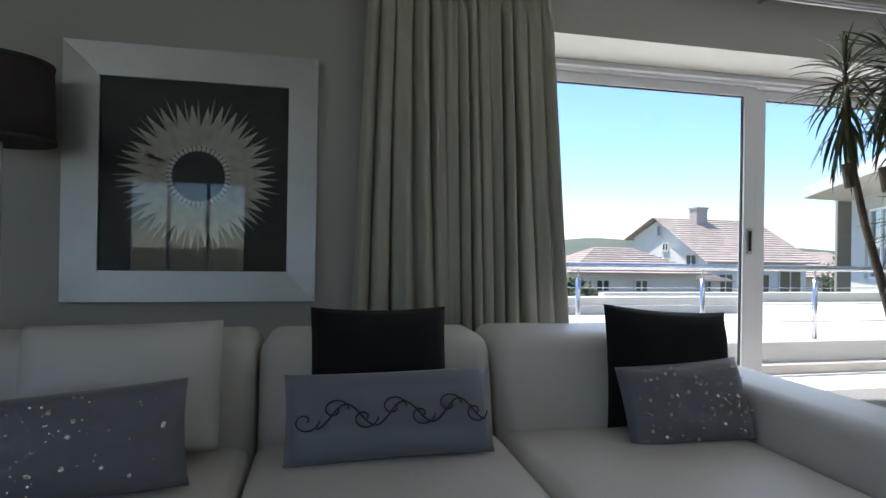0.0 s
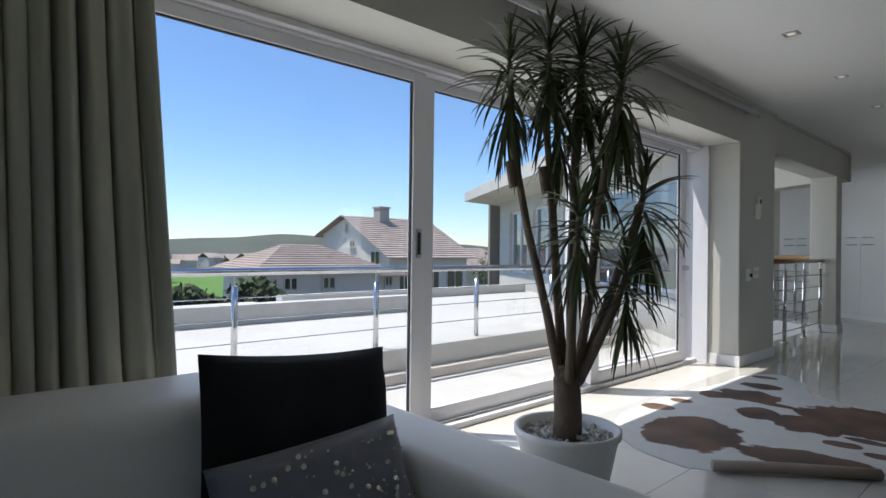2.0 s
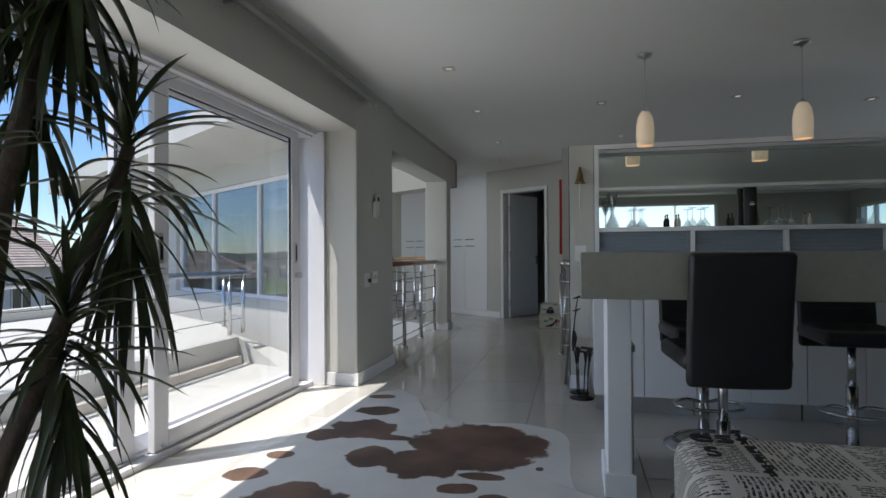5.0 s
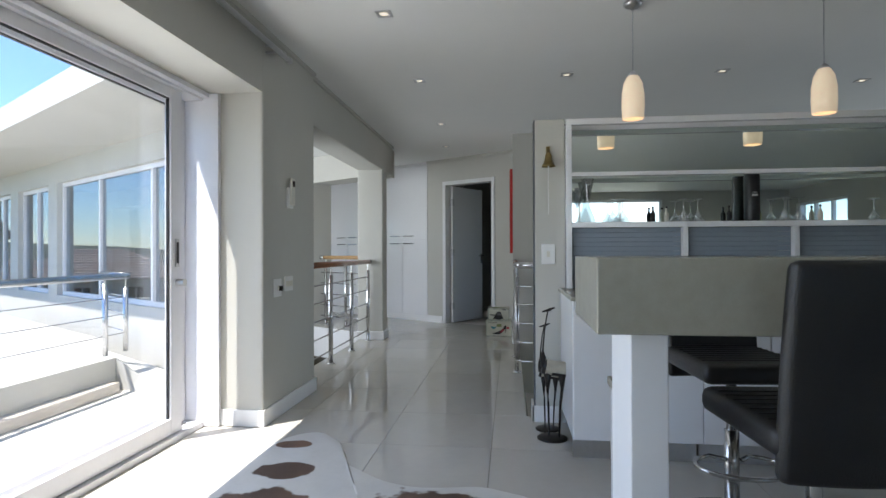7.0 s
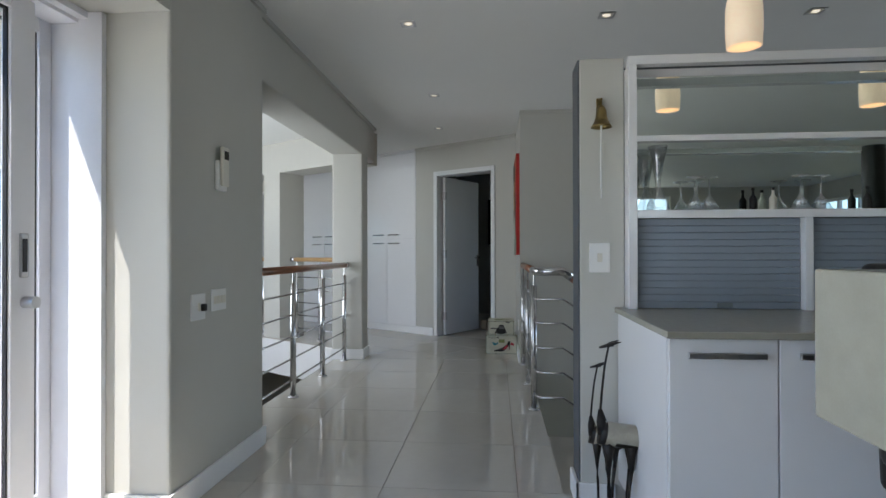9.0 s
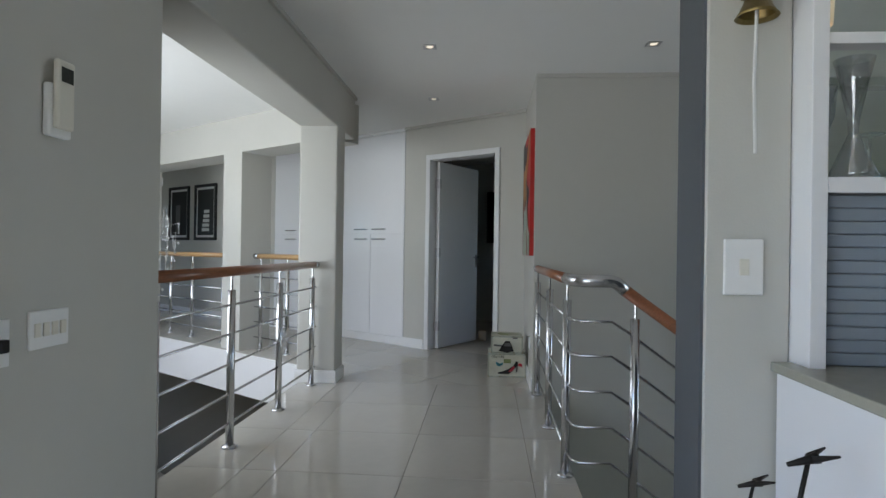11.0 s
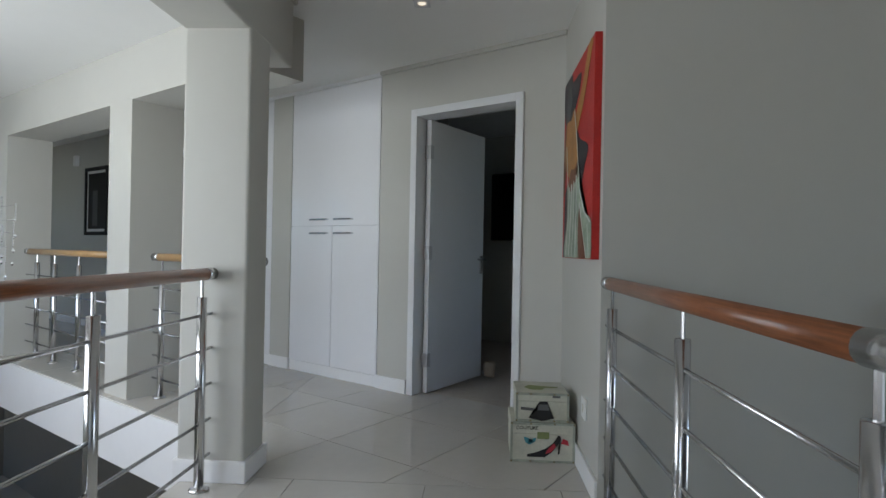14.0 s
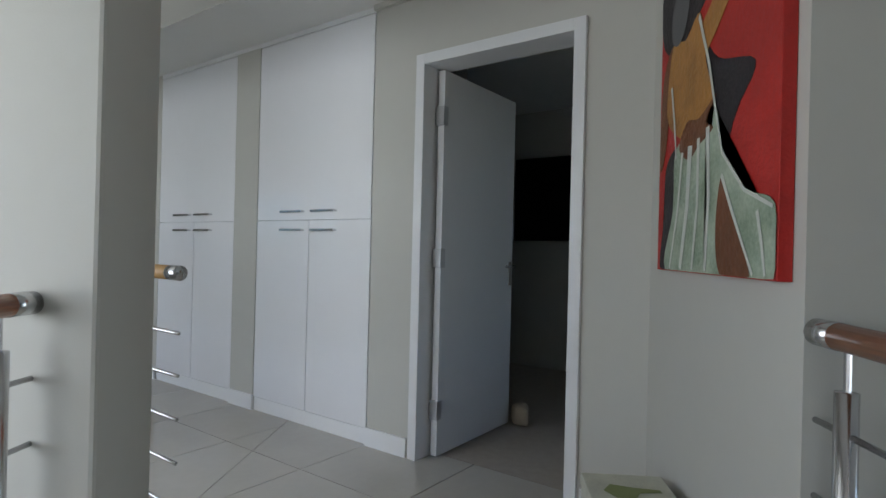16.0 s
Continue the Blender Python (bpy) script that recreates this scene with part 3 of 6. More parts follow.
structure("cornice", box(9.12 - 0.02, -5.2, CEILZ - 0.03, 9.119, 1.0, CEILZ - 0.001), WALL)

# ---- outdoors: terrace, roofs, houses, hills ----
structure("ground", box(-2500, 3.2, -8.2, 2500, 4000, -8.0), GRASS, "dry grass and scrub land out to the horizon")
structure("ground_back", box(-2500, -2500, -8.2, -4.5, 3.2, -8.0), GRASS)
structure("garden_bank", box(-20, 9, -8.0, 9.5, 21, -2.2), GRASS)
structure("turf_field", box(-140, 70, -7.99, 78, 200, -7.9), GREEN, "green turf field below the houses")
structure("terrace_slab", prism([(-8, YO), (6.80, YO), (7.5, 4.4), (-8, 4.4)], -0.30, -0.045), EXT)
structure("terrace_curb", box(-8, 4.11, -0.045, 6.62, 4.22, 0.035, 0.008), mat("curb_stone", (0.66, 0.60, 0.53), 0.8, spot=0.08, scale=4, bump=0.15), "pale stone plinth along the roof step")
structure("roof_step", prism([(-8, 4.22), (6.72, 4.22), (7.0, 4.5), (7.6, 5.0), (9.6, 8.1), (-8, 8.1)], -0.30, 0.21), EXT, "white coated roof step beside the terrace")
structure("roof_far", prism([(-8, 8.1), (3.9, 8.1), (5.2, 11.5), (-8, 11.5)], -0.8, -0.05), EXT)
structure("parapet_far", prism([(-8, 6.4), (5.1, 6.4), (5.3, 6.6), (-8, 6.6)], 0.2, 0.42), EXT, "white plaster parapet in the shade")
structure("parapet_far_end", prism([(4.0, 7.9), (9.3, 7.9), (9.4, 8.08), (4.0, 8.08)], 0.2, 0.36), EXT)
wedge = bmesh.new()
wv = [wedge.verts.new(p) for p in ((6.72, 4.22, -0.05), (6.52, 3.62, -0.05), (7.0, 3.60, -0.05), (7.0, 4.5, -0.05), (6.72, 4.22, 0.21), (7.0, 4.5, 0.21))]
for f in ((0, 1, 4), (1, 2, 5, 4), (2, 3, 5), (0, 4, 5, 3), (0, 3, 2, 1)):
    wedge.faces.new([wv[i] for i in f])
bmesh.ops.recalc_face_normals(wedge, faces=wedge.faces)
structure("roof_wedge", wedge, EXT)


def bar_rail(name, label, line, posts, z0, top, bars, rail_mat, rail_r=0.024, post_r=0.021, bar_r=0.007, double=False, group="railings", base=True, caps=(False, False), barmat=None):
    """A steel railing: posts with base plates, thin bars between them and a round handrail on pins."""
    rl = thing(name, label, "railing", group)
    a, b = Vector(line[0]), Vector(line[-1])
    d = (b - a).normalized()
    for x, y in posts:
        pz = top - 0.10
        p = part("post", tube([(x, y, z0), (x, y, pz)], post_r, 14), STEEL, rl, "", True)
        part("pin", tube([(x, y, pz), (x, y, top - 0.01)], 0.007, 8), STEEL, p)
        if base:
            part("base_plate", lathe([(0.042, 0), (0.042, 0.008), (0.03, 0.014), (0.022, 0.02)], x, y, z0, 18), STEEL, p, "", True)
    for z in bars:
        part("bar", tube([(p[0], p[1], z) for p in line], bar_r, 8), barmat or STEEL, rl, "", True)
    s0 = a + d * (0.07 if caps[0] else 0)
    s1 = b - d * (0.07 if caps[1] else 0)
    part("handrail", tube([(s0.x, s0.y, top), (s1.x, s1.y, top)], rail_r, 16), rail_mat, rl, "", True)
    if caps[0]:
        part("end_cap", tube([(a.x, a.y, top), (s0.x, s0.y, top)], rail_r * 1.04, 16), STEEL, rl, "", True)
    if caps[1]:
        part("end_cap", tube([(s1.x, s1.y, top), (b.x, b.y, top)], rail_r * 1.04, 16), STEEL, rl, "", True)
    return rl


bar_rail("terrace_railing", "stainless steel terrace railing with thin wires on the roof step", [(-6.0, 4.36, 0), (7.05, 4.36, 0)],
         [(-5.2 + 1.18 * k, 4.36) for k in range(10)] + [(6.78, 4.36), (7.03, 4.36)], 0.21, 0.86, (0.37, 0.53, 0.68), STEEL, 0.027, 0.022, 0.004, base=False)
bar_rail("terrace_railing", "stainless steel railing returning towards the glazed wing", [(7.05, 4.36, 0), (7.5, 4.95, 0)],
         [(7.45, 4.885)], 0.21, 0.86, (0.37, 0.53, 0.68), STEEL, 0.027, 0.022, 0.004, base=False)


def gable_roof(x0, x1, y0, y1, ze, zr, over=0.4):
    """Ridge along x."""
    bm = bmesh.new()
    ym = (y0 + y1) / 2
    k = (zr - ze) / ((y1 - y0) / 2)
    lo = ze - over * k
    pts = [(x0 - over, y0 - over, lo), (x1 + over, y0 - over, lo), (x1 + over, ym, zr), (x0 - over, ym, zr), (x0 - over, y1 + over, lo), (x1 + over, y1 + over, lo)]
    v = [bm.verts.new(p) for p in pts]
    w = [bm.verts.new((p[0], p[1], p[2] + 0.14)) for p in pts]
    for q in ((0, 1, 2, 3), (3, 2, 5, 4)):
        bm.faces.new([v[i] for i in q][::-1])
        bm.faces.new([w[i] for i in q])
    for i, j in ((0, 1), (1, 2), (2, 5), (5, 4), (4, 3), (3, 0)):
        bm.faces.new((v[i], v[j], w[j], w[i]))
    return bm


def house(name, label, x0, x1, y0, y1, zb, ze, zr, hip, yaw, windows, chimney=None, ridge=None, zf=None):
    """A plastered house with a tiled roof in courses, windows with frames and sills."""
    cx, cy = (x0 + x1) / 2, (y0 + y1) / 2
    h = thing(name, label, "house", "", "", pose(cx, cy, 0, 0, 0, yaw))
    a, b, c, d = x0 - cx, x1 - cx, y0 - cy, y1 - cy
    r = 0.0 if ridge is None else ridge - cy
    zf = ze if zf is None else zf
    wall = box(a, c, zb, b, d, ze)
    if not hip:
        for x in (a, b):
            t = 0.2 if x < 0 else -0.2
            vs = [wall.verts.new(p) for p in ((x, c, ze), (x, d, ze), (x, d, zf), (x, r, zr - 0.05), (x + t, c, ze), (x + t, d, ze), (x + t, d, zf), (x + t, r, zr - 0.05))]
            for q in ((0, 1, 2, 3), (4, 7, 6, 5), (0, 3, 7, 4), (2, 6, 7, 3), (1, 5, 6, 2)):
                wall.faces.new([vs[i] for i in q])
    part("wall", wall, HOUSE, h)
    n = 12 if hip else 20
    roof = bmesh.new()
    ov = 0.45
    ins = 0.75 * (d - c) / 2 if hip else 0.0
    for sgn in (-1, 1):
        for i in range(n):
            k0, k1 = i / n, (i + 1) / n
            ye, zz = (c - ov, ze - 0.25) if sgn < 0 else (d + ov, zf - 0.25)
            ya, yb = ye + (r - ye) * k0, ye + (r - ye) * k1
            za, zb2 = zz + (zr - zz) * k0, zz + (zr - zz) * k1
            xa0, xb0 = a - ov + (ins + ov) * k0 if hip else a - ov, b + ov - (ins + ov) * k0 if hip else b + ov
            xa1, xb1 = a - ov + (ins + ov) * k1 if hip else a - ov, b + ov - (ins + ov) * k1 if hip else b + ov
            q = [(xa0, ya, za + 0.115), (xb0, ya, za + 0.115), (xb1, yb, zb2 + 0.06), (xa1, yb, zb2 + 0.06)]
            lo = [(xa0, ya, za + 0.04), (xb0, ya, za + 0.04)]
            v = [roof.verts.new(p) for p in q]
            w = [roof.verts.new(p) for p in lo]
            roof.faces.new(v if sgn < 0 else v[::-1])
            roof.faces.new((w[0], w[1], v[1], v[0]) if sgn < 0 else (v[0], v[1], w[1], w[0]))
    if hip:
        for sx, xe in ((-1, a), (1, b)):
            for i in range(n):
                k0, k1 = i / n, (i + 1) / n
                xa, xb = xe + sx * ov - sx * (ins + ov) * k0, xe + sx * ov - sx * (ins + ov) * k1
                wa, wb = (d + ov) * (1 - k0), (d + ov) * (1 - k1)
                za, zb2 = ze - 0.25 + (zr - ze + 0.25) * k0, ze - 0.25 + (zr - ze + 0.25) * k1
                v = [roof.verts.new(p) for p in ((xa, -wa, za + 0.115), (xa, wa, za + 0.115), (xb, wb, zb2 + 0.06), (xb, -wb, zb2 + 0.06))]
                w = [roof.verts.new(p) for p in ((xa, -wa, za + 0.04), (xa, wa, za + 0.04))]
                roof.faces.new(v)
                roof.faces.new((w[0], w[1], v[1], v[0]))
    rp = part("roof", roof, ROOF, h, "faded terracotta tile roof")
    if chimney:
        kx, kz, kh = chimney
        ch = box(kx - 0.36, r - 0.8, kz, kx + 0.36, r - 0.1, kz + kh)
        add_box(ch, kx - 0.42, r - 0.86, kz + kh, kx + 0.42, r - 0.04, kz + kh + 0.10)
        part("chimney", ch, CHIMNEY, rp)
    for side, u, z, w, hh in windows:
        if side == "front":
            m = pose(u, c, z)
        else:
            m = pose(a, u, z, 0, 0, -90)
        wn_ = part("window", box(-w / 2, -0.03, 0, w / 2, 0.06, hh, 0, 2, m), DARKSCREEN, h)
        fr_ = box(-w / 2 - 0.06, -0.06, -0.06, -w / 2, 0.0, hh + 0.06, 0, 2, m)
        add_box(fr_, w / 2, -0.06, -0.06, w / 2 + 0.06, 0.0, hh + 0.06, 0, 2, m)
        add_box(fr_, -w / 2, -0.06, hh, w / 2, 0.0, hh + 0.06, 0, 2, m)
        add_box(fr_, -0.03, -0.06, 0, 0.03, 0.0, hh, 0, 2, m)
        part("frame", fr_, HOUSE, wn_)
        part("sill", box(-w / 2 - 0.1, -0.12, -0.12, w / 2 + 0.1, 0.0, -0.06, 0, 2, m), HOUSE, wn_)
    return h


house("gabled_house", "white gabled house with faded terracotta roof and chimney", 19.5, 25.6, 26.0, 33.2, -8, 0.75, 3.05, False, 0,
      [("side", 0.75, 2.05, 0.3, 0.55), ("side", 0.1, 1.2, 0.5, 0.35), ("side", -2.3, 0.2, 0.8, 0.7), ("front", -2.0, -1.3, 0.8, 1.2), ("front", 0.2, -1.3, 0.9, 1.2), ("front", 2.0, -1.5, 1.3, 1.6)],
      (-0.75, 2.4, 1.25), 30.4, 2.0)
house("low_house", "low house with hipped terracotta roof", 10.3, 15.7, 21.6, 26.6, -8, 0.3, 1.15, True, -5,
      [("front", -1.5, -0.62, 0.5, 0.42), ("front", 0.2, -0.62, 0.5, 0.42)])
house("wing_house", "white outbuilding with small windows beside the gabled house", 16.2, 18.4, 23.5, 27.0, -8, -0.1, 0.35, True, -5,
      [("front", -0.5, -0.75, 0.35, 0.5), ("front", 0.4, -0.75, 0.35, 0.5)])
house("veranda_house", "distant white house with flat terracotta roof", 34, 44, 36, 44, -8, -0.5, 1.2, True, -16,
      [("front", -3.0, -2.0, 1.2, 1.2), ("front", 0.0, -2.0, 1.2, 1.2), ("front", 3.0, -2.0, 1.2, 1.2)])
rr = random.Random(7)
for k in range(34):
    hx, hy = rr.uniform(-90, 150), rr.uniform(150, 330)
    hw, hd, hz = rr.uniform(6, 12), rr.uniform(5, 9), rr.uniform(3.0, 5.5)
    vh = thing("village_house", "small far white house with a tiled roof", "house", "far houses", "", pose(hx, hy, -8, 0, 0, rr.uniform(-30, 30)))
    part("wall", box(-hw / 2, -hd / 2, 0, hw / 2, hd / 2, hz), HOUSE, vh)
    part("roof", gable_roof(-hw / 2, hw / 2, -hd / 2, hd / 2, hz, hz + hd * 0.28), ROOF, vh)
# hills: one long uneven ridge
hl = bmesh.new()
cols = []
for i in range(121):
    ang = radians(-60 + i * 1.25)
    rad = 900.0
    x, y = rad * math.sin(ang), rad * math.cos(ang)
    top = 12 + 16 * noise.noise(Vector((i * 0.045, 3.1, 0))) + 4 * noise.noise(Vector((i * 0.21, 9.0, 0)))
    top += 15 * math.exp(-((i - 68) / 13) ** 2)
    row = []
    for j in range(7):
        k = j / 6
        row.append(hl.verts.new((x * (1 - 0.4 * (1 - k)), y * (1 - 0.4 * (1 - k)), -8 + max(top, 3) * k ** 1.3 + (2.0 * noise.noise(Vector((i * 0.5, j * 0.7, 2))) if 0 < j < 6 else 0))))
    cols.append(row)
for a, b in zip(cols, cols[1:]):
    for j in range(6):
        hl.faces.new((a[j], b[j], b[j + 1], a[j + 1]))
structure("hills", hl, HILL, "low scrub covered hills on the horizon", True)


def shrub(name, label, x, y, z, r, h, n, seed):
    """A shrub: short stems and a loose crown of many small leaf blades."""
    rnd = random.Random(seed)
    sh = thing(name, label, "shrub", "garden shrubs")
    st = bmesh.new()
    for k in range(5):
        add_tube(st, [(x, y, z), (x + rnd.uniform(-r, r) * 0.6, y + rnd.uniform(-r, r) * 0.6, z + h * 0.7)], 0.05, 6, True, 0.015)
    part("stems", st, BARK, sh)
    cr = bmesh.new()
    for k in range(n):
        d = Vector((rnd.gauss(0, 1), rnd.gauss(0, 1), rnd.gauss(0, 1))).normalized() * rnd.random() ** 0.4
        c = Vector((x + d.x * r, y + d.y * r, z + h * 0.55 + d.z * h * 0.45))
        u = Vector((rnd.gauss(0, 1), rnd.gauss(0, 1), rnd.gauss(0, 1))).normalized() * rnd.uniform(0.08, 0.2)
        v = u.orthogonal() * 0.45
        cr.faces.new([cr.verts.new(c + q) for q in (-u, v, u, -v)])
    part("crown", cr, BUSH, sh)
    return sh


shrub("shrub", "dark green shrub below the parapet", 7.0, 15.6, -2.2, 1.0, 2.45, 1500, 1)
shrub("shrub", "dark green shrub below the parapet", 5.6, 16.6, -2.2, 0.9, 2.2, 1300, 2)
for k in range(14):
    shrub("tree_clump", "green far tree at the edge of the field", rr.uniform(40, 115), rr.uniform(203, 238), -8, rr.uniform(4, 7), rr.uniform(6.5, 8.5), 420, 60 + k)
shrub("shrub", "dark green shrub beside the gabled house", 25.0, 30.0, -2.2, 0.8, 2.6, 500, 3)
shrub("shrub", "olive shrub on the far slope", 36.5, 33.5, -2.5, 2.2, 3.5, 800, 4)
for k in range(26):
    shrub("tree_clump", "dark far tree among the houses", rr.uniform(-80, 120), rr.uniform(100, 260), -8, rr.uniform(2, 4), rr.uniform(4, 7), 160, 20 + k)

# ---- lounge ----
def sofa():
    so = thing("sofa", "low white leather three seat sofa with broad arms", "sofa")
    part("base", box(-1.55, 0.98, 0.06, 1.43, 2.12, 0.22, 0.02), SOFA, so)
    for x in (-1.45, 1.33):
        for y in (1.06, 2.06):
            part("foot", tube([(x, y, 0), (x, y, 0.06)], 0.025, 12), BRUSHED, so)
    for x0, x1 in ((-1.50, -0.425), (-0.415, 0.365), (0.375, 1.175)):
        bm = box(x0, 0.90, 0.20, x1, 1.80, 0.372, 0.045, 4)
        bmesh.ops.subdivide_edges(bm, edges=[e for e in bm.edges if e.calc_length() > 0.3], cuts=5, use_grid_fill=True)
        for v in bm.verts:
            if v.co.z > 0.33:
                u = (v.co.x - x0) / (x1 - x0)
                w = (v.co.y - 0.90) / 0.90
                v.co.z += 0.022 * max(math.sin(math.pi * u), 0) * max(math.sin(math.pi * w), 0) + 0.004 * noise.noise(v.co * 5)
        part("seat_cushion", bm, SOFA, so, "", True)
        bk = box(x0, 1.78, 0.24, x1, 2.12, 0.685, 0.06, 4)
        bmesh.ops.subdivide_edges(bk, edges=[e for e in bk.edges if e.calc_length() > 0.25], cuts=4, use_grid_fill=True)
        for v in bk.verts:
            v.co.y -= 0.10 * (0.685 - v.co.z) / 0.44 - 0.09
            v.co += 0.005 * noise.noise_vector(v.co * 4)
            if v.co.y < 1.9:
                u = (v.co.x - x0) / (x1 - x0)
                v.co.y -= 0.018 * max(math.sin(math.pi * min(max(u, 0), 1)), 0)
        part("backrest", bk, SOFA, so, "", True)
    arm = box(1.185, 0.92, 0.06, 1.445, 2.10, 0.535, 0.05, 4)
    bmesh.ops.subdivide_edges(arm, edges=[e for e in arm.edges if e.calc_length() > 0.25], cuts=4, use_grid_fill=True)
    for v in arm.verts:
        v.co += 0.006 * noise.noise_vector(v.co * 3)
    part("armrest", arm, SOFA, so, "", True)
    part("armrest", box(-1.95, 0.92, 0.06, -1.51, 2.14, 0.50, 0.05, 4), SOFA, so, "", True)
    return so


sofa()


def pillow(name, label, w, h, d, m, material, seed, pinch=0.1, deco=None):
    p = thing(name, label, "cushion", "sofa cushions", "", m)
    part("cover", cushion(w, h, d, 22, pinch, seed), material, p, "", True)
    if deco:
        deco(p, w, h, d)
    return p


def face_y(w, h, d, x, z):
    u, v = min(max(2 * x / w, -1), 1), min(max(2 * z / h, -1), 1)
    return -d / 2 * max((1 - u ** 4) * (1 - v ** 4), 0) ** 0.55 - 0.007


def sequins(p, w, h, d):
    rnd = random.Random(int(w * 1000))
    shapes = {}
    for k in range(120):
        x, z = rnd.uniform(-0.44, 0.44) * w, rnd.uniform(-0.42, 0.42) * h
        r = rnd.choice((0.0018, 0.0024, 0.0032, 0.0060))
        if r not in shapes:
            bm = lathe([(r, -0.001), (r, 0.0006), (r * 0.5, 0.0012), (0, 0.0013)], 0, 0, 0, 7)
            shapes[r] = bpy.data.meshes.new("sequin")
            bm.to_mesh(shapes[r])
            bm.free()
            shapes[r].materials.append(SEQUIN)
        ob = new("sequin", shapes[r])
        ob.parent = p
        ob.matrix_local = pose(x, face_y(w, h, d, x, z) - 0.001, z, 90 + rnd.uniform(-25, 25), rnd.uniform(-25, 25), 0)


def scrolls(p, w, h, d):
    n = 7
    for k in range(n):
        x0 = (-0.40 + 0.80 * k / (n - 1)) * w
        sg = 1 if k % 2 else -1
        pts = []
        for i in range(26):
            a = i / 25 * 4.4 * math.pi / 2
            r = 0.032 * (1 - i / 30)
            x = x0 + r * math.cos(a) * 1.2
            z = sg * 0.012 + sg * r * math.sin(a)
            pts.append((x, face_y(w, h, d, x, z) - 0.001, z))
        part("embroidery_curl", tube(pts, 0.0022, 5), EMBROID, p)
        if k < n - 1:
            pts = []
            for i in range(14):
                x = x0 + 0.03 + (0.80 * w / (n - 1)) * i / 13
                z = sg * 0.03 * math.cos(math.pi * i / 13) - 0.004
                pts.append((x, face_y(w, h, d, x, z) - 0.001, z))
            part("embroidery_stem", tube(pts, 0.0024, 5), EMBROID, p)


pillow("black_cushion", "black plush square cushion leaning on the backrest", 0.44, 0.42, 0.14, pose(-0.035, 1.77, 0.585, -14, 0, 0), BLACKFUR, 1)
pillow("black_cushion", "black plush square cushion tilted against the armrest end", 0.49, 0.42, 0.14, pose(0.985, 1.755, 0.575, -13, 4, 0), BLACKFUR, 2)
pillow("scroll_cushion", "blue grey satin cushion with dark scroll embroidery", 0.60, 0.25, 0.13, pose(-0.02, 1.60, 0.50, -22, -1, 0), SATIN, 3, 0.06, scrolls)
pillow("sequin_cushion", "grey satin cushion strewn with silver sequins", 0.45, 0.27, 0.13, pose(0.945, 1.60, 0.49, -20, -3, 0), TAUPE, 4, 0.08, sequins)
pillow("sequin_cushion", "long grey satin cushion strewn with silver sequins", 0.74, 0.26, 0.15, pose(-0.91, 1.46, 0.49, -18, -4, 4), TAUPE, 5, 0.08, sequins)
pillow("white_cushion", "plump white leather cushion on the sofa", 0.53, 0.37, 0.20, pose(-0.765, 1.70, 0.575, -12, -1, 0), SOFA, 6, 0.05)

# framed feather print
pic = thing("feather_picture", "framed print of a feather ring in a broad silver frame", "picture")
px0, px1, pz0, pz1 = -1.245, -0.25, 0.745, 1.80
ix0, ix1, iz0, iz1 = -1.115, -0.372, 0.872, 1.668
for k, q in enumerate((((px0, pz0), (px1, pz0), (ix1, iz0), (ix0, iz0)), ((px1, pz0), (px1, pz1), (ix1, iz1), (ix1, iz0)), ((px1, pz1), (px0, pz1), (ix0, iz1), (ix1, iz1)), ((px0, pz1), (px0, pz0), (ix0, iz0), (ix0, iz1)))):
    bm = bmesh.new()
    dep = (2.488, 2.488, 2.500, 2.500)
    f_ = [bm.verts.new((x, dep[i], z)) for i, (x, z) in enumerate(q)]
    b_ = [bm.verts.new((x, 2.528, z)) for x, z in q]
    bm.faces.new(f_)
    bm.faces.new(b_[::-1])
    for i in range(4):
        bm.faces.new((f_[i], b_[i], b_[(i + 1) % 4], f_[(i + 1) % 4]))
    bmesh.ops.recalc_face_normals(bm, faces=bm.faces)
    part("frame_bar", bm, SILVER, pic)
part("backing", box(ix0, 2.514, iz0, ix1, 2.524, iz1), BLACKPRINT, pic)
rnd = random.Random(3)
PM = Matrix(((1, 0, 0, -0.735), (0, 0, 1, 2.512), (0, 1, 0, 1.272), (0, 0, 0, 1)))
fa, fb = bmesh.new(), bmesh.new()
for k in range(64):
    a = 2 * math.pi * k / 64 + rnd.uniform(-0.02, 0.02)
    r1 = rnd.uniform(0.295, 0.325) if k % 2 else rnd.uniform(0.32, 0.35)
    w = rnd.uniform(0.020, 0.026) if k % 2 else 0.009
    dst = fa if k % 2 else fb
    zz = 0.0005 if k % 2 else 0.0
    c, sn = math.cos(a), math.sin(a)
    pts = [(0.125, -w * 0.5), (0.20, -w), (r1, 0), (0.20, w), (0.125, w * 0.5)]
    dst.faces.new([dst.verts.new(PM @ Vector((c * r - sn * t, sn * r + c * t, -zz))) for r, t in pts])
part("feather_ring", fa, FEATHER, pic, "pale feathers")
part("feather_ring", fb, FEATHERDK, pic, "grey feathers")
rg = bmesh.new()
for k in range(40):
    a = 2 * math.pi * k / 40
    c, sn = math.cos(a), math.sin(a)
    rg.faces.new([rg.verts.new(PM @ Vector((c * r - sn * t, sn * r + c * t, -0.001))) for r, t in ((0.105, -0.006), (0.118, -0.0085), (0.132, 0), (0.118, 0.0085), (0.105, 0.006))])
part("bead_ring", rg, PAPERWHITE, pic)
gp = part("glazing", box(ix0, 2.503, iz0, ix1, 2.506, iz1), GLASS, pic)
gp.visible_shadow = False

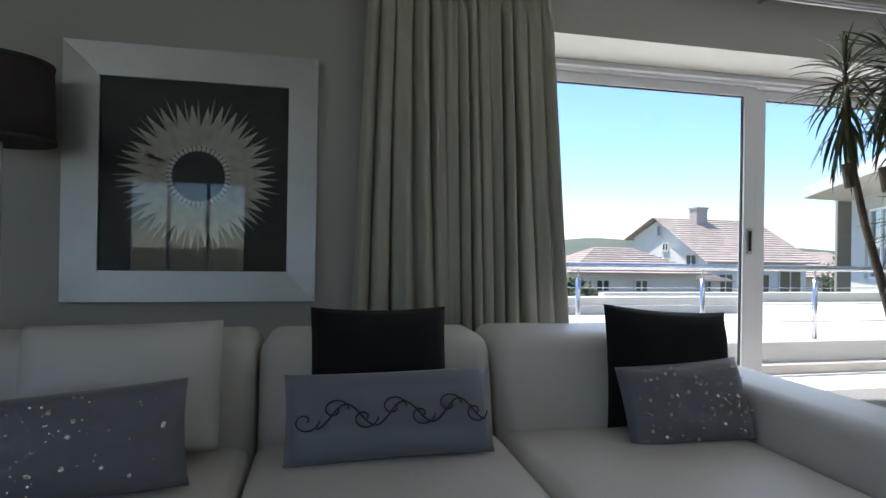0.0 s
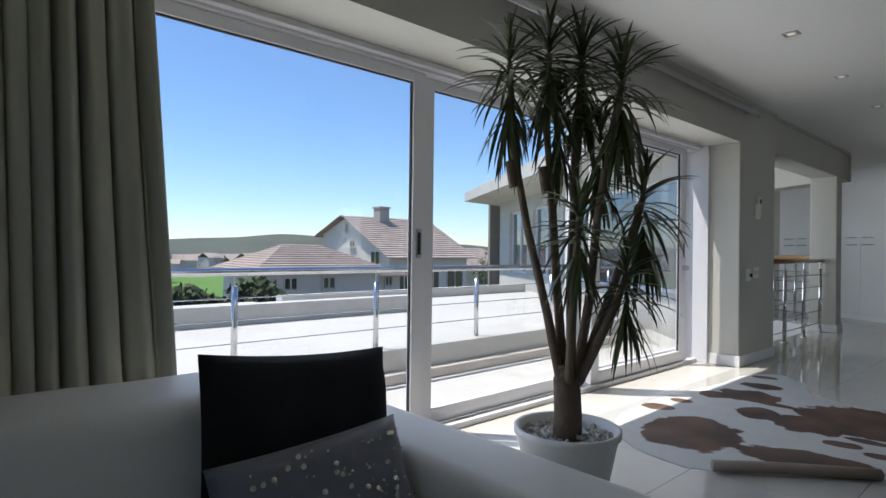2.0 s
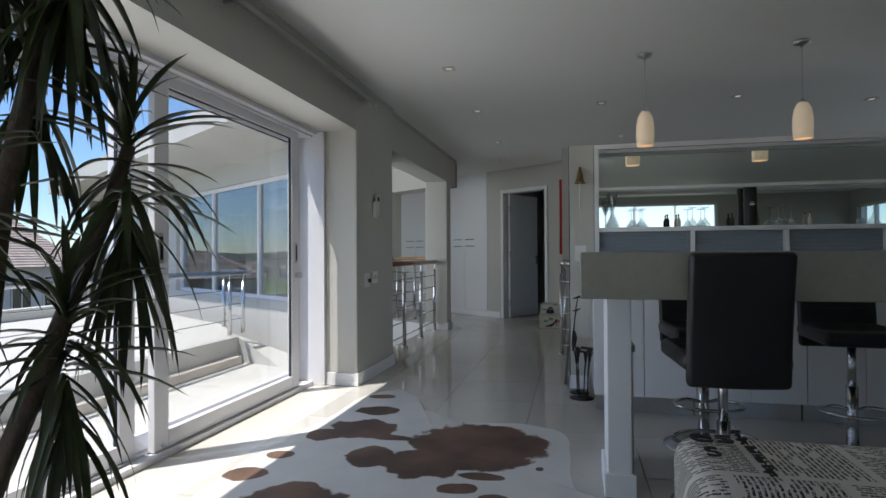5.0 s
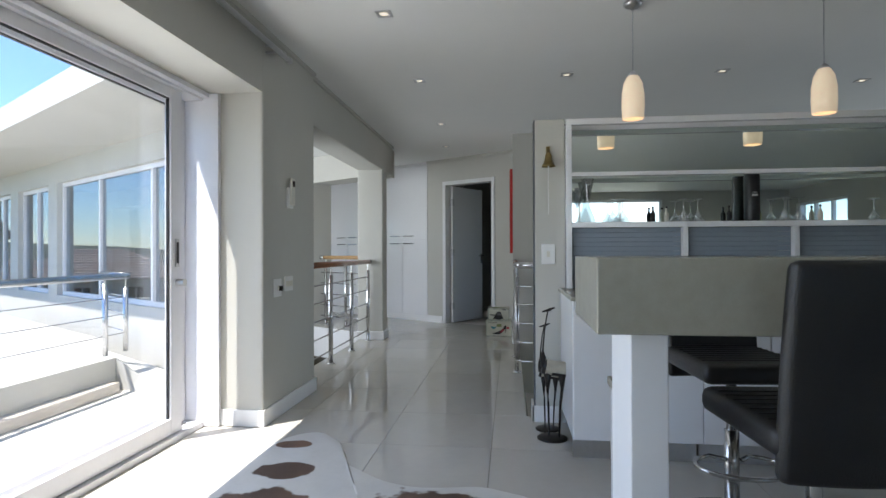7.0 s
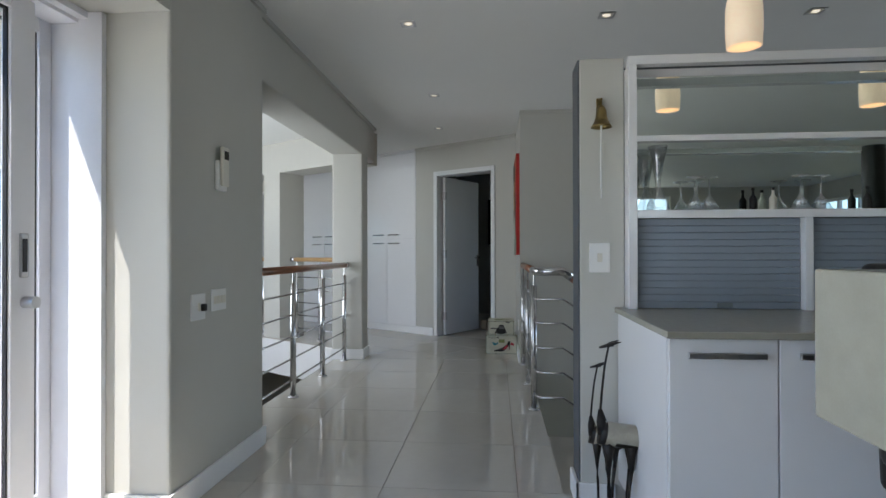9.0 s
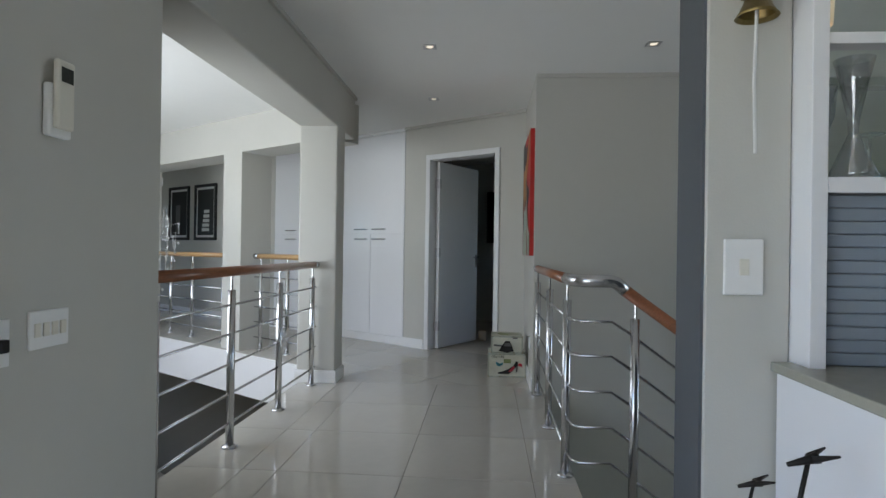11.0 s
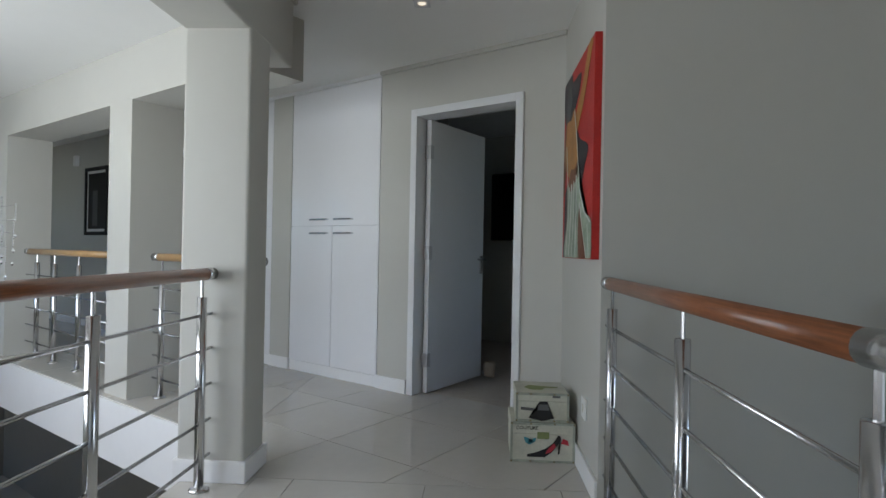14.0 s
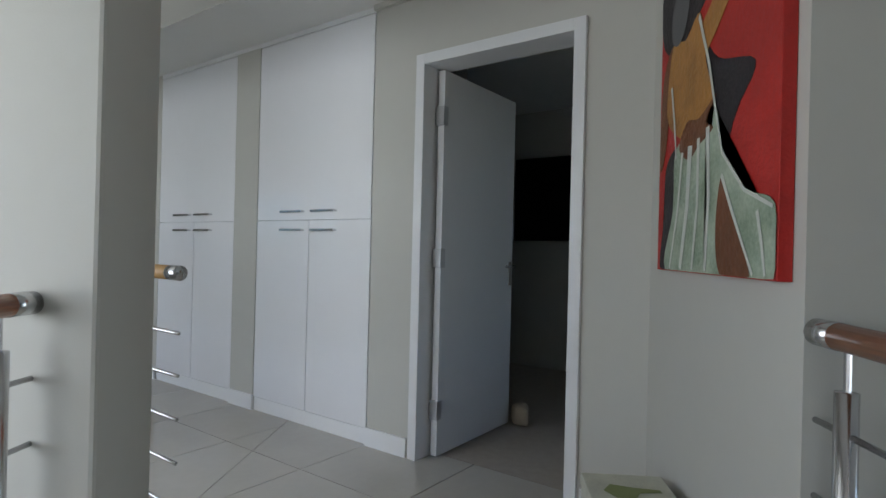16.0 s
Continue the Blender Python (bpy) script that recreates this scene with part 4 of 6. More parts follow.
# curtain and its rods
cur = thing("curtain", "long sage beige curtain drawn to one side in deep folds", "curtain")
bm = bmesh.new()
NU, NV = 240, 40
g = []
for j in range(NV + 1):
    k = j / NV
    z = 2.27 - k * 2.22
    row = []
    for i in range(NU + 1):
        u = i / NU
        xl, xr = -0.03 - 0.075 * k, 0.785 + 0.115 * min(k * 1.2, 1) + 0.02 * k
        ph = u * 2 * math.pi * 14 + 2.2 * math.sin(u * 9 + 1.3) + 0.5 * math.sin(k * 3 + u * 7) - 3.4 * k ** 1.3 * math.exp(-((u - 0.34) / 0.16) ** 2) + 1.2 * k * math.exp(-((u - 0.68) / 0.12) ** 2)
        amp = (0.018 + 0.030 * min(k * 3, 1)) * (0.85 + 0.75 * noise.noise(Vector((u * 7.3, 4.0 + k * 0.6, 0))))
        y = 2.435 + amp * math.sin(ph) + 0.010 * math.sin(ph * 2.3 + k * 2) + 0.018 * noise.noise(Vector((u * 6, k * 1.5, 0)))
        if k < 0.09:
            y = 2.44 + 0.012 * math.sin(u * 2 * math.pi * 46) + 0.006 * math.sin(u * 2 * math.pi * 14)
        drag = 0.05 * max(0, math.sin(math.pi * u)) * k * k
        row.append(bm.verts.new((xl + (xr - xl) * u + 0.012 * math.cos(ph) + drag * 0.4, y, z)))
    g.append(row)
for a, b in zip(g, g[1:]):
    for i in range(NU):
        bm.faces.new((a[i], b[i], b[i + 1], a[i + 1]))
cl = part("cloth", bm, CURTAIN, cur, "", True)
sd = cl.modifiers.new("thickness", "SOLIDIFY")
sd.thickness = 0.004
for nm, y, z in (("curtain_rod", 2.478, 2.335), ("curtain_rod", 2.435, 2.292)):
    rd = thing(nm, "slim brushed steel curtain rod under the ceiling", "curtain rod", "curtain rods")
    part("rod", tube([(-0.4, y, z), (5.92, y, z)], 0.014, 14), BRUSHED, rd, "", True)
    part("finial", lathe([(0.012, 0), (0.017, 0.006), (0.017, 0.03), (0.010, 0.038)], 0, 0, 0, 14), BRUSHED, rd).matrix_local = pose(5.915, y, z, 0, 90, 0) @ Matrix.Scale(1.3, 4)
    for x in (0.0, 2.0, 4.0, 5.8):
        part("bracket", box(x - 0.008, y - 0.004, z, x + 0.008, 2.528, z + 0.012), BRUSHED, rd)

# floor lamp with drum shade
fl = thing("floor_lamp", "floor lamp with a dark brown drum shade", "lamp")
sh = lathe([(0.172, 1.345), (0.162, 1.625)], -1.36, 2.28, 0, 36)
sp = part("shade", sh, SHADE, fl, "", True)
for zz, rr_ in ((1.345, 0.1735), (1.622, 0.1635)):
    part("shade_trim", lathe([(rr_, 0), (rr_ + 0.002, 0.003), (rr_ + 0.002, 0.012), (rr_, 0.015)], -1.36, 2.28, zz - 0.004, 36), SHADE, sp)
part("pole", tube([(-1.36, 2.28, 0.02), (-1.36, 2.28, 1.5)], 0.011, 12), BRUSHED, fl)
part("foot", lathe([(0.13, 0), (0.13, 0.012), (0.03, 0.022), (0.012, 0.03)], -1.36, 2.28, 0, 28), BRUSHED, fl)

# dracaena in a pot
PX, PY = 2.28, 1.93
pot = thing("plant_pot", "matt white plant pot filled with white pebbles", "plant pot")
part("pot", lathe([(0.145, 0), (0.15, 0.004), (0.205, 0.275), (0.216, 0.28), (0.218, 0.305), (0.212, 0.31), (0.198, 0.305), (0.192, 0.262), (0.0, 0.255)], PX, PY, 0, 40), POT, pot, "", True)
pb = bmesh.new()
bmesh.ops.create_icosphere(pb, subdivisions=1, radius=1)
pbm = bpy.data.meshes.new("pebble")
pb.to_mesh(pbm)
pb.free()
pbm.materials.append(PEBBLE)
pbm.shade_smooth()
rnd = random.Random(5)
for k in range(150):
    a, r = rnd.uniform(0, 2 * math.pi), 0.185 * math.sqrt(rnd.random())
    ob = new("pebble", pbm)
    ob.parent = pot
    ob.matrix_local = pose(PX + r * math.cos(a), PY + r * math.sin(a), 0.266 + rnd.uniform(0, 0.012), rnd.uniform(0, 360), rnd.uniform(0, 360), rnd.uniform(0, 360)) @ Matrix.Diagonal((rnd.uniform(0.009, 0.018), rnd.uniform(0.008, 0.014), rnd.uniform(0.006, 0.010), 1))
plant = thing("dracaena", "tall dracaena with bare stems and drooping strap leaves", "plant")
part("trunk", tube([(PX, PY, 0.26), (PX + 0.005, PY, 0.36), (PX, PY + 0.005, 0.50), (PX, PY, 0.56)], 0.060, 14, 0.052), BARK, plant, "", True)
# stems: base offset, then points; heads of leaves at their ends. E is the way across the view, F the way along it.
E, F = Vector((0.75, -0.66, 0)), Vector((0.66, 0.75, 0))
def pt(e, f, z):
    return Vector((PX, PY, z)) + E * e + F * f
stems = [((-0.03, 0, 0.50), (-0.09, 0, 0.78), (-0.17, 0.02, 1.12), (-0.23, 0.03, 1.45), (-0.25, 0.03, 1.80)),
         ((-0.01, 0.02, 0.50), (-0.04, 0.03, 0.85), (-0.06, 0.05, 1.2), (-0.09, 0.06, 1.55), (-0.08, 0.06, 1.86)),
         ((0.02, 0.02, 0.50), (0.02, 0.05, 0.9), (0.04, 0.08, 1.3), (0.05, 0.08, 1.60), (0.07, 0.10, 1.84)),
         ((0.03, -0.02, 0.50), (0.07, -0.05, 0.82), (0.10, -0.05, 1.15), (0.15, -0.03, 1.45), (0.20, -0.04, 1.72)),
         ((0.04, 0.0, 0.48), (0.13, -0.02, 0.75), (0.20, -0.02, 0.95), (0.26, -0.02, 1.12), (0.30, -0.02, 1.26)),
         ((0.0, -0.04, 0.50), (-0.01, -0.10, 0.75), (0.0, -0.12, 1.0), (0.01, -0.12, 1.16)),
         ((0.04, -0.03, 0.50), (0.11, -0.10, 0.70), (0.16, -0.13, 0.84), (0.19, -0.14, 0.93))]
for st in stems:
    part("stem", tube([pt(*p) for p in st], 0.021, 10, 0.013), BARK, plant, "", True)
for p in ((-0.225, 0.03, 1.38), (-0.085, 0.05, 1.36), (0.045, 0.06, 1.30)):
    q = pt(*p)
    part("cut_stub", tube([q - Vector((0, 0, 0.09)), q + E * -0.018 + Vector((0, 0, 0.02))], 0.022, 10), BARK, plant)
blades = {}
for kind, L, W, dr in (("up", 0.20, 0.025, (1.45, 1.0)), ("up", 0.22, 0.025, (1.25, 0.5)), ("mid", 0.24, 0.025, (0.9, -0.1)), ("mid", 0.29, 0.025, (0.6, -0.15)), ("low", 0.31, 0.025, (0.15, -0.5)), ("low", 0.30, 0.025, (-0.3, -1.3)), ("hang", 0.32, 0.025, (-0.8, -1.5)), ("hang", 0.36, 0.025, (-1.1, -1.52))):
    bm = leafmesh(L, W, dr)
    me = bpy.data.meshes.new("leaf_blade")
    bm.to_mesh(me)
    bm.free()
    me.materials.append(LEAF)
    me.shade_smooth()
    blades.setdefault(kind, []).append(me)
heads = [((-0.25, 0.03, 1.84), 1.0, 62), ((-0.08, 0.06, 1.90), 1.0, 62), ((0.07, 0.10, 1.88), 1.0, 62), ((0.20, -0.04, 1.76), 1.0, 62), ((0.30, -0.02, 1.28), 0.95, 50), ((0.01, -0.12, 1.18), 0.85, 54), ((0.19, -0.14, 0.95), 0.8, 46), ((-0.02, 0.12, 1.66), 0.9, 44), ((0.14, 0.06, 1.52), 0.9, 40)]
rnd = random.Random(9)
for hp, size, n in heads:
    c = pt(*hp)
    n = int(n * 1.6)
    for k in range(n):
        q = k / n
        kind = "up" if q < 0.1 else "mid" if q < 0.28 else "low" if q < 0.62 else "hang"
        ob = new("leaf", rnd.choice(blades[kind]))
        ob.parent = plant
        ob.matrix_local = pose(c.x, c.y, c.z + 0.03 - 0.30 * q * size, rnd.uniform(-8, 8), rnd.uniform(-8, 8), k * 137.5 + rnd.uniform(-15, 15)) @ Matrix.Diagonal((rnd.uniform(0.70, 0.98) * size,) * 3 + (1,))

# cowhide rug with a rolled edge
HIDE = mat("cow_hide", (0.60, 0.59, 0.56), 0.75, spot=0.05, scale=6, bump=0.2, bscale=220, sheen=0.02)
nt = HIDE.node_tree
bs = nt.nodes["Principled BSDF"]
tc = nt.nodes.new("ShaderNodeTexCoord")
nz = nt.nodes.new("ShaderNodeTexNoise")
nz.inputs["Scale"].default_value, nz.inputs["Detail"].default_value = 6.5, 9
nt.links.new(tc.outputs["Object"], nz.inputs["Vector"])
prev = None
for cx, cy, rx, ry, rot in ((4.56, 1.36, 0.38, 0.37, 0), (4.24, 1.60, 0.20, 0.22, 0), (4.27, 1.86, 0.15, 0.13, 0.3), (4.70, 2.08, 0.19, 0.20, 0.2), (4.56, 2.24, 0.12, 0.11, 0), (4.58, 1.86, 0.05, 0.13, 0),
                            (5.10, 2.12, 0.10, 0.14, 0.1), (5.46, 2.22, 0.06, 0.11, 0), (3.55, 1.98, 0.33, 0.25, 0.2), (3.82, 2.04, 0.10, 0.10, 0), (3.56, 1.43, 0.15, 0.30, 0.35), (3.97, 1.36, 0.055, 0.10, 0.1),
                            (3.90, 1.18, 0.05, 0.06, 0), (4.13, 1.26, 0.045, 0.12, 0), (4.28, 1.01, 0.025, 0.02, 0), (3.93, 2.37, 0.09, 0.10, 0), (4.20, 2.33, 0.06, 0.07, 0), (4.68, 1.06, 0.05, 0.06, 0)):
    mp = nt.nodes.new("ShaderNodeMapping")
    mp.vector_type = "TEXTURE"
    mp.inputs["Location"].default_value = (cx, cy, 0)
    mp.inputs["Rotation"].default_value = (0, 0, rot)
    mp.inputs["Scale"].default_value = (rx, ry, 1)
    nt.links.new(tc.outputs["Object"], mp.inputs[0])
    ln = nt.nodes.new("ShaderNodeVectorMath")
    ln.operation = "LENGTH"
    nt.links.new(mp.outputs[0], ln.inputs[0])
    if prev is None:
        prev = ln.outputs["Value"]
    else:
        mn = nt.nodes.new("ShaderNodeMath")
        mn.operation = "MINIMUM"
        nt.links.new(prev, mn.inputs[0])
        nt.links.new(ln.outputs["Value"], mn.inputs[1])
        prev = mn.outputs[0]
ad = nt.nodes.new("ShaderNodeMath")
ad.operation = "MULTIPLY_ADD"
nt.links.new(nz.outputs[0], ad.inputs[0])
ad.inputs[1].default_value = 1.0
nt.links.new(prev, ad.inputs[2])
cr = nt.nodes.new("ShaderNodeValToRGB")
cr.color_ramp.elements[0].position, cr.color_ramp.elements[1].position = 0.725, 0.765
cr.color_ramp.elements[0].color, cr.color_ramp.elements[1].color = (1, 1, 1, 1), (0, 0, 0, 1)
hf = nt.nodes.new("ShaderNodeMath")
hf.operation = "MULTIPLY"
hf.inputs[1].default_value = 0.5
nt.links.new(ad.outputs[0], hf.inputs[0])
nt.links.new(hf.outputs[0], cr.inputs[0])
src = bs.inputs["Base Color"].links[0].from_socket
mxc = nt.nodes.new("ShaderNodeMixRGB")
nt.links.new(cr.outputs[0], mxc.inputs[0])
nt.links.new(src, mxc.inputs[1])
hair = nt.nodes.new("ShaderNodeTexNoise")
hair.inputs["Scale"].default_value, hair.inputs["Detail"].default_value = 3.0, 5
nt.links.new(tc.outputs["Object"], hair.inputs["Vector"])
hues = nt.nodes.new("ShaderNodeValToRGB")
hues.color_ramp.elements[0].position, hues.color_ramp.elements[1].position = 0.35, 0.65
hues.color_ramp.elements[0].color, hues.color_ramp.elements[1].color = (0.065, 0.035, 0.022, 1), (0.155, 0.085, 0.052, 1)
nt.links.new(hair.outputs[0], hues.inputs[0])
nt.links.new(hues.outputs[0], mxc.inputs[2])
nt.links.new(mxc.outputs[0], bs.inputs["Base Color"])
rug = thing("cowhide_rug", "white cowhide rug with brown patches, one edge rolled up", "rug")
edge = [(3.02, 1.82), (3.10, 1.62), (3.32, 1.36), (3.54, 1.12), (3.70, 0.97), (3.97, 0.74), (4.12, 0.86), (4.5, 0.86), (4.85, 0.90), (5.0, 1.12), (4.98, 1.5), (5.2, 1.82), (5.55, 2.0), (5.68, 2.2), (5.4, 2.36), (4.9, 2.38), (4.5, 2.44), (4.0, 2.47), (3.5, 2.42), (3.15, 2.18)]
out = []
for i in range(len(edge)):
    p0, p1, p2, p3 = (Vector((*edge[(i + q) % len(edge)], 0)) for q in (-1, 0, 1, 2))
    for q in range(6):
        t = q / 6
        p = 0.5 * (2 * p1 + (p2 - p0) * t + (2 * p0 - 5 * p1 + 4 * p2 - p3) * t * t + (3 * p1 - p0 - 3 * p2 + p3) * t ** 3)
        p += 0.02 * noise.noise_vector(p * 6)
        out.append((p.x, p.y))
n = len(out)
bm = bmesh.new()
rings = []
for q in range(7):
    k = 1 - q / 7
    rings.append([bm.verts.new((4.45 + (x - 4.45) * k, 1.52 + (y - 1.52) * k, 0.006 + (0.004 * noise.noise(Vector((x * 3 * k, y * 3 * k, 1))) if q else -0.004))) for x, y in out])
for a, b in zip(rings, rings[1:]):
    for j in range(n):
        bm.faces.new((a[j], a[(j + 1) % n], b[(j + 1) % n], b[j]))
bm.faces.new(rings[-1])
part("hide", bm, HIDE, rug, "", True)
part("rolled_edge", tube([(3.06, 1.66, 0.030), (3.20, 1.51, 0.033), (3.36, 1.32, 0.032), (3.54, 1.11, 0.028)], 0.027, 12), mat("suede_back", (0.36, 0.30, 0.25), 0.95, spot=0.1, scale=10, bump=0.3), rug, "rolled pale underside", True)

# lounge chair covered in newsprint
ac = thing("newsprint_chair", "armless lounge chair upholstered in cream newsprint cloth", "chair")
AX, AY0, AY1 = 2.245, -0.30, 0.69


def upholstered(name, x0, y0, z0, x1, y1, z1, bv):
    bm = box(x0, y0, z0, x1, y1, z1, bv, 5)
    bmesh.ops.subdivide_edges(bm, edges=[e for e in bm.edges if e.calc_length() > 0.25], cuts=4, use_grid_fill=True)
    for v in bm.verts:
        v.co += 0.004 * noise.noise_vector(v.co * 4)
    return part(name, bm, PRINTCLOTH, ac, "", True)


upholstered("backrest", AX, AY0, 0.10, AX + 0.24, AY1, 0.755, 0.035)
upholstered("seat", AX + 0.22, AY0 + 0.01, 0.12, AX + 0.80, AY1 - 0.01, 0.40, 0.05)
for x in (AX + 0.06, AX + 0.72):
    for y in (AY0 + 0.06, AY1 - 0.06):
        part("leg", tube([(x, y, 0), (x, y, 0.12)], 0.02, 10, 0.026), FRAMEWOOD, ac)
# print on the back: columns of type as bars, with the readable words
def print_cloth(m):
    """Printed columns of small type: short dark dashes in lines, set level in some columns and upright in others."""
    nt = m.node_tree
    bs = nt.nodes["Principled BSDF"]
    tc = nt.nodes.new("ShaderNodeTexCoord")
    sp = nt.nodes.new("ShaderNodeSeparateXYZ")
    nt.links.new(tc.outputs["Object"], sp.inputs[0])
    ad = nt.nodes.new("ShaderNodeMath")
    nt.links.new(sp.outputs[0], ad.inputs[0])
    nt.links.new(sp.outputs[2], ad.inputs[1])

    def pair(a, b):
        cb = nt.nodes.new("ShaderNodeCombineXYZ")
        nt.links.new(a, cb.inputs[0])
        nt.links.new(b, cb.inputs[1])
        return cb.outputs[0]

    def bricks(vec, w, h, mortar, c1, c2, gap):
        br = nt.nodes.new("ShaderNodeTexBrick")
        br.offset, br.squash = 0.37, 1.0
        nt.links.new(vec, br.inputs["Vector"])
        for key, val in (("Scale", 1.0), ("Brick Width", w), ("Row Height", h), ("Mortar Size", mortar), ("Mortar Smooth", 0.0), ("Bias", 0.0)):
            br.inputs[key].default_value = val
        for key, val in (("Color1", c1), ("Color2", c2), ("Mortar", gap)):
            br.inputs[key].default_value = (val, val, val, 1)
        return br.outputs["Color"]

    def step(sock, edge):
        mt = nt.nodes.new("ShaderNodeMath")
        mt.operation = "GREATER_THAN"
        nt.links.new(sock, mt.inputs[0])
        mt.inputs[1].default_value = edge
        return mt.outputs[0]

    def mixed(fac, a, b):
        mx = nt.nodes.new("ShaderNodeMixRGB")
        nt.links.new(fac, mx.inputs[0])
        nt.links.new(a, mx.inputs[1])
        nt.links.new(b, mx.inputs[2])
        return mx.outputs[0]

    level, upright = pair(sp.outputs[1], ad.outputs[0]), pair(ad.outputs[0], sp.outputs[1])
    lines = mixed(step(bricks(level, 0.13, 0.17, 0.0, 0, 1, 0), 0.55), bricks(level, 0.019, 0.0064, 0.0013, 1, 0.3, 0), bricks(upright, 0.021, 0.0066, 0.0014, 1, 0.3, 0))
    columns = bricks(level, 0.13, 0.17, 0.006, 1, 1, 0)
    pr = nt.nodes.new("ShaderNodeMath")
    pr.operation = "MULTIPLY"
    nt.links.new(step(lines, 0.4), pr.inputs[0])
    nt.links.new(columns, pr.inputs[1])
    nz = nt.nodes.new("ShaderNodeTexNoise")
    nz.inputs["Scale"].default_value, nz.inputs["Detail"].default_value = 430, 2
    nt.links.new(tc.outputs["Object"], nz.inputs["Vector"])
    p2 = nt.nodes.new("ShaderNodeMath")
    p2.operation = "MULTIPLY"
    nt.links.new(pr.outputs[0], p2.inputs[0])
    nt.links.new(step(nz.outputs[0], 0.42), p2.inputs[1])
    src = bs.inputs["Base Color"].links[0].from_socket
    mxc = nt.nodes.new("ShaderNodeMixRGB")
    nt.links.new(p2.outputs[0], mxc.inputs[0])
    nt.links.new(src, mxc.inputs[1])
    mxc.inputs[2].default_value = (0.03, 0.03, 0.032, 1)
    nt.links.new(mxc.outputs[0], bs.inputs["Base Color"])


print_cloth(PRINTCLOTH)
BK = Matrix(((0, 0, -1, AX - 0.009), (-1, 0, 0, AY1), (0, 1, 0, 0), (0, 0, 0, 1)))
TOPM = Matrix(((0, 1, 0, AX + 0.02), (-1, 0, 0, AY1), (0, 0, 1, 0.763), (0, 0, 0, 1)))
TURNED = Matrix.Rotation(radians(90), 4, "Z")
lettering("lettering", "MYSTERIOUS DISPARITION", 0.034, BK @ Matrix.Translation((0.262, 0.15, 0.0)) @ TURNED, INK, ac)
lettering("lettering", "R", 0.27, BK @ Matrix.Translation((0.205, 0.40, 0.0)) @ TURNED, INK, ac)
lettering("lettering", "a", 0.07, BK @ Matrix.Translation((0.225, 0.565, 0.0)) @ TURNED, INK, ac)
lettering("lettering", "es", 0.075, TOPM @ Matrix.Translation((0.015, 0.14, 0.0)), INK, ac)
lettering("lettering", "Bye-Bye, Bad Hair Days", 0.0195, TOPM @ Matrix.Translation((0.085, 0.205, 0.0)) @ Matrix.Rotation(radians(-90), 4, "Z"), INK, ac)
lettering("lettering", "S", 0.05, TOPM @ Matrix.Translation((0.025, 0.08, 0.0)), INK, ac)
part("printed_photo", flat([(0.30, 0.52), (0.38, 0.44), (0.47, 0.57), (0.35, 0.63)], BK, 0.002), INKGREY, ac)
part("printed_photo", flat([(0.018, 0.70), (0.065, 0.66), (0.022, 0.60)], BK, 0.002), INKGREY, ac)

# ---- bar and cabinet wall ----
FX = 6.04
structure("divider_wall", box(FX, 0.692, 0, 6.21, 0.875, 1.885, 0.004), WALL, "greige end of the half height divider wall")
structure("divider_side", box(FX + 0.008, 0.875, 0, 6.21, 0.882, 1.885), WALLDARK, "charcoal painted side of the divider wall")
structure("divider_back", box(6.177, -3.0, 0, 6.20, 0.692, 1.885), WALLDARK)
structure("baseboard", box(FX - 0.014, 0.735, 0, FX - 0.001, 0.898, 0.10, 0.003), WHITE)
structure("baseboard", box(FX - 0.014, 0.883, 0, 6.21, 0.898, 0.10, 0.003), WHITE)
disp = thing("display_cabinet", "white open display cabinet with mirrored back", "cabinet")
CX0, CX1, CY0, CY1 = 5.965, 6.175, -3.0, 0.69
part("top_board", box(CX0, CY0, 1.832, CX0 + 0.045, CY1, 1.868, 0.002), LACQUER, disp)
part("back_rail", box(6.150, CY0, 1.834, CX1, CY1, 1.868, 0.002), LACQUER, disp)
part("side_board", box(CX0, 0.656, 0.83, CX1, CY1, 1.832, 0.002), LACQUER, disp)
part("side_board", box(CX0, CY0, 0.83, CX1, CY0 + 0.03, 1.832, 0.002), LACQUER, disp)
part("shelf", box(CX0, CY0 + 0.03, 1.205, CX1, 0.656, 1.238, 0.002), LACQUER, disp)
part("shelf", box(CX0 + 0.004, CY0 + 0.03, 1.518, CX0 + 0.05, 0.656, 1.542, 0.002), LACQUER, disp)
part("mirror", box(6.150, CY0 + 0.03, 1.238, 6.172, 0.656, 1.832), MIRROR, disp, "mirrored back panel")
for k in range(6):
    y1 = 0.60 - 0.62 * k
    if k < 5:
        part("divider", box(CX0, y1 - 0.62, 0.832, CX1, y1 - 0.59, 1.205, 0.002), LACQUER, disp)
for k in range(5):
    y1 = 0.60 - 0.62 * k
    st = thing("roller_shutter", "closed blue grey roller shutter over the counter", "shutter", "roller shutters")
    y0 = y1 - 0.588
    for q in range(13):
        z = 0.838 + q * 0.0282
        bm = box(6.0, y0, z, 6.010, y1 + (0.054 if k == 0 else 0), z + 0.0272, 0.003, 2)
        part("slat", bm, SHUT, st)
    part("grip", box(5.99, (y0 + y1) / 2 - 0.03, 0.842, 6.0, (y0 + y1) / 2 + 0.03, 0.862, 0.003), mat("shutter_grip", (0.20, 0.22, 0.22), 0.4), st)
wt = thing("worktop", "olive grey stone worktop on the base cabinets", "worktop")
part("slab", box(5.30, -3.0, 0.816, 6.035, 0.735, 0.837, 0.003), STONE, wt)
